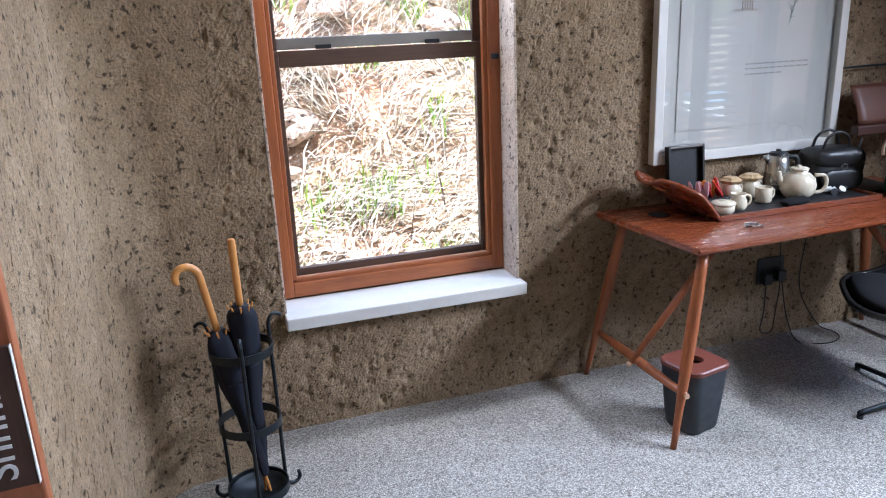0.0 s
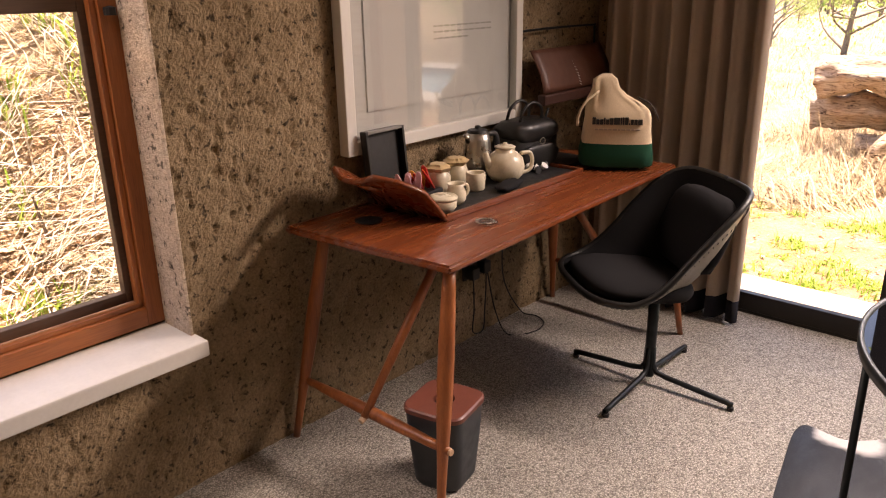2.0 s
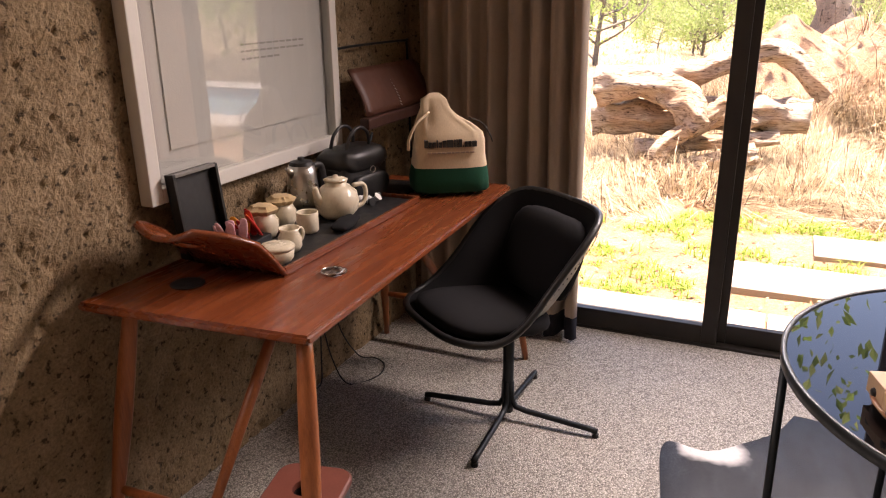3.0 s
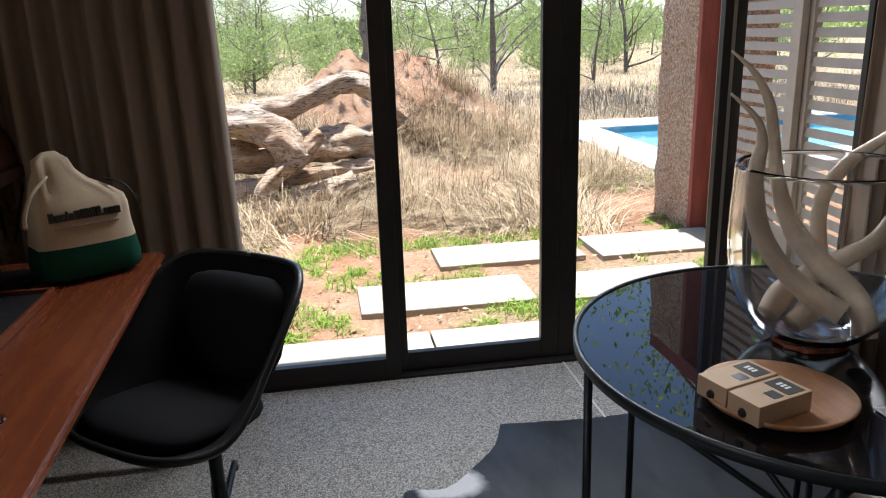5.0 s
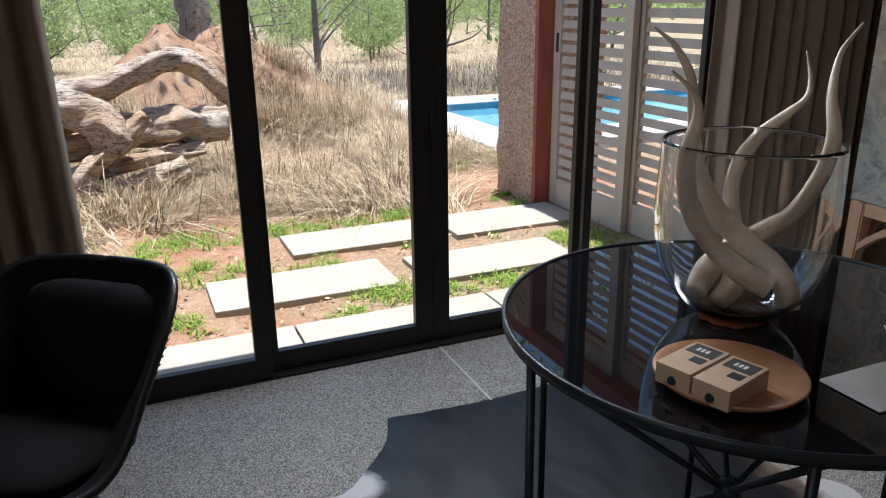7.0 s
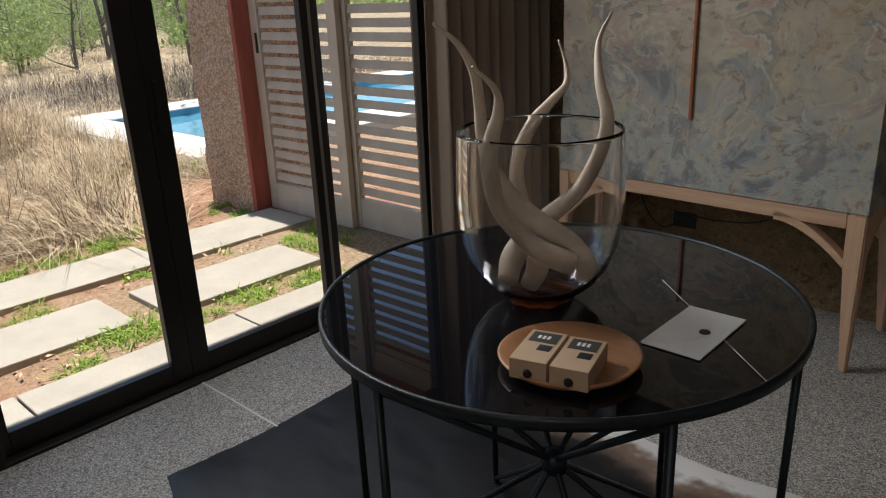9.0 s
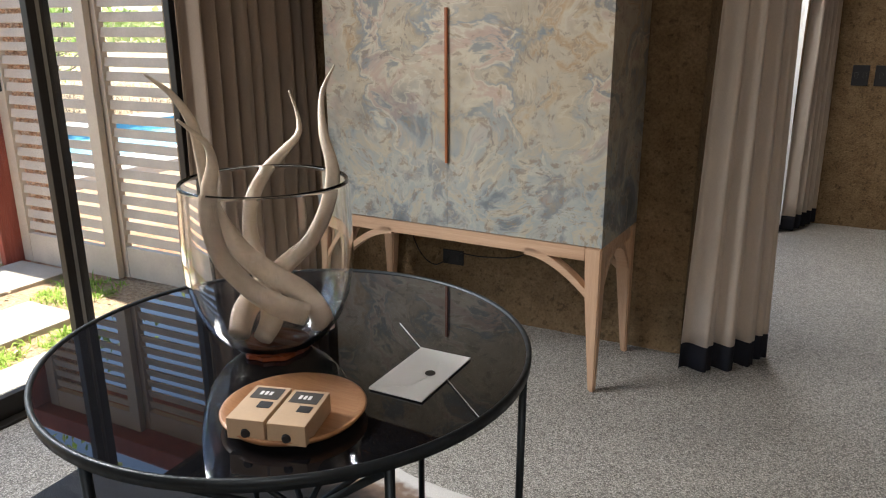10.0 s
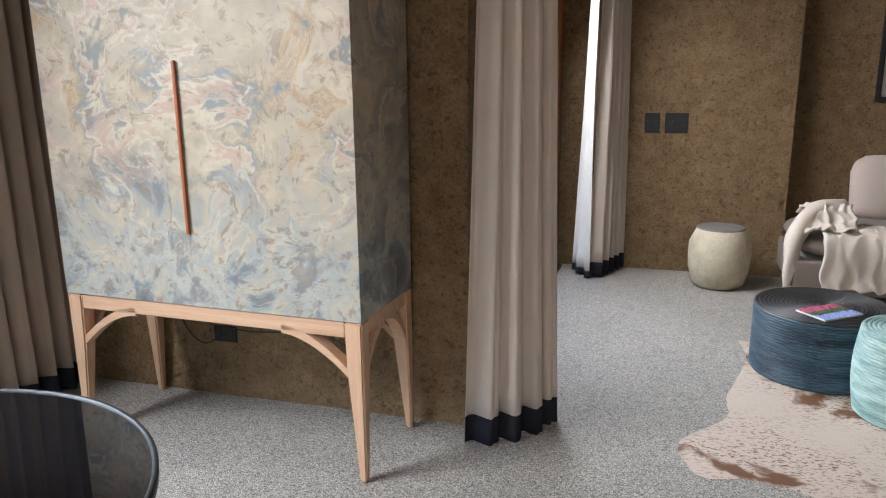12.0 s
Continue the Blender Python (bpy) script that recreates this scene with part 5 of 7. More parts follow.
def desk_chair():
    c = thing("desk_chair", "charcoal bucket chair with a cushion on a black four-star base", "chair", pose(2.98, 2.28, 0))
    face = radians(142)
    part("column", tube([(0, 0, 0.03, 0.020), (0, 0, 0.40, 0.020)], 16), IRON, c, smooth=True)
    part("swivel_plate", lathe([(0, 0.375), (0.07, 0.385), (0.09, 0.405), (0, 0.41)], 20), IRON, c)
    for k in range(4):
        a = radians(90 * k)
        ca, sa = math.cos(a), math.sin(a)
        pts = [(ca * r, sa * r, z, 0.0105) for r, z in ((0.012, 0.15), (0.014, 0.08), (0.03, 0.052), (0.07, 0.043), (0.30, 0.026), (0.325, 0.022))]
        arm = part("foot", tube(pts, 10), IRON, c, smooth=True)
        part("glide", lathe([(0, 0), (0.012, 0), (0.012, 0.013), (0, 0.015)], 12, ca * 0.318, sa * 0.318), BLACK, arm)

    def rim(th):
        away = abs((th + math.pi) % (2 * math.pi) - math.pi)
        q = min(1, max(0, (radians(128) - away) / radians(92)))
        h = 0.432 + 0.335 * q * q * (3 - 2 * q)
        r = 0.262 / (abs(math.cos(th)) ** 3.2 + abs(math.sin(th) * 1.0) ** 3.2) ** (1 / 3.2)
        r *= 1 + 0.13 * max(0, -math.cos(th))
        return r, h

    def spot(th, s, inset=0.0):
        r, h = rim(th)
        back = (1 + math.cos(th)) / 2
        f = s ** 0.62
        g = s ** 2.4
        rr = (r - inset) * (0.80 * f + 0.20 * g) + 0.035 * back * g
        a = face + math.pi + th
        return (rr * math.cos(a) - 0.012, rr * math.sin(a) + 0.035, 0.375 + inset + (h - 0.375 - inset * 0.5) * g)
    nt_, ns = 56, 14

    def sheet(inset):
        b = bmesh.new()
        mid = b.verts.new(spot(0, 0.0, inset))
        rows = [[b.verts.new(spot(2 * math.pi * k / nt_, i / ns, inset)) for k in range(nt_)] for i in range(1, ns + 1)]
        for k in range(nt_):
            b.faces.new((mid, rows[0][k], rows[0][(k + 1) % nt_]))
        for r0, r1 in zip(rows, rows[1:]):
            for k in range(nt_):
                b.faces.new((r0[k], r1[k], r1[(k + 1) % nt_], r0[(k + 1) % nt_]))
        return b
    part("shell", sheet(0.0), SHELL, c, "grey-green leather outer shell", True)
    part("lining", sheet(0.018), CHAIR_CLOTH, c, "charcoal wool lining", True)
    path = [(*spot(2 * math.pi * k / 72, 1.0, 0.008), 0.012) for k in range(73)]
    part("piping", tube(path, 10), LEATHER, c, "black stitched leather rim", True)
    st = bmesh.new()
    for k in range(120):
        p, q = spot(2 * math.pi * k / 120, 0.965, -0.006), spot(2 * math.pi * (k + 0.35) / 120, 0.945, -0.005)
        rod(p, q, 0.0016, None, 4, st)
    part("stitching", st, BLACK, c)
    fx, fy = math.cos(face), math.sin(face)
    m = Matrix.Translation((fx * 0.065 - 0.012, fy * 0.065 + 0.035, 0.43)) @ Matrix.Rotation(face, 4, "Z") @ Matrix.Rotation(radians(-7), 4, "Y")
    part("seat_cushion", puff(0.205, 0.205, 0.045, m, 0.62, 28, 14, 0.03), CHAIR_CLOTH, c, "charcoal seat cushion", True)
    m = Matrix.Translation((-fx * 0.172 - 0.012, -fy * 0.172 + 0.035, 0.60)) @ Matrix.Rotation(face, 4, "Z") @ Matrix.Rotation(radians(-22), 4, "Y") @ Matrix.Rotation(radians(90), 4, "Y")
    part("back_cushion", puff(0.150, 0.195, 0.055, m, 0.55, 28, 14, 0.05, 3), CHAIR_CLOTH, c, "charcoal back cushion", True)


desk_chair()


def artwork():
    a = thing("framed_picture", "large white box-framed botanical print behind glass", "picture")
    x0, x1, z0, z1, yf = 2.168, 3.125, 0.918, 2.16, 2.998
    for q in ((x0, x0 + 0.042, z0, z1), (x1 - 0.042, x1, z0, z1)):
        part("moulding", box(q[0], q[1], yf, NORTH_Y - 0.004, q[2], q[3], 0.004), FRAME_PAINT, a)
    for q in ((z0, z0 + 0.042), (z1 - 0.042, z1)):
        part("moulding", box(x0 + 0.0425, x1 - 0.0425, yf, NORTH_Y - 0.004, q[0], q[1], 0.004), FRAME_PAINT, a)
    part("mount", box(x0 + 0.0425, x1 - 0.0425, 3.030, 3.038, z0 + 0.0425, z1 - 0.0425), MOUNT, a, "white mount board")
    sheet = part("print", box(x0 + 0.12, x1 - 0.12, 3.0255, 3.0295, z0 + 0.13, z1 - 0.12, 0.001), MOUNT, a, "white print with faint sepia drawings")
    y = 3.0245
    art = bmesh.new()
    for i in range(5):
        rod((2.585 + i * 0.012, y, 1.53), (2.575 + i * 0.017, y, 1.75 + 0.02 * i), 0.0022, 0.001, 4, art)
    for i in range(16):
        rod((2.55 + i * 0.007, y, 1.525 + 0.004 * math.sin(i * 2.1)), (2.556 + i * 0.007, y, 1.532), 0.0012, None, 4, art)
    part("drawing", art, SEPIA, sheet, "sepia sketch of a tree trunk")
    art = bmesh.new()
    for i in range(14):
        t = i * 0.9
        rod((2.83 + 0.004 * i, y, 1.49 + 0.010 * i), (2.83 + 0.004 * i + 0.028 * math.cos(t), y, 1.495 + 0.010 * i + 0.02 * abs(math.sin(t))), 0.003, 0.001, 4, art)
    rod((2.83, y, 1.47), (2.89, y, 1.68), 0.0018, 0.001, 4, art)
    part("drawing", art, LEAF_INK, sheet, "grey-green sketch of a leafy sprig")
    for z, a0, a1 in ((1.305, 2.62, 2.93), (1.285, 2.62, 2.95), (1.262, 2.62, 2.80)):
        b = bmesh.new()
        u = a0
        while u < a1:
            w = 0.012 + 0.02 * abs(math.sin(u * 90))
            box(u, u + w, y - 0.0004, y + 0.0004, z, z + 0.006, 0, 2, b)
            u += w + 0.007
        part("caption", b, FAINT, sheet)
    p = part("glass", sheet_y(3.006, x0 + 0.0425, x1 - 0.0425, z0 + 0.0425, z1 - 0.0425), PICTURE_PANE, a)
    p.visible_shadow = False


artwork()


# ---- curtains ----
def curtain(label, a, c, z1, folds, depth, cloth, hem=0.115, pinch=1.0, seed=0, foot_shift=(0, 0), drop=0.012, bow=0.0):
    """A gathered curtain between plan points a and c; pinch: width at the top over the width at the foot."""
    ob = thing("curtain", label, "curtain")
    a, c = Vector(a), Vector(c)
    way = c - a
    side = Vector((-way.y, way.x)).normalized()
    n = folds * 14

    def pt(u, z):
        k = z / z1
        f = u * folds * 2 * math.pi
        wob = noise.noise(Vector((u * 9 + seed, z * 0.35, seed)))
        d = depth * (0.72 + 0.28 * (1 - k)) * (math.sin(f + 1.6 * wob) + 0.3 * math.sin(2.1 * f + seed + 2 * wob) + 0.22 * noise.noise(Vector((u * 23, z * 1.1, seed + 4))))
        w = 1 - (1 - pinch) * k
        uu = 0.5 + (u - 0.5) * w + 0.010 * wob
        p = a + way * uu + side * (d + bow * math.sin(math.pi * u) * (1 - 0.5 * k))
        sh = 1 - k
        return (p.x + foot_shift[0] * sh, p.y + foot_shift[1] * sh, z)

    def sheet(zs):
        b = bmesh.new()
        rows = [[b.verts.new(pt(k / n, z)) for k in range(n + 1)] for z in zs]
        for r0, r1 in zip(rows, rows[1:]):
            for k in range(n):
                b.faces.new((r0[k], r0[k + 1], r1[k + 1], r1[k]))
        return b
    body = part("cloth", sheet([hem + (z1 - hem) * i / 26 for i in range(27)]), cloth, ob, smooth=True)
    low = part("hem", sheet([drop + (hem - drop) * i / 3 for i in range(4)]), HEM, ob, "black hem band", True)
    for o in (body, low):
        md = o.modifiers.new("thick", "SOLIDIFY")
        md.thickness, md.offset = 0.003, 0
    part("heading_tape", tube([(*pt(k / n, z1 + 0.002)[:2], z1 + 0.012, 0.006) for k in range(0, n + 1, 2)], 6), HEM, ob)
    return ob


curtain("taupe linen curtain with a black hem, drawn back by the desk", (3.70, 2.215), (3.69, 2.97), 2.5, 8, 0.045, CURTAIN, pinch=0.92, seed=1)
curtain("taupe linen curtain drawn back beside the slate cabinet", (3.68, -1.10), (3.68, -0.22), 2.5, 9, 0.05, CURTAIN, pinch=0.94, seed=5)
curtain("oatmeal linen curtain with a black hem at the wall end", (1.722, -1.01), (1.42, -1.33), 2.5, 4, 0.030, CURTAIN_PALE, pinch=0.66, seed=9, drop=0.003, bow=-0.07, foot_shift=(0.0, 0.03))
curtain("white lined curtain with a black hem beyond the glass door", (1.50, -3.55), (1.32, -3.98), 2.5, 5, 0.04, CURTAIN_PALE, pinch=0.68, seed=14)
curtain("white curtain lining hanging by the glass door", (1.585, -3.62), (1.44, -3.40), 2.5, 2, 0.02, LINING, 0.06, 0.30, 18, (0.075, -0.135))


# ---- cabinet ----
def cabinet():
    c = thing("cabinet", "tall cabinet clad in marbled slate veneer on pale oak legs", "cabinet", pose(1.985, -0.60, 0, 0, 0, -2.0) @ pose(-1.985, 0.60, 0))
    x0, x1, y0, y1, z0, z1 = 1.985, 3.265, -1.075, -0.600, 0.605, 2.02
    part("body", box(x0, x1, y0, y1 - 0.022, z0, z1, 0.004), SLATE, c)
    xm = 2.656
    for a, e in ((x0 + 0.001, xm - 0.0003), (xm + 0.0003, x1 - 0.001)):
        part("door", box(a, e, y1 - 0.0215, y1, z0 + 0.002, z1 - 0.002, 0.0006), SLATE, c)
    part("handle", box(xm - 0.0065, xm + 0.0065, y1 + 0.0005, y1 + 0.012, 0.88, 1.49, 0.004), MAHOGANY_Z, c, "long slim reddish wood pull")
    zt = z0 - 0.001

    def leg(px, py, sx, sy):
        b = bmesh.new()
        prof = [(0.0, 0.027), (0.02, 0.029), (0.42, 0.062), (zt, 0.068)]
        rings = []
        for z, w in prof:
            inx, iny = px + sx * w, py + sy * w
            rings.append([b.verts.new(v) for v in ((px, py, z), (inx, py, z), (inx, iny, z), (px, iny, z))])
        for r0, r1 in zip(rings, rings[1:]):
            for k in range(4):
                b.faces.new((r0[k], r0[(k + 1) % 4], r1[(k + 1) % 4], r1[k]))
        b.faces.new(rings[0])
        b.faces.new(rings[-1])
        bmesh.ops.recalc_face_normals(b, faces=b.faces[:])
        bmesh.ops.bevel(b, geom=b.edges[:], offset=0.006, segments=2, affect="EDGES")
        part("leg", b, OAK_Z, c)

    for px, py, sx, sy in ((x0, y1, 1, -1), (x1, y1, -1, -1), (x0 + 0.0, y0, 1, 1), (x1, y0, -1, 1)):
        leg(px, py, sx, sy)
        for along in ("x", "y"):
            s = sx if along == "x" else sy
            o = px if along == "x" else py
            span = 0.27 if along == "x" else 0.16
            path = []
            for k in range(15):
                t = k / 14
                path.append((o + s * (0.050 + span * t), zt - 0.047 - 0.150 * (1 - t) ** 1.8))
            b = bmesh.new()
            q = py if along == "x" else px
            qs = sy if along == "x" else sx
            v0 = []
            for u, z in path:
                row = []
                for dz in (0.013, -0.019):
                    for dq in (0.006, 0.056):
                        row.append(b.verts.new((u, q + qs * dq, z + dz) if along == "x" else (q + qs * dq, u, z + dz)))
                v0.append(row)
            for r0, r1 in zip(v0, v0[1:]):
                for i, j in ((0, 1), (1, 3), (3, 2), (2, 0)):
                    b.faces.new((r0[i], r0[j], r1[j], r1[i]))
            b.faces.new((v0[0][0], v0[0][1], v0[0][3], v0[0][2]))
            b.faces.new((v0[-1][0], v0[-1][1], v0[-1][3], v0[-1][2]))
            bmesh.ops.recalc_face_normals(b, faces=b.faces[:])
            part("curved_brace", b, OAK, c)
    for yq in (y1 - 0.056, y0 + 0.006):
        part("apron", box(x0 + 0.0685, x1 - 0.0685, yq, yq + 0.050, zt - 0.058, zt, 0.004), OAK, c)
    for xq in (x0 + 0.006, x1 - 0.056):
        part("apron", box(xq, xq + 0.050, y0 + 0.0685, y1 - 0.0685, zt - 0.058, zt, 0.004), OAK, c)


cabinet()


# ---- round table and what stands on it ----
TX, TY, TZ, TR = 2.19, 0.975, 0.80, 0.485


def round_table():
    t = thing("round_table", "round black smoked glass table on thin black rods", "table", pose(TX, TY, 0))
    part("tabletop", lathe([(0, TZ - 0.010), (TR - 0.012, TZ - 0.010), (TR - 0.010, TZ - 0.001), (0, TZ)], 96), SMOKED, t, "smoked black mirror glass", False)
    part("rim", lathe([(TR - 0.0095, TZ - 0.018), (TR, TZ - 0.018), (TR + 0.001, TZ + 0.002), (TR - 0.003, TZ + 0.004), (TR - 0.0095, TZ + 0.001), (TR - 0.0095, TZ - 0.018)], 96), IRON, t, "black iron rim", True)
    hub_z = (TZ - 0.028 + 0.02) / 2
    for k in range(6):
        a = radians(60 * k + 26)
        ca, sa = math.cos(a), math.sin(a)
        leg = part("leg", rod((ca * (TR - 0.012), sa * (TR - 0.012), TZ - 0.019), (ca * (TR - 0.018), sa * (TR - 0.018), 0.0065), 0.0085, 0.0085, 12), IRON, t, smooth=True)
        part("glide", lathe([(0, 0.0062), (0.011, 0.0062), (0.011, 0.012), (0, 0.013)], 12, ca * (TR - 0.018), sa * (TR - 0.018)), BLACK, leg)
        part("spoke", rod((ca * (TR - 0.016), sa * (TR - 0.016), TZ - 0.028), (-ca * (TR - 0.022), -sa * (TR - 0.022), 0.02), 0.0075, 0.0075, 8), IRON, t, smooth=True)
    part("hub", lathe([(0, hub_z - 0.03), (0.028, hub_z - 0.026), (0.032, hub_z), (0.026, hub_z + 0.022), (0, hub_z + 0.026)], 20), IRON, t, smooth=True)


round_table()
BX, BY = 2.206, 1.007


def glass_bowl():
    g = thing("glass_bowl", "large clear glass bowl holding pale spiral horns", "bowl", pose(BX, BY, TZ + 0.0095))
    out = [(0.0, 0.0), (0.050, 0.0), (0.082, 0.010), (0.112, 0.034), (0.136, 0.068), (0.152, 0.110), (0.1605, 0.155), (0.163, 0.20), (0.162, 0.25), (0.159, 0.328), (0.1582, 0.3345)]
    inn = [(r - 0.007, z + (0.006 if i == 0 else 0)) for i, (r, z) in enumerate(out)][::-1]
    inn = [(max(0.0, r - 0.000), z + 0.004 if z < 0.05 else z) for r, z in inn]
    inn[-1] = (0.0, 0.012)
    inn[-2] = (0.05, 0.012)
    part("vessel", lathe(out + [(0.1575, 0.3365), (0.1558, 0.3375), (0.1541, 0.3365)] + inn, 96), GLASS, g, smooth=True)


glass_bowl()
edge = [(BX + r * math.cos(t), BY + r * math.sin(t)) for t, r in ((2 * math.pi * k / 40, 0.066 + 0.012 * noise.noise(Vector((math.cos(k * 0.157) * 2.2, math.sin(k * 0.157) * 2.2, 3))) + 0.003 * noise.noise(Vector((k * 1.7, 0, 1)))) for k in range(40))]
tagged(part("coaster", outline_slab(edge, TZ + 0.0012, TZ + 0.0088), MAHOGANY), "rough-edged slice of reddish wood under the glass bowl", "coaster")


def horn(label, pts, r):
    n = len(pts)
    path = spline([(*p, 0.002 + r * (0.55 * (1 - i / (n - 1)) + 0.45 * (1 - (i / (n - 1)) ** 2.4)) * (0.86 if i == 0 else 1.0)) for i, p in enumerate(pts)], 10)
    ob = part("horn", tube(path, 22, True, None, 0.06, 2, 0.09, 0.13), HORN, smooth=True)
    return tagged(ob, label, "horn", "horns in the glass bowl")


horn("pale bleached spiral horn with a long bent tip", [(2.124, 0.958, 0.840), (2.130, 0.958, 0.872), (2.162, 0.964, 0.910), (2.215, 0.985, 0.945), (2.268, 1.012, 0.995), (2.316, 1.022, 1.060), (2.326, 1.034, 1.125), (2.318, 1.050, 1.185), (2.314, 1.068, 1.250), (2.328, 1.095, 1.305), (2.366, 1.121, 1.344)], 0.0238)
horn("pale bleached spiral horn leaning on the rim", [(2.128, 1.004, 0.886), (2.166, 1.040, 0.911), (2.197, 1.081, 0.955), (2.221, 1.116, 1.017), (2.223, 1.136, 1.088), (2.208, 1.148, 1.150), (2.186, 1.156, 1.198), (2.174, 1.178, 1.240), (2.188, 1.220, 1.282)], 0.0218)
horn("slender pale horn curving to one side", [(2.196, 1.056, 0.842), (2.206, 1.015, 0.866), (2.238, 0.978, 0.900), (2.290, 0.948, 0.951), (2.318, 0.934, 1.005), (2.322, 0.926, 1.056), (2.320, 0.908, 1.093), (2.316, 0.872, 1.132), (2.304, 0.822, 1.169), (2.297, 0.783, 1.199), (2.312, 0.763, 1.238), (2.336, 0.756, 1.287)], 0.0205)
horn("thick pale horn rising in an even spiral", [(2.224, 1.090, 0.856), (2.240, 1.052, 0.891), (2.240, 0.996, 0.924), (2.222, 0.940, 0.959), (2.180, 0.908, 1.006), (2.140, 0.898, 1.084), (2.122, 0.904, 1.156), (2.150, 0.890, 1.225), (2.176, 0.853, 1.293), (2.174, 0.810, 1.347)], 0.0222)

PX, PY = 2.002, 1.207
b = lathe([(0, TZ + 0.002), (0.085, TZ + 0.002), (0.112, TZ + 0.008), (0.121, TZ + 0.019), (0.117, TZ + 0.021), (0.104, TZ + 0.014), (0, TZ + 0.011)], 56, PX, PY)
tagged(part("serving_plate", b, TRAY_WOOD, smooth=True), "shallow round turned wooden plate on the glass table", "plate")


def soap_box(x, y, rz):
    s = thing("card_box", "small kraft card box with a dark label and black pull", "box", pose(x, y, TZ + 0.0135, 0, 0, rz), "boxes on the plate")
    part("carton", box(-0.031, 0.031, -0.056, 0.056, 0, 0.035, 0.0015), CARD, s)
    part("label", box(-0.024, 0.024, 0.012, 0.048, 0.0352, 0.0357), INK, s, "dark printed label")
    for i in range(3):
        part("lettering", box(-0.012 + 0.008 * i, -0.007 + 0.008 * i, 0.024, 0.036, 0.0358, 0.0361), PAPER, s)
    part("label_window", box(0.0, 0.022, -0.016, 0.004, 0.0352, 0.0357), BLACK, s)
    part("cord_pull", lathe([(0, 0), (0.008, 0), (0.006, 0.004), (0, 0.005)], 12), BLACK, s).matrix_basis = pose(0.0, -0.0562, 0.012, 90, 0, 0)


soap_box(2.020, 1.268, 196)
soap_box(1.954, 1.252, 196)


def envelope():
    e = thing("envelope", "white paper envelope with a small dark wax seal", "envelope", pose(1.887, 0.977, TZ + 0.0012, 0, 0, -90))
    part("paper", box(-0.098, 0.098, -0.054, 0.054, 0, 0.003, 0.0008), PAPER, e)
    b = outline_slab([(-0.098, 0.054), (0.098, 0.054), (0.06, -0.008), (0.0, -0.024), (-0.06, -0.008)], 0.0031, 0.0040)
    part("flap", b, PAPER, e)
    part("seal", lathe([(0, 0.0041), (0.010, 0.0041), (0.0095, 0.006), (0, 0.0063)], 16, 0, -0.018), INK, e, "small dark seal")
    tagged(e, "")


envelope()
b = rod((2.048, 0.786, TZ + 0.0022), (1.72, 1.08, TZ + 0.0022), 0.0009, None, 5)
tagged(part("cord", b, PAPER), "thin white cord lying across the table under the envelope", "cord")


def hide_rug(name, label, pts, material, seed):
    c = Vector((sum(p[0] for p in pts) / len(pts), sum(p[1] for p in pts) / len(pts)))
    closed = spline([(*p, 0) for p in pts + pts[:1]], 8)[:-1]
    b = bmesh.new()
    rows = []
    for s, z in ((0.0, 0.006), (0.5, 0.006), (0.85, 0.006), (0.97, 0.0055), (1.0, 0.002)):
        if s == 0:
            rows.append([b.verts.new((c.x, c.y, z))])
            continue
        rows.append([b.verts.new((c.x + (p[0] - c.x) * s * (1 + (0.010 * noise.noise(Vector((i * 0.8, seed, s))) if s > 0.9 else 0)), c.y + (p[1] - c.y) * s, z)) for i, p in enumerate(closed)])
    n = len(closed)
    for k in range(n):
        b.faces.new((rows[0][0], rows[1][k], rows[1][(k + 1) % n]))
        for r0, r1 in zip(rows[1:], rows[2:]):
            b.faces.new((r0[k], r1[k], r1[(k + 1) % n], r0[(k + 1) % n]))
    bmesh.ops.recalc_face_normals(b, faces=b.faces[:])
    ob = part(name, b, material, smooth=True)
    return tagged(ob, label, "rug")


hide_rug("cowhide_rug", "black cowhide rug with white edges under the round table", [(3.39, 1.34), (3.26, 1.39), (3.16, 1.47), (3.04, 1.60), (3.03, 1.74), (2.7, 1.70), (2.2, 1.62), (1.75, 1.70), (1.60, 1.45), (1.66, 1.1), (1.60, 0.7), (1.55, 0.35), (1.8, 0.22), (2.1, 0.25), (2.34, 0.235), (2.46, 0.21), (2.6, 0.30), (2.95, 0.40), (3.25, 0.30), (3.37, 0.45), (3.37, 0.7), (3.36, 1.0)], HIDE_BLACK, 3)
hide_rug("cowhide_rug", "cream cowhide rug speckled and patched with brown", [(0.60, -2.50), (0.58, -2.22), (0.70, -1.74), (0.72, -1.50), (0.91, -1.22), (0.84, -0.98), (0.66, -1.0), (0.47, -0.94), (0.2, -0.75), (-0.3, -0.6), (-0.9, -0.7), (-1.3, -1.1), (-1.2, -1.7), (-1.35, -2.3), (-0.8, -2.7), (-0.1, -2.6)], HIDE_BROWN, 8)


# ---- lounge ----
b = lathe([(0, 0), (0.135, 0), (0.165, 0.03), (0.195, 0.12), (0.205, 0.21), (0.195, 0.30), (0.168, 0.385), (0.155, 0.40)], 40, 0.655, -3.62, None, 0.012, 2.0)
st = tagged(part("stone_stool", b, STONE_STOOL, smooth=True), "barrel-shaped chiselled pale stone stool", "stool")
part("top", lathe([(0, 0.412), (0.15, 0.410), (0.156, 0.400)], 40, 0.655, -3.62), STONE_TOP, st, "dark grey worn stone top")


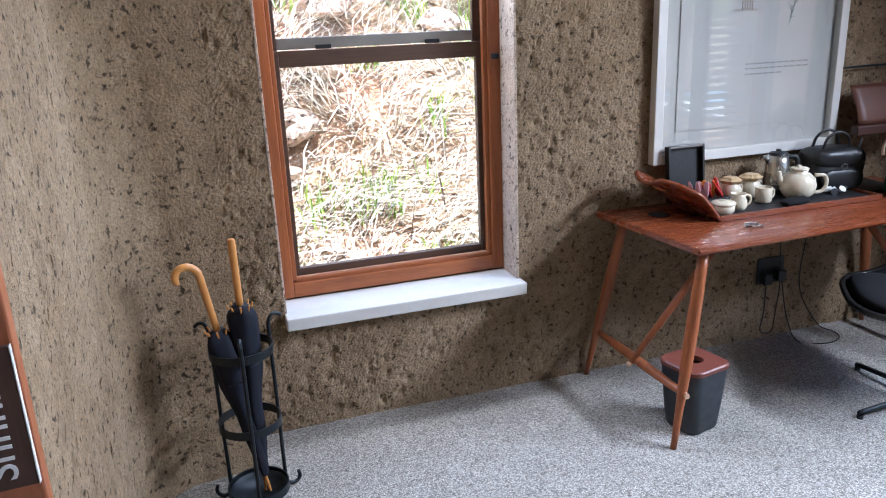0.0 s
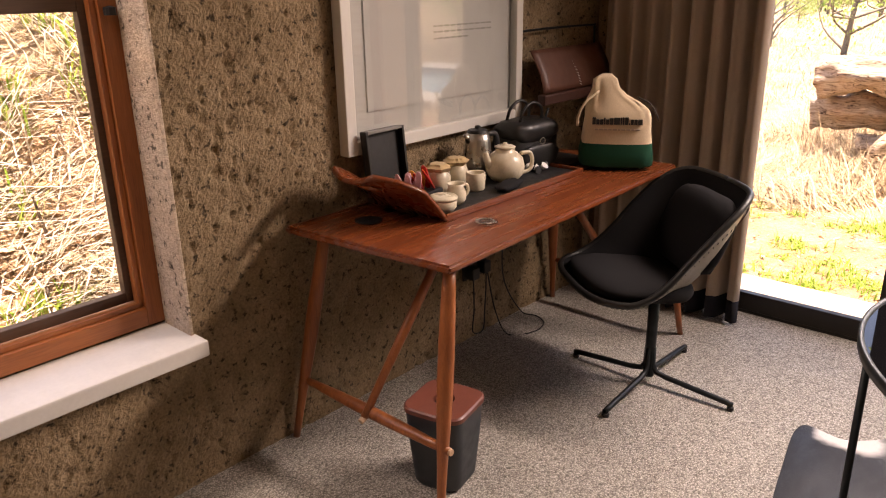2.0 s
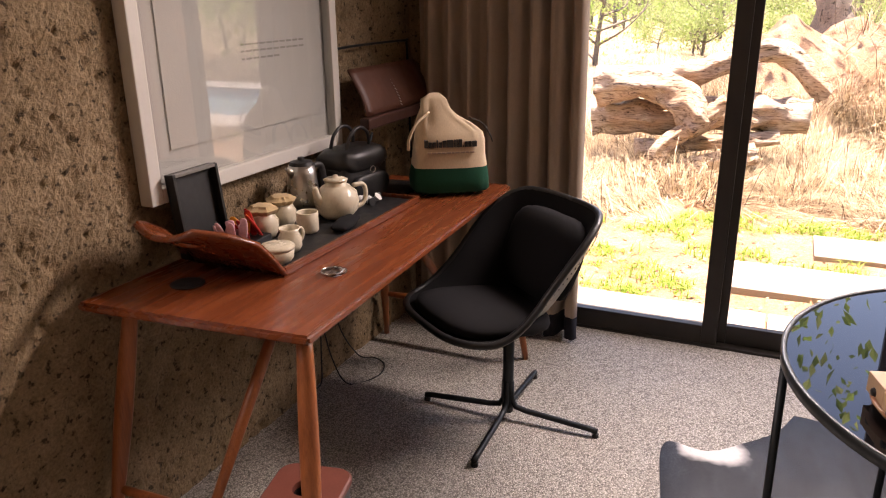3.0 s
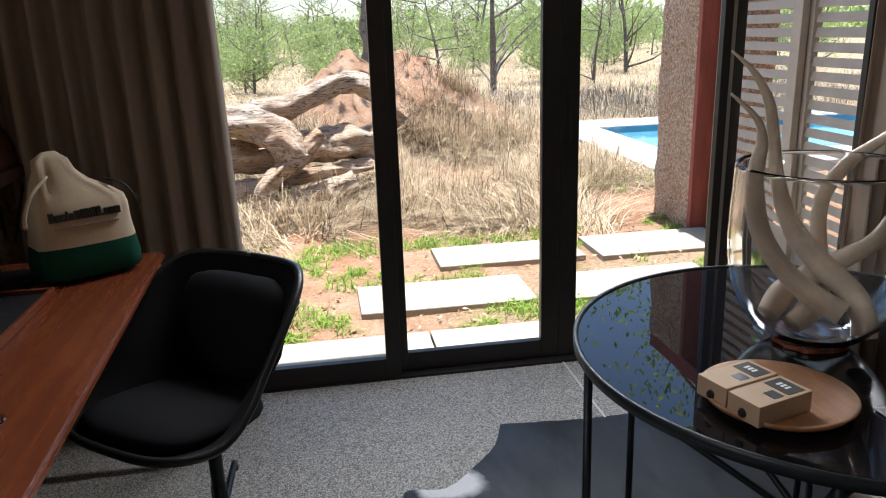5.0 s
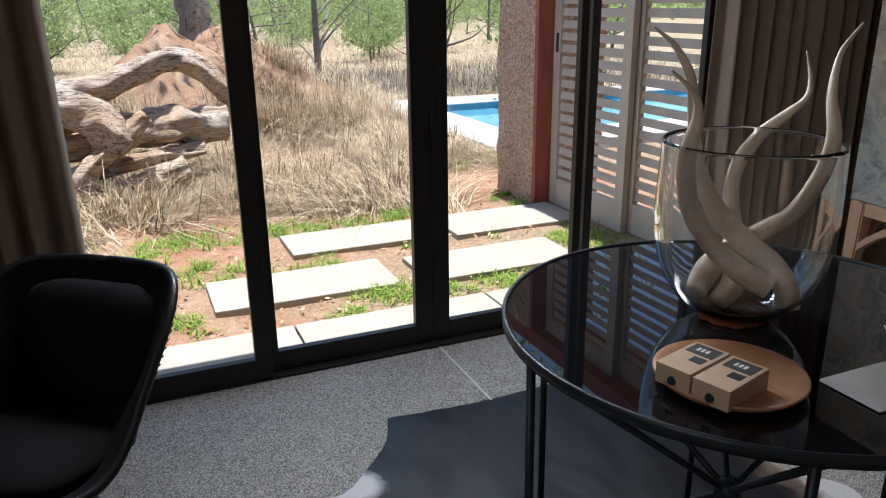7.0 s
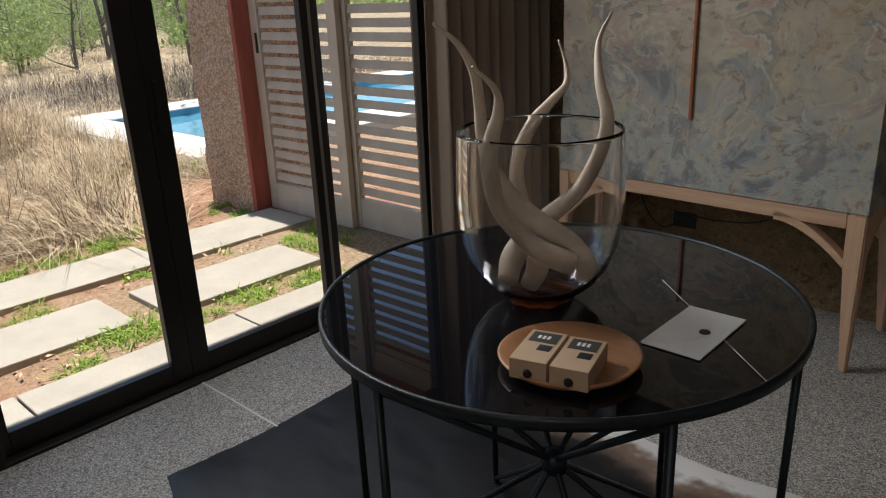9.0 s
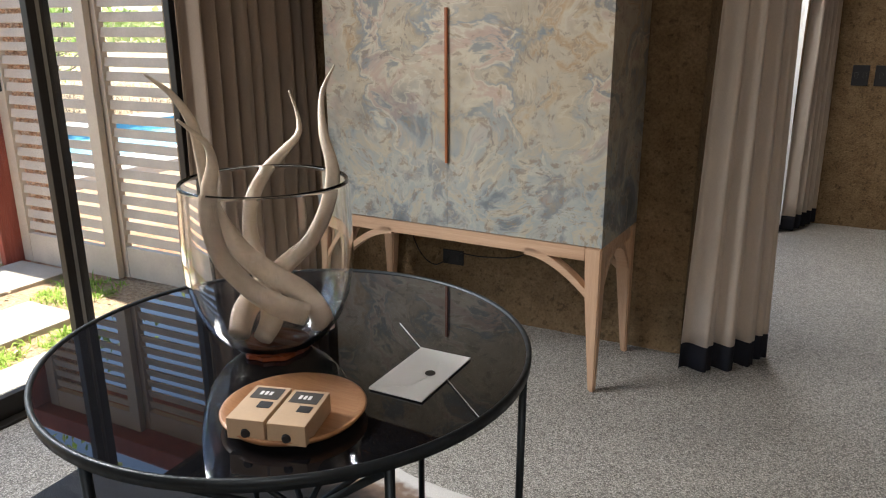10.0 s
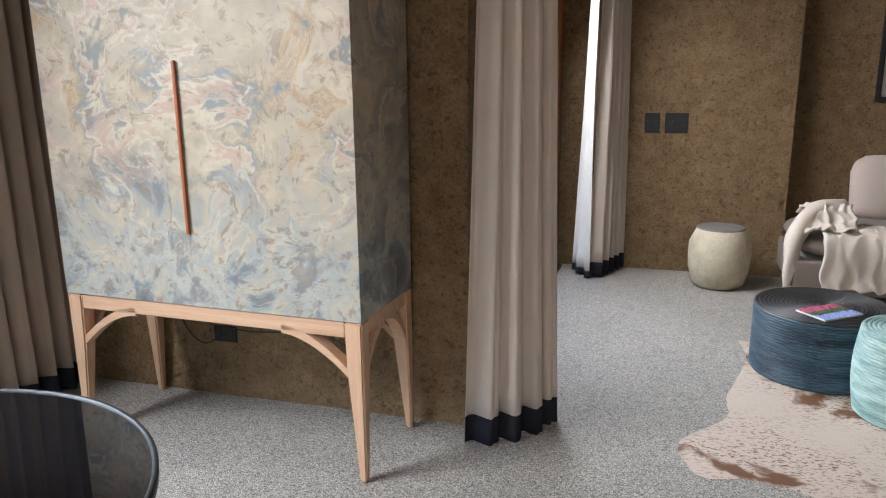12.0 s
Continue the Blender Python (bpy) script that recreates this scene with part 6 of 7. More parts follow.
def coil_drum(label, x, y, r, h, side, top, bulge=0.0):
    d = thing("drum_table", label, "table", pose(x, y, 0.006), "coiled drum tables")
    prof = [(0, 0.0), (r - 0.01, 0.0)]
    n = int(h / 0.0135)
    for i in range(n):
        z = 0.004 + (h - 0.012) * i / n
        s = (h - 0.012) / n
        bb = bulge * math.sin(math.pi * (i + 0.5) / n)
        prof += [(r - 0.005 + bb, z), (r + bb, z + s * 0.3), (r + bb, z + s * 0.7), (r - 0.005 + bb, z + s)]
    part("coiled_side", lathe(prof, 64), side, d, smooth=False)
    prof = [(r - 0.005, h - 0.008)]
    m = int(r / 0.02)
    for i in range(m):
        q = r - 0.003 - (r - 0.02) * i / m
        w = (r - 0.02) / m
        prof += [(q, h - 0.004), (q - w * 0.25, h), (q - w * 0.75, h), (q - w, h - 0.004)]
    prof.append((0, h - 0.003))
    part("coiled_top", lathe(prof, 64), top, d)


coil_drum("low round blue-black table coiled from rope", 0.26, -2.17, 0.315, 0.33, COIL_DARK, COIL_TOP)
coil_drum("pale mint coiled drum stool", -0.03, -1.72, 0.225, 0.38, COIL_MINT, COIL_MINT, 0.02)


def magazine():
    m = thing("magazine", "picture magazine with a pink, green and blue cover", "magazine", pose(0.265, -2.03, 0.3375, 0, 0, 38))
    part("pages", box(-0.115, 0.115, -0.085, 0.085, 0, 0.008, 0.001), PAPER, m)
    part("cover_field", box(-0.113, 0.113, -0.083, -0.03, 0.0082, 0.0088), plain("pink_print", (0.42, 0.09, 0.16), 0.3, 0, 0.5, 30, 90), m)
    part("cover_field", box(-0.113, 0.113, -0.0298, 0.02, 0.0082, 0.0088), plain("green_print", (0.06, 0.09, 0.05), 0.3, 0, 0.5, 30, 90), m)
    part("cover_field", box(-0.113, 0.113, 0.0202, 0.083, 0.0082, 0.0088), plain("blue_print", (0.25, 0.32, 0.62), 0.3, 0, 0.2, 30, 90), m)


magazine()


def sofa():
    s = thing("sofa", "grey-brown upholstered sofa with a blush back cushion", "sofa", pose(-0.68, -3.62, 0))
    part("base", box(-0.95, 0.93, -0.42, 0.42, 0.10, 0.30, 0.02), SOFA_CLOTH, s)
    part("seat_cushion", puff(0.92, 0.415, 0.085, Matrix.Translation((0, 0, 0.385)), 0.28, 36, 12, 0.01), SOFA_CLOTH, s, smooth=True)
    for x in (-0.88, 0.86):
        for y in (-0.35, 0.35):
            part("leg", lathe([(0, 0), (0.02, 0), (0.028, 0.0995), (0, 0.0998)], 12, x, y), BLACK, s)
    m = Matrix.Translation((0.26, -0.28, 0.665)) @ Matrix.Rotation(radians(14), 4, "X") @ Matrix.Rotation(radians(90), 4, "X")
    part("back_cushion", puff(0.27, 0.22, 0.085, m, 0.5, 28, 14, 0.04, 2), BLUSH, s, "blush back cushion", True)
    m = Matrix.Translation((-0.35, -0.28, 0.665)) @ Matrix.Rotation(radians(14), 4, "X") @ Matrix.Rotation(radians(90), 4, "X")
    part("back_cushion", puff(0.27, 0.22, 0.085, m, 0.5, 28, 14, 0.04, 5), BLUSH, s, "blush back cushion", True)


sofa()


def throw_blanket():
    t = thing("throw_blanket", "cream knitted throw heaped over the sofa end", "blanket", pose(0.0, -3.45, 0))

    def fold(name, u0, u1, prof, seed, amp):
        b = bmesh.new()
        n, rows = 26, []
        path = spline([(p[0], p[1], 0) for p in prof], 8)
        for i in range(n + 1):
            u = u0 + (u1 - u0) * i / n
            rows.append([b.verts.new((u + 0.03 * noise.noise(Vector((k * 0.13, i * 0.2, seed))), p[0] + amp * noise.noise(Vector((i * 0.25 + seed, k * 0.12, 1))), p[1] + amp * noise.noise(Vector((i * 0.3, k * 0.16, seed + 6))))) for k, p in enumerate(path)])
        for r0, r1 in zip(rows, rows[1:]):
            for k in range(len(path) - 1):
                b.faces.new((r0[k], r0[k + 1], r1[k + 1], r1[k]))
        o = part(name, b, THROW, t, smooth=True)
        md = o.modifiers.new("thick", "SOLIDIFY")
        md.thickness, md.offset = 0.012, 1
        return o
    fold("drape", -0.26, 0.10, [(0.02, 0.50), (0.16, 0.495), (0.24, 0.48), (0.282, 0.43), (0.285, 0.25), (0.29, 0.14)], 2, 0.018)
    fold("heap", -0.08, 0.20, [(-0.16, 0.53), (-0.08, 0.60), (0.03, 0.62), (0.12, 0.57), (0.17, 0.52), (0.24, 0.505)], 7, 0.035)
    m = Matrix.Translation((0.16, 0.10, 0.53)) @ Matrix.Rotation(radians(20), 4, "Z")
    part("roll", tube(spline([(-0.05, -0.05, 0.60, 0.05), (0.12, 0.05, 0.58, 0.055), (0.22, 0.16, 0.50, 0.05), (0.262, 0.20, 0.36, 0.045), (0.275, 0.23, 0.22, 0.035), (0.285, 0.24, 0.13, 0.02)], 8), 14, True, None, 0.5), THROW, t, smooth=True)
    fr = bmesh.new()
    for i in range(22):
        a = i * 0.9
        rod((0.275 + 0.018 * math.cos(a), 0.235 + 0.018 * math.sin(a), 0.14), (0.28 + 0.03 * math.cos(a), 0.24 + 0.03 * math.sin(a), 0.06 + 0.01 * math.sin(a * 3)), 0.003, 0.002, 5, fr)
    part("fringe", fr, THROW, t)


throw_blanket()


# ---- umbrella stand by the entrance ----
def umbrella_stand():
    ux, uy = 0.415, 2.602
    s = thing("umbrella_stand", "black wrought iron umbrella stand with three hoops", "umbrella stand", pose(ux, uy, 0))
    r = 0.100
    for z in (0.062, 0.311, 0.568):
        b = lathe([(r - 0.003, z - 0.014), (r + 0.001, z - 0.014), (r + 0.001, z + 0.014), (r - 0.003, z + 0.014), (r - 0.003, z - 0.014)], 48)
        part("hoop", b, IRON, s, smooth=False)
    part("drip_tray", lathe([(0, 0.042), (0.090, 0.042), (0.0965, 0.062), (0.091, 0.064), (0.087, 0.047), (0, 0.047)], 40), IRON, s, smooth=True)
    for k, a in enumerate((28, 148, 268)):
        ca, sa = math.cos(radians(a)), math.sin(radians(a))
        q = r + 0.007
        flat = k == 2
        foot = [(q + 0.052, 0.045), (q + 0.056, 0.022), (q + 0.04, 0.008), (q + 0.018, 0.014), (q, 0.045), (q, 0.3), (q, 0.58), (q + 0.002, 0.625), (q + 0.016, 0.648), (q + 0.036, 0.646), (q + 0.050, 0.634)]
        pts = spline([(ca * u, sa * u, z, 0.0065) for u, z in foot], 5)
        part("upright", tube(pts, 8), IRON, s, smooth=True)
    return ux, uy


UX, UY = umbrella_stand()
FOLD = cloth_mat("black_umbrella_cloth", (0.012, 0.013, 0.02), 500, 0.7)


def umbrella(label, low, top, crook, seed):
    """A furled umbrella from its tip to its handle."""
    u = thing("umbrella", label, "umbrella", group="umbrellas in the stand")
    a, c = Vector(low), Vector(top)
    w = (c - a)
    ln = w.length
    prof = [(0.0, 0.004), (0.09, 0.005), (0.10, 0.012), (0.35, 0.026), (0.60, 0.039), (0.72, 0.043), (0.765, 0.026)]
    path = []
    for t, r in prof:
        p = a + w * t
        path.append((p.x, p.y, p.z, r))
    part("canopy", tube(spline(path[1:], 6), 16, True, None, 0.5, 8, 0.16, 0.05), FOLD, u, "furled black canopy", True)
    part("ferrule", rod(a, a + w * 0.11, 0.004, 0.0055, 10), CANE, u, "wooden tip")
    part("tie_band", tube([(*(a + w * 0.50 + Vector((0.035 * math.cos(k), 0.035 * math.sin(k), 0.006 * k))), 0.004) for k in np.linspace(0, 6.2, 20)], 6), FOLD, u)
    for k in range(8):
        an = k * 0.785
        o = Vector((math.cos(an), math.sin(an), 0)) * 0.030
        p = a + w * 0.74 + o
        part("rib_tip", rod(p, p + w.normalized() * 0.026 + o * 0.3, 0.0026, 0.003, 6), CANE, u, "pale rib tip")
    side = Vector(crook)
    pts = [(*(a + w * 0.76), 0.0110), (*(a + w * 0.9), 0.0115), (*c, 0.0122)]
    if side.length > 0:
        d = w.normalized()
        R = 0.036
        for k in range(1, 9):
            an = math.pi * 1.12 * k / 8
            p = c + side.normalized() * (R - R * math.cos(an)) + d * (R * math.sin(an))
            pts.append((*p, 0.0122 - 0.0002 * k))
        pts[-1] = (*pts[-1][:3], 0.0075)
    else:
        pts.append((*(c + w.normalized() * 0.012), 0.006))
    part("handle", tube(spline(pts, 4), 14), CANE, u, "honey-coloured wooden handle", True)


umbrella("furled black umbrella with a honey cane crook handle", (UX + 0.035, UY - 0.02, 0.05), (UX - 0.095, UY + 0.012, 0.825), (-0.9, -0.3, 0), 1)
umbrella("furled black umbrella with a straight honey wood handle", (UX + 0.02, UY - 0.01, 0.05), (UX + 0.012, UY + 0.02, 0.915), (0, 0, 0), 2)


# ---- sign on the door ----
def door_sign():
    s = thing("door_sign", "dark wooden hanging sign lettered Shhhhh on the door", "sign", pose(0.024, 1.478, 0, 0, 0, 184))
    part("board", box(-0.052, 0.052, 0.004, 0.014, 0.885, 1.115, 0.002), timber("dark_sign_board", (0.035, 0.016, 0.010), (0.08, 0.036, 0.022), "z", 0.5), s)
    part("edge_band", box(-0.0545, -0.0523, 0.003, 0.015, 0.885, 1.115, 0.0008), PAPER, s, "pale worn edge")
    cu = bpy.data.curves.new("lettering", "FONT")
    cu.body, cu.size, cu.extrude, cu.align_x, cu.align_y = "Shhhhh", 0.068, 0.0006, "CENTER", "CENTER"
    cu.materials.append(PAPER)
    o = new("lettering", cu)
    o.parent = s
    o.matrix_basis = pose(-0.008, 0.0148, 1.0, 90, 0, 180) @ pose(0, 0, 0, 0, 0, 90)
    tagged(o, "white hand lettering")
    part("hanging_cord", tube(spline([(-0.03, 0.009, 1.115, 0.0015), (0.0, 0.02, 1.145, 0.0015), (0.03, 0.009, 1.115, 0.0015)], 5), 6), PAPER, s)


door_sign()


# ---- tea tray on the desk ----
DZ = 0.751


def tea_tray():
    t = thing("tea_tray", "long black-lined wooden tray with a curved carved end", "tray", pose(0, 0, DZ))
    x0, x1, y0, y1 = 2.245, 3.03, 2.655, 2.955
    part("base", box(x0, x1, y0, y1, 0.0, 0.010, 0.003), BLACK, t, "black tray bed")
    for a in ((x0, x1, y0 - 0.012, y0 - 0.0005), (x0, x1, y1 + 0.0005, y1 + 0.012)):
        part("side", box(a[0], a[1], a[2], a[3], 0.0, 0.022, 0.003), MAHOGANY, t, "reddish wooden edge")
    part("side", box(x1 + 0.0005, x1 + 0.012, y0 - 0.012, y1 + 0.012, 0.0, 0.022, 0.003), MAHOGANY, t)
    n, m = 18, 14
    b = bmesh.new()
    rows = []
    for i in range(n + 1):
        q = i / n
        x = x0 - 0.001 - 0.225 * q ** 0.9
        z = 0.004 + 0.150 * q ** 0.8 - 0.03 * max(0, q - 0.7)
        half = (y1 - y0 + 0.024) / 2 * (1 - 0.45 * q ** 2.2)
        row = []
        for j in range(m + 1):
            v = -1 + 2 * j / m
            row.append(b.verts.new((x + 0.02 * (v * v) * q, (y0 + y1) / 2 + 0.035 * q + half * v, z + 0.05 * v * v * (1 - 0.5 * q) * min(1, q * 3))))
        rows.append(row)
    for i in range(n):
        for j in range(m):
            if 12 <= i <= 15 and 4 <= j <= 9:
                continue
            b.faces.new((rows[i][j], rows[i][j + 1], rows[i + 1][j + 1], rows[i + 1][j]))
    bmesh.ops.recalc_face_normals(b, faces=b.faces[:])
    o = part("carved_end", b, MAHOGANY, t, "carved reddish wooden end with a hand hole", True)
    md = o.modifiers.new("thick", "SOLIDIFY")
    md.thickness, md.offset = 0.014, 0


tea_tray()
TB = DZ + 0.0112


def pot(name, label, category, prof, x, y, material=None, smooth=True, sides=32):
    ob = thing(name, label, category, pose(x, y, TB))
    part("body", lathe(prof, sides), material or CERAMIC, ob, smooth=smooth)
    return ob


p = pot("lidded_bowl", "small cream ceramic bowl with a flat lid", "bowl", [(0, 0), (0.034, 0), (0.043, 0.012), (0.046, 0.034), (0.044, 0.036), (0, 0.036)], 2.305, 2.712)
part("lid", lathe([(0, 0.037), (0.047, 0.037), (0.048, 0.044), (0.043, 0.048), (0, 0.049)], 32), CERAMIC, p, smooth=True)


def handle_ring(parent, x, y, z, w, h, r, ang):
    ca, sa = math.cos(radians(ang)), math.sin(radians(ang))
    pts = spline([(x, y, z + h, r), (x + ca * w * 0.8, y + sa * w * 0.8, z + h * 0.95, r), (x + ca * w, y + sa * w, z + h * 0.5, r), (x + ca * w * 0.7, y + sa * w * 0.7, z + h * 0.1, r), (x, y, z, r)], 5)
    part("handle", tube(pts, 8), CERAMIC, parent, smooth=True)


p = pot("milk_jug", "small cream ceramic jug with two handles", "jug", [(0, 0), (0.026, 0), (0.034, 0.015), (0.033, 0.04), (0.025, 0.055), (0.031, 0.068), (0.028, 0.066), (0.022, 0.054), (0.029, 0.04), (0.029, 0.015), (0, 0.006)], 2.395, 2.735)
handle_ring(p, 0.028, 0.0, 0.016, 0.026, 0.04, 0.005, -20)
p = pot("mug", "cream ceramic mug on the tray", "mug", [(0, 0), (0.028, 0), (0.033, 0.006), (0.034, 0.062), (0.032, 0.064), (0.030, 0.060), (0.029, 0.01), (0, 0.006)], 2.565, 2.79)
handle_ring(p, 0.032, 0.0, 0.014, 0.024, 0.036, 0.005, 10)
for x, y in ((2.475, 2.885), (2.588, 2.900)):
    p = pot("storage_jar", "pale ceramic jar tied with a straw-coloured cloth cap", "jar", [(0, 0), (0.034, 0), (0.044, 0.02), (0.045, 0.05), (0.034, 0.068), (0.030, 0.074), (0, 0.074)], x, y)
    b = bmesh.new()
    lathe([(0.031, 0.070), (0.040, 0.076), (0.046, 0.086), (0.034, 0.092), (0.028, 0.098), (0, 0.100)], 26, 0, 0, b, 0.008, x * 9)
    part("cloth_cap", b, cloth_mat("straw_cloth", (0.50, 0.36, 0.19), 250) if "straw_cloth" not in bpy.data.materials else bpy.data.materials["straw_cloth"], p, "frayed straw-coloured cap")
    handle_ring(p, 0.040, 0.0, 0.02, 0.022, 0.04, 0.004, 10)


def teapot():
    p = pot("teapot", "round cream ceramic teapot with ribbed side", "teapot", [(0, 0), (0.045, 0), (0.066, 0.022), (0.073, 0.052), (0.066, 0.084), (0.044, 0.104), (0.034, 0.108), (0.036, 0.116), (0.030, 0.118), (0, 0.112)], 2.742, 2.795)
    part("lid", lathe([(0, 0.119), (0.036, 0.119), (0.040, 0.124), (0.030, 0.129), (0.010, 0.131), (0.008, 0.138), (0, 0.141)], 28), CERAMIC, p, smooth=True)
    part("spout", tube(spline([(-0.055, 0.02, 0.055, 0.018), (-0.072, 0.026, 0.082, 0.013), (-0.078, 0.028, 0.112, 0.009)], 5), 12), CERAMIC, p, smooth=True)
    handle_ring(p, 0.055, -0.03, 0.02, 0.05, 0.075, 0.008, -25)


teapot()


def kettle():
    k = thing("kettle", "brushed steel electric kettle with a black handle", "kettle", pose(2.745, 2.925, TB))
    part("base", lathe([(0, 0), (0.062, 0), (0.064, 0.012), (0.056, 0.018), (0, 0.018)], 32), BLACK, k)
    part("body", lathe([(0, 0.019), (0.055, 0.019), (0.056, 0.04), (0.047, 0.13), (0.042, 0.160), (0, 0.160)], 36), STEEL, k, "brushed steel body", True)
    part("lid", lathe([(0, 0.161), (0.040, 0.161), (0.036, 0.172), (0.012, 0.177), (0.010, 0.186), (0, 0.188)], 28), BLACK, k)
    part("handle", tube(spline([(0.040, -0.012, 0.150, 0.010), (0.078, -0.022, 0.145, 0.011), (0.086, -0.026, 0.09, 0.011), (0.078, -0.024, 0.04, 0.009), (0.055, -0.015, 0.032, 0.008)], 5), 10), BLACK, k, smooth=True)
    part("spout", tube([(-0.036, 0.010, 0.135, 0.016), (-0.060, 0.016, 0.158, 0.006)], 10), STEEL, k, smooth=True)


kettle()


def sachets():
    r2 = np.random.RandomState(6)
    tray = thing("sachet_box", "black box of tea and sugar sachets on the tray", "box", pose(2.345, 2.872, TB, 0, 0, 4))
    part("tub", box(-0.085, 0.085, -0.052, 0.055, 0, 0.03, 0.003), BLACK, tray)
    for i in range(16):
        mt = (PINK_PAPER, PINK_PAPER, RED_PLASTIC, YELLOW_PLASTIC, RED_PLASTIC)[int(i * 5 / 16)]
        s = thing("sachet", "foil sugar or coffee sachet standing in the box", "sachet", pose(2.277 + 0.0088 * i, 2.85 + r2.uniform(-0.02, 0.03), TB + 0.0305, r2.uniform(-30, 30), r2.uniform(-38, -8), r2.uniform(-30, 30)), "sachets on the tray")
        h = r2.uniform(0.06, 0.10)
        part("wrapper", puff(0.0035, 0.012, h / 2, Matrix.Translation((0, 0, h / 2)), 0.5, 12, 8), mt, s, smooth=True)


sachets()


def cocoa_pods():
    r2 = np.random.RandomState(8)
    for i in range(7):
        x, y = 2.90 + 0.022 * (i % 4), 2.765 + 0.03 * (i // 4)
        b = lathe([(0, 0), (0.010, 0), (0.014, 0.014), (0.016, 0.015), (0, 0.016)], 12)
        o = part("milk_pod", b, PAPER if i % 3 else BLACK, smooth=False)
        o.matrix_basis = pose(x, y, TB + 0.012, r2.uniform(30, 90), 0, r2.uniform(0, 360))
        tagged(o, "small sealed white milk pod on the tray", "milk pod", "milk pods")


cocoa_pods()
b = puff(0.075, 0.032, 0.012, pose(2.655, 2.71, TB + 0.012, 0, 0, 12), 0.6, 24, 10, 0.25, 2)
tagged(part("napkin", b, CHAIR_CLOTH, smooth=True), "folded dark napkin on the tray", "napkin")


def ring_disc():
    d = thing("glass_disc", "small clear glass disc with a metal ring on the desk", "disc", pose(2.315, 2.54, DZ))
    part("disc", lathe([(0, 0), (0.032, 0), (0.034, 0.003), (0.032, 0.006), (0, 0.006)], 32), GLASS, d, smooth=False)
    part("ring", tube([(0.028 * math.cos(a) - 0.012, 0.028 * math.sin(a), 0.0085, 0.0022) for a in np.linspace(0, 6.2832, 33)], 8), STEEL, d, smooth=True)


ring_disc()


def display_case():
    c = thing("black_folder_stand", "black upright display case leaning on the picture", "case", pose(2.305, 2.962, TB, -6, 0, 0))
    part("back_panel", box(-0.085, 0.085, 0.0, 0.012, 0.0, 0.235, 0.002), BLACK, c)
    for x in (-0.088, 0.0785):
        part("side_panel", box(x, x + 0.0095, -0.022, -0.0005, 0.0, 0.235, 0.001), LEATHER, c)
    part("top_panel", box(-0.078, 0.078, -0.022, -0.0005, 0.2255, 0.235, 0.001), plain("grey_edge", (0.16, 0.15, 0.14), 0.4), c, "grey worn edge")


display_case()


def gear_bag():
    g = thing("gear_bag", "black leather gear bag with looped handles on the desk", "bag", pose(2.995, 2.885, DZ, 0, 0, -8))
    part("body", puff(0.135, 0.075, 0.085, Matrix.Translation((0, 0, 0.085)), 0.45, 32, 16, 0.06, 4), LEATHER, g, smooth=True)
    part("flap", puff(0.128, 0.083, 0.045, Matrix.Translation((0, -0.004, 0.150)), 0.45, 32, 12, 0.08, 7), LEATHER, g, "black leather flap", True)
    part("pocket", puff(0.10, 0.018, 0.045, Matrix.Translation((0, -0.080, 0.06)), 0.45, 24, 10, 0.05, 2), LEATHER, g, smooth=True)
    for y in (-0.035, 0.035):
        part("carry_handle", tube(spline([(-0.075, y, 0.17, 0.006), (-0.06, y - 0.01, 0.235, 0.006), (-0.01, y - 0.012, 0.262, 0.006), (0.04, y - 0.01, 0.235, 0.006), (0.055, y, 0.17, 0.006)], 6), 8), LEATHER, g, smooth=True)
    part("buckle", tube([(0.014 * math.cos(a), -0.093, 0.118 + 0.012 * math.sin(a), 0.002) for a in np.linspace(0, 6.2832, 17)], 6), STEEL, g)


gear_bag()
b = box(3.05, 3.27, 2.74, 2.97, DZ, DZ + 0.012, 0.003)
tagged(part("folder", b, LEATHER), "black leather desk folder lying flat", "folder")


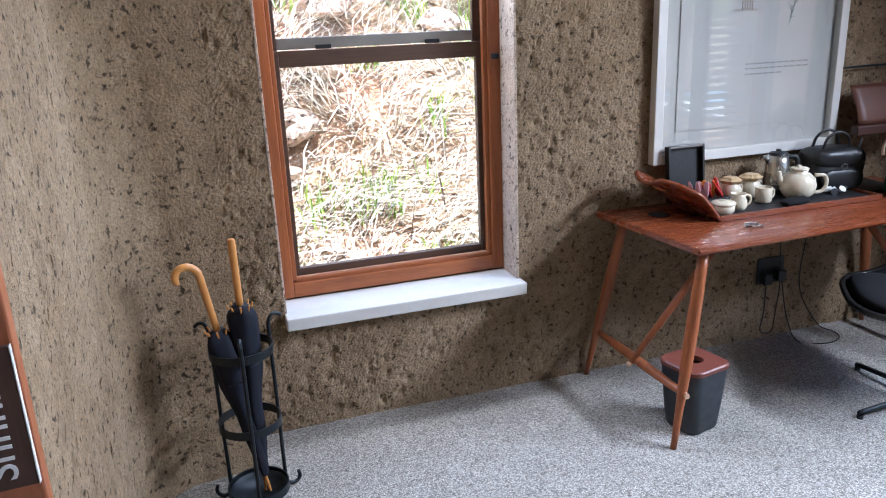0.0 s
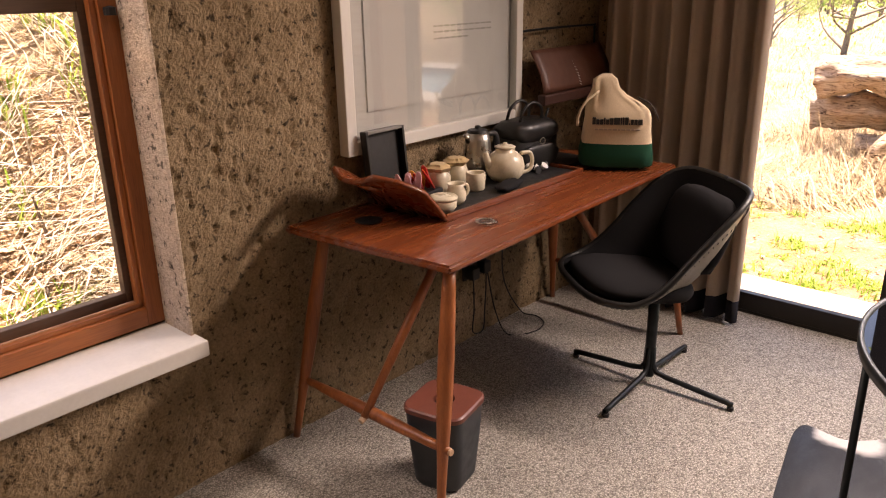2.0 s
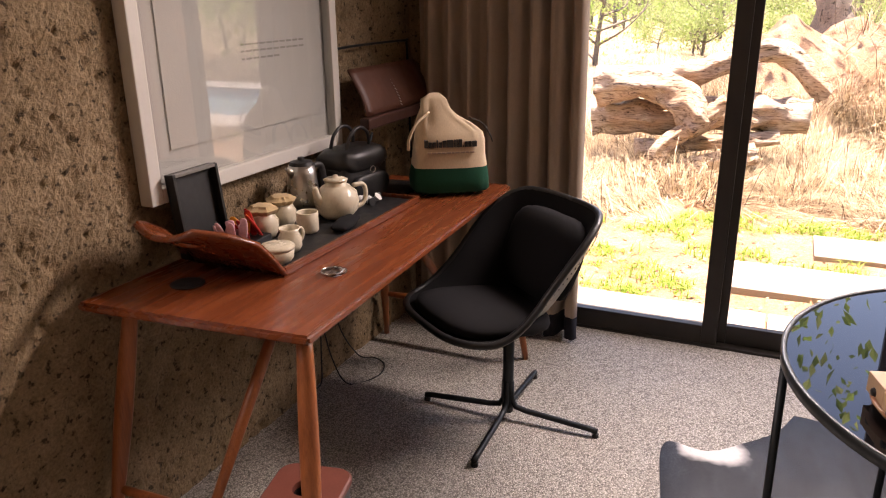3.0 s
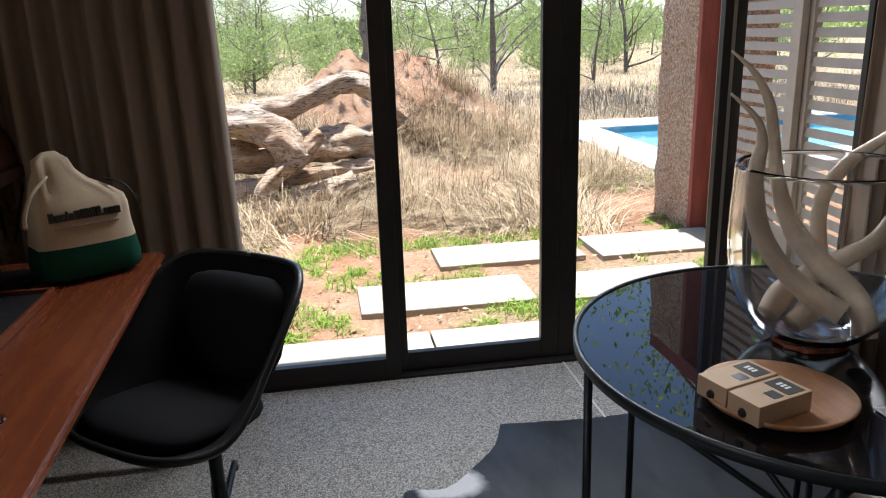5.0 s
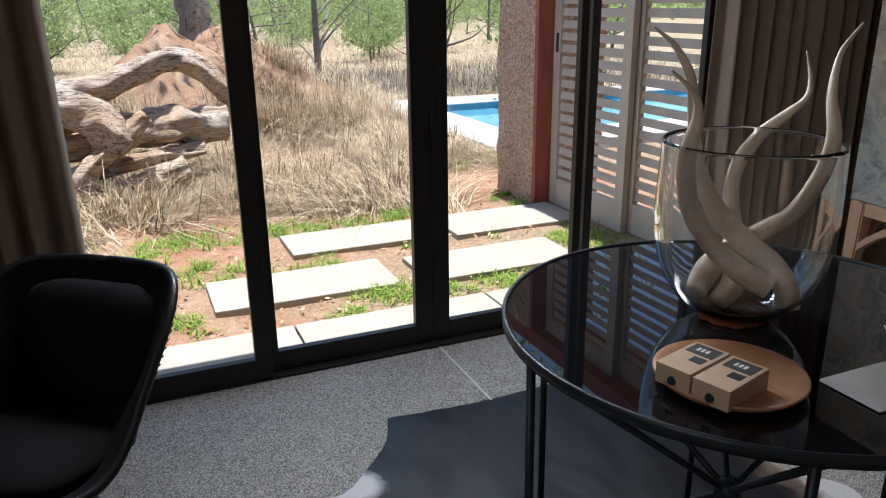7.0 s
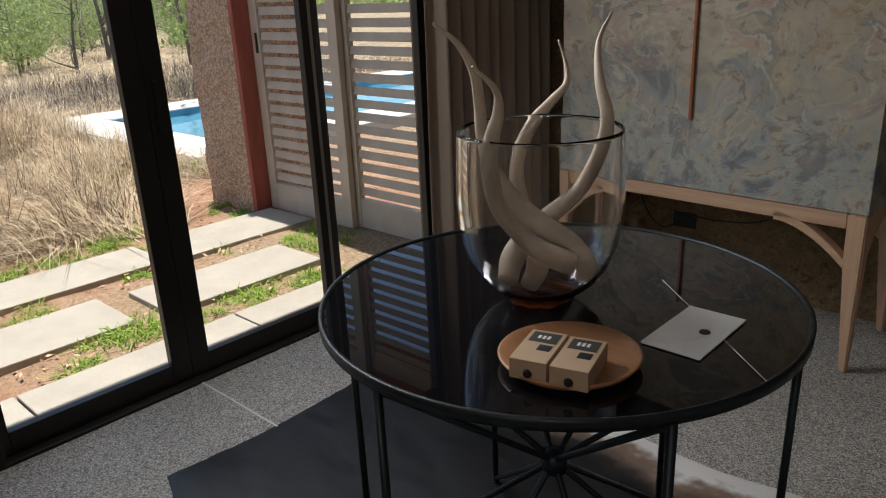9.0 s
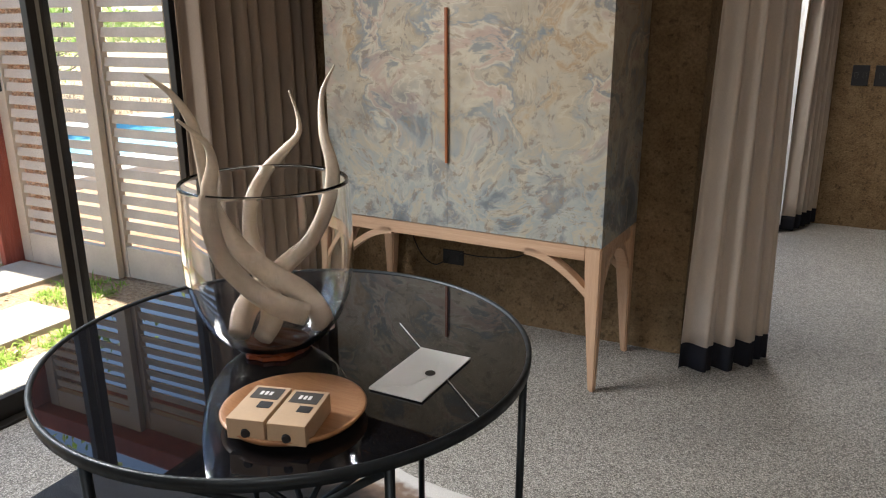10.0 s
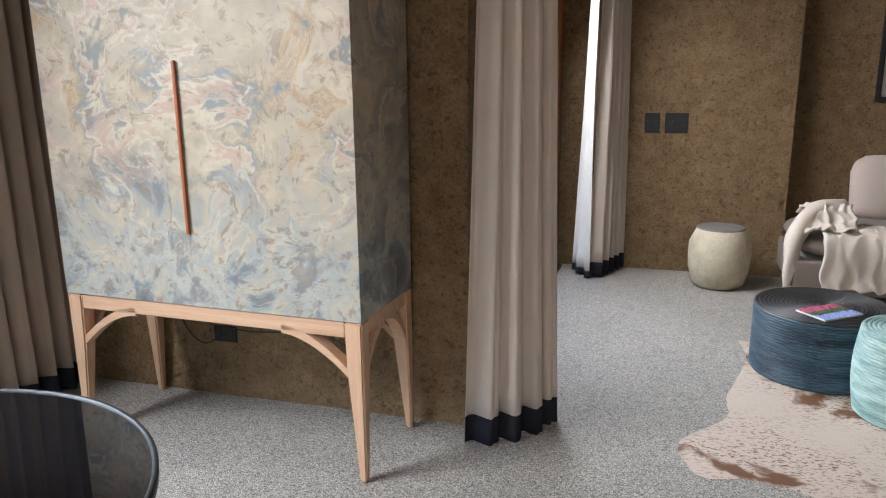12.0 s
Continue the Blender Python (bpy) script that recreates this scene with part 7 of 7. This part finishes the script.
def tote_bag():
    t = thing("tote_bag", "cream canvas drawstring bag with a dark green base", "bag", Matrix.Translation((3.215, 2.605, DZ + 0.013)) @ Matrix.Rotation(math.atan2(-0.23, 0.14), 4, "Z"))

    def ring(z, hx, hy, cx=0.0, n=40, w=0.0, e=0.55):
        out = []
        for k in range(n):
            a = 2 * math.pi * k / n
            ca, sa = math.cos(a), math.sin(a)
            q = 1 + w * noise.noise(Vector((ca * 2.5, sa * 2.5, z * 16)))
            out.append((cx + math.copysign(abs(ca) ** e, ca) * hx * q, math.copysign(abs(sa) ** e, sa) * hy * q, z))
        return out

    def loft(rings, cap_low=False, cap_top=False):
        b = bmesh.new()
        vs = [[b.verts.new(p) for p in r] for r in rings]
        for r0, r1 in zip(vs, vs[1:]):
            for k in range(len(r0)):
                k2 = (k + 1) % len(r0)
                b.faces.new((r0[k], r0[k2], r1[k2], r1[k]))
        if cap_low:
            b.faces.new(vs[0][::-1])
        if cap_top:
            b.faces.new(vs[-1])
        return b
    low = [ring(z, hx, hy, 0, 40, 0.05) for z, hx, hy in ((0.0, 0.135, 0.078), (0.01, 0.143, 0.085), (0.05, 0.142, 0.086), (0.092, 0.136, 0.082))]
    part("green_base", loft(low, True), GREEN_CLOTH, t, "dark green canvas base", True)
    up = [ring(z, hx, hy, cx, 40, w) for z, hx, hy, cx, w in ((0.0921, 0.136, 0.082, 0, 0.05), (0.14, 0.130, 0.078, 0, 0.06), (0.19, 0.128, 0.074, 0.0, 0.06), (0.215, 0.124, 0.066, -0.004, 0.10), (0.240, 0.102, 0.054, -0.018, 0.20), (0.268, 0.070, 0.042, -0.036, 0.30), (0.298, 0.050, 0.032, -0.046, 0.36), (0.330, 0.040, 0.024, -0.052, 0.40), (0.35, 0.015, 0.008, -0.05, 0.3))]
    part("canvas_body", loft(up, False, True), CANVAS, t, "creased cream canvas", True)
    # the printed line, as plain bars of its size
    u = -0.096
    b = bmesh.new()
    for w, h in ((0.012, 0.026), (0.011, 0.019), (0.012, 0.019), (0.005, 0.026), (0.011, 0.019), (0.013, 0.024), (0.022, 0.026), (0.005, 0.026), (0.005, 0.027), (0.013, 0.027), (0.004, 0.005), (0.010, 0.019), (0.011, 0.019), (0.016, 0.019)):
        box(u, u + w, -0.0815, -0.064, 0.168, 0.168 + h, 0, 2, b)
        u += w + 0.0028
    part("printed_bars", b, INK, t, "line of dark printing")
    b = bmesh.new()
    u = -0.085
    while u < 0.085:
        w = 0.008 + 0.008 * abs(math.sin(u * 70))
        box(u, u + w, -0.0825, -0.070, 0.146, 0.151, 0, 2, b)
        u += w + 0.004
    part("printed_bars", b, SEPIA, t, "faint second line of printing")
    part("drawstring", tube(spline([(-0.075, -0.045, 0.29, 0.004), (-0.125, -0.070, 0.25, 0.005), (-0.150, -0.072, 0.20, 0.006), (-0.152, -0.06, 0.16, 0.006)], 5), 8), CANVAS, t, smooth=True)
    part("drawstring", tube(spline([(0.07, -0.03, 0.265, 0.003), (0.115, -0.05, 0.245, 0.003), (0.142, -0.06, 0.205, 0.003), (0.150, -0.062, 0.18, 0.002)], 5), 6), INK, t, smooth=True)


tote_bag()


def hanging_stool():
    s = thing("folding_luggage_rack", "folding rack with a stitched brown leather sling by the wall", "luggage rack", pose(0, 0, 0))
    b = bmesh.new()
    rows = []
    for i in range(9):
        q = i / 8
        z = 1.185 - 0.165 * q
        y = 2.985 - 0.05 * math.sin(q * math.pi * 0.5) - 0.03 * q
        rows.append([b.verts.new((3.145 + 0.55 * k / 10 + (0.012 if k in (0,) else 0) * (1 - q), y, z)) for k in range(11)])
    for r0, r1 in zip(rows, rows[1:]):
        for k in range(10):
            b.faces.new((r0[k], r0[k + 1], r1[k + 1], r1[k]))
    o = part("leather_sling", b, BROWN_LEATHER, s, "brown leather sling", True)
    md = o.modifiers.new("thick", "SOLIDIFY")
    md.thickness = 0.006
    part("front_bar", box(3.13, 3.71, 2.885, 2.925, 0.975, 1.018, 0.008), plain("dark_red_brown", (0.06, 0.022, 0.015), 0.5), s, "dark front bar")
    b = bmesh.new()
    for i in range(13):
        z = 1.175 - 0.0115 * i
        y = 2.985 - 0.05 * math.sin(i / 13 * math.pi * 0.5) - 0.03 * i / 13 - 0.0085
        rod((3.412, y, z), (3.426, y, z - 0.006), 0.0018, None, 5, b)
    part("stitching", b, PAPER, s, "white cross stitching")
    pts = spline([(3.13, 3.01, 0.752, 0.005), (3.125, 3.015, 1.1, 0.005), (3.13, 3.018, 1.25, 0.005), (3.16, 3.018, 1.262, 0.005), (3.42, 3.018, 1.265, 0.005), (3.69, 3.018, 1.262, 0.005), (3.71, 3.018, 1.25, 0.005), (3.712, 3.015, 1.1, 0.005), (3.71, 3.01, 0.752, 0.005)], 6)
    part("back_frame", tube(pts, 8), IRON, s, "thin dark frame", True)
    for x in (3.175, 3.66):
        part("strut", tube([(x, 2.90, 0.96, 0.005), (x - 0.01, 2.96, 0.7525, 0.005)], 8), IRON, s, smooth=True)


hanging_stool()


# ---- sockets, switches and cables ----
def wall_plate(name, label, m, rockers, w=0.105, h=0.075):
    p = thing(name, label, "socket" if "socket" in name else "switch", m)
    part("plate", box(-w / 2, w / 2, -0.009, -0.0005, -h / 2, h / 2, 0.003), BLACK, p)
    for i in range(rockers):
        x = -w / 2 + w * (i + 0.5) / rockers
        part("rocker", box(x - 0.011, x + 0.011, -0.013, -0.0092, -0.02, 0.02, 0.002), LEATHER, p)
    return p


so = wall_plate("wall_socket", "black double wall socket with plugs under the desk", pose(2.86, NORTH_Y - 0.002, 0.345), 2, 0.15, 0.13)
for x, z in ((-0.045, -0.03), (0.03, -0.02)):
    part("plug", box(x - 0.022, x + 0.022, -0.055, -0.0135, z - 0.024, z + 0.026, 0.005), BLACK, so, "black plug")


def cable(label, pts, r=0.003):
    ob = part("cable", tube(spline([(*p, r) for p in pts], 8), 6), BLACK, smooth=True)
    return tagged(ob, label, "cable")


cable("black cable looping from the socket to the floor", [(2.815, 3.005, 0.30), (2.80, 2.99, 0.16), (2.78, 2.98, 0.07), (2.84, 2.975, 0.06), (2.86, 2.98, 0.16), (2.88, 2.99, 0.30), (2.87, 3.0, 0.5), (2.84, 2.985, 0.72)])
cable("black cable trailing over the floor under the desk", [(2.89, 2.99, 0.30), (2.92, 2.97, 0.12), (2.96, 2.93, 0.006), (3.06, 2.86, 0.004), (3.16, 2.88, 0.004), (3.20, 2.95, 0.004), (3.12, 2.98, 0.05), (3.0, 2.99, 0.25), (3.02, 3.0, 0.5), (3.05, 2.985, 0.72)])
wall_plate("wall_socket", "black wall socket behind the cabinet", pose(2.885, SOUTH_Y + 0.002, 0.30, 0, 0, 180), 2, 0.115, 0.075)
cable("black cable hanging behind the cabinet", [(2.91, -1.125, 0.29), (2.98, -1.11, 0.255), (3.06, -1.115, 0.30), (3.12, -1.12, 0.42), (3.14, -1.105, 0.60)])
cable("thin black cable along the wall behind the cabinet", [(2.84, -1.125, 0.33), (2.70, -1.12, 0.33), (2.50, -1.12, 0.37), (2.35, -1.10, 0.55)])
for x, w in ((1.147, 0.104), (0.982, 0.157)):
    wall_plate("wall_switch", "dark switch plate on the earth wall", pose(x, -3.948, 1.075, 0, 0, 180), 2, w, 0.14)


def wall_picture():
    p = thing("framed_picture", "dark framed picture on the wall over the sofa", "picture", pose(-0.72, -4.098, 0))
    for q in ((-0.44, -0.41, 1.22, 1.95), (0.41, 0.44, 1.22, 1.95)):
        part("moulding", box(q[0], q[1], 0.0, 0.03, q[2], q[3], 0.003), BLACK, p)
    for q in ((1.22, 1.25), (1.92, 1.95)):
        part("moulding", box(-0.4095, 0.4095, 0.0, 0.03, q[0], q[1], 0.003), BLACK, p)
    part("print", box(-0.4095, 0.4095, 0.004, 0.012, 1.2505, 1.9195), PAPER, p)


wall_picture()
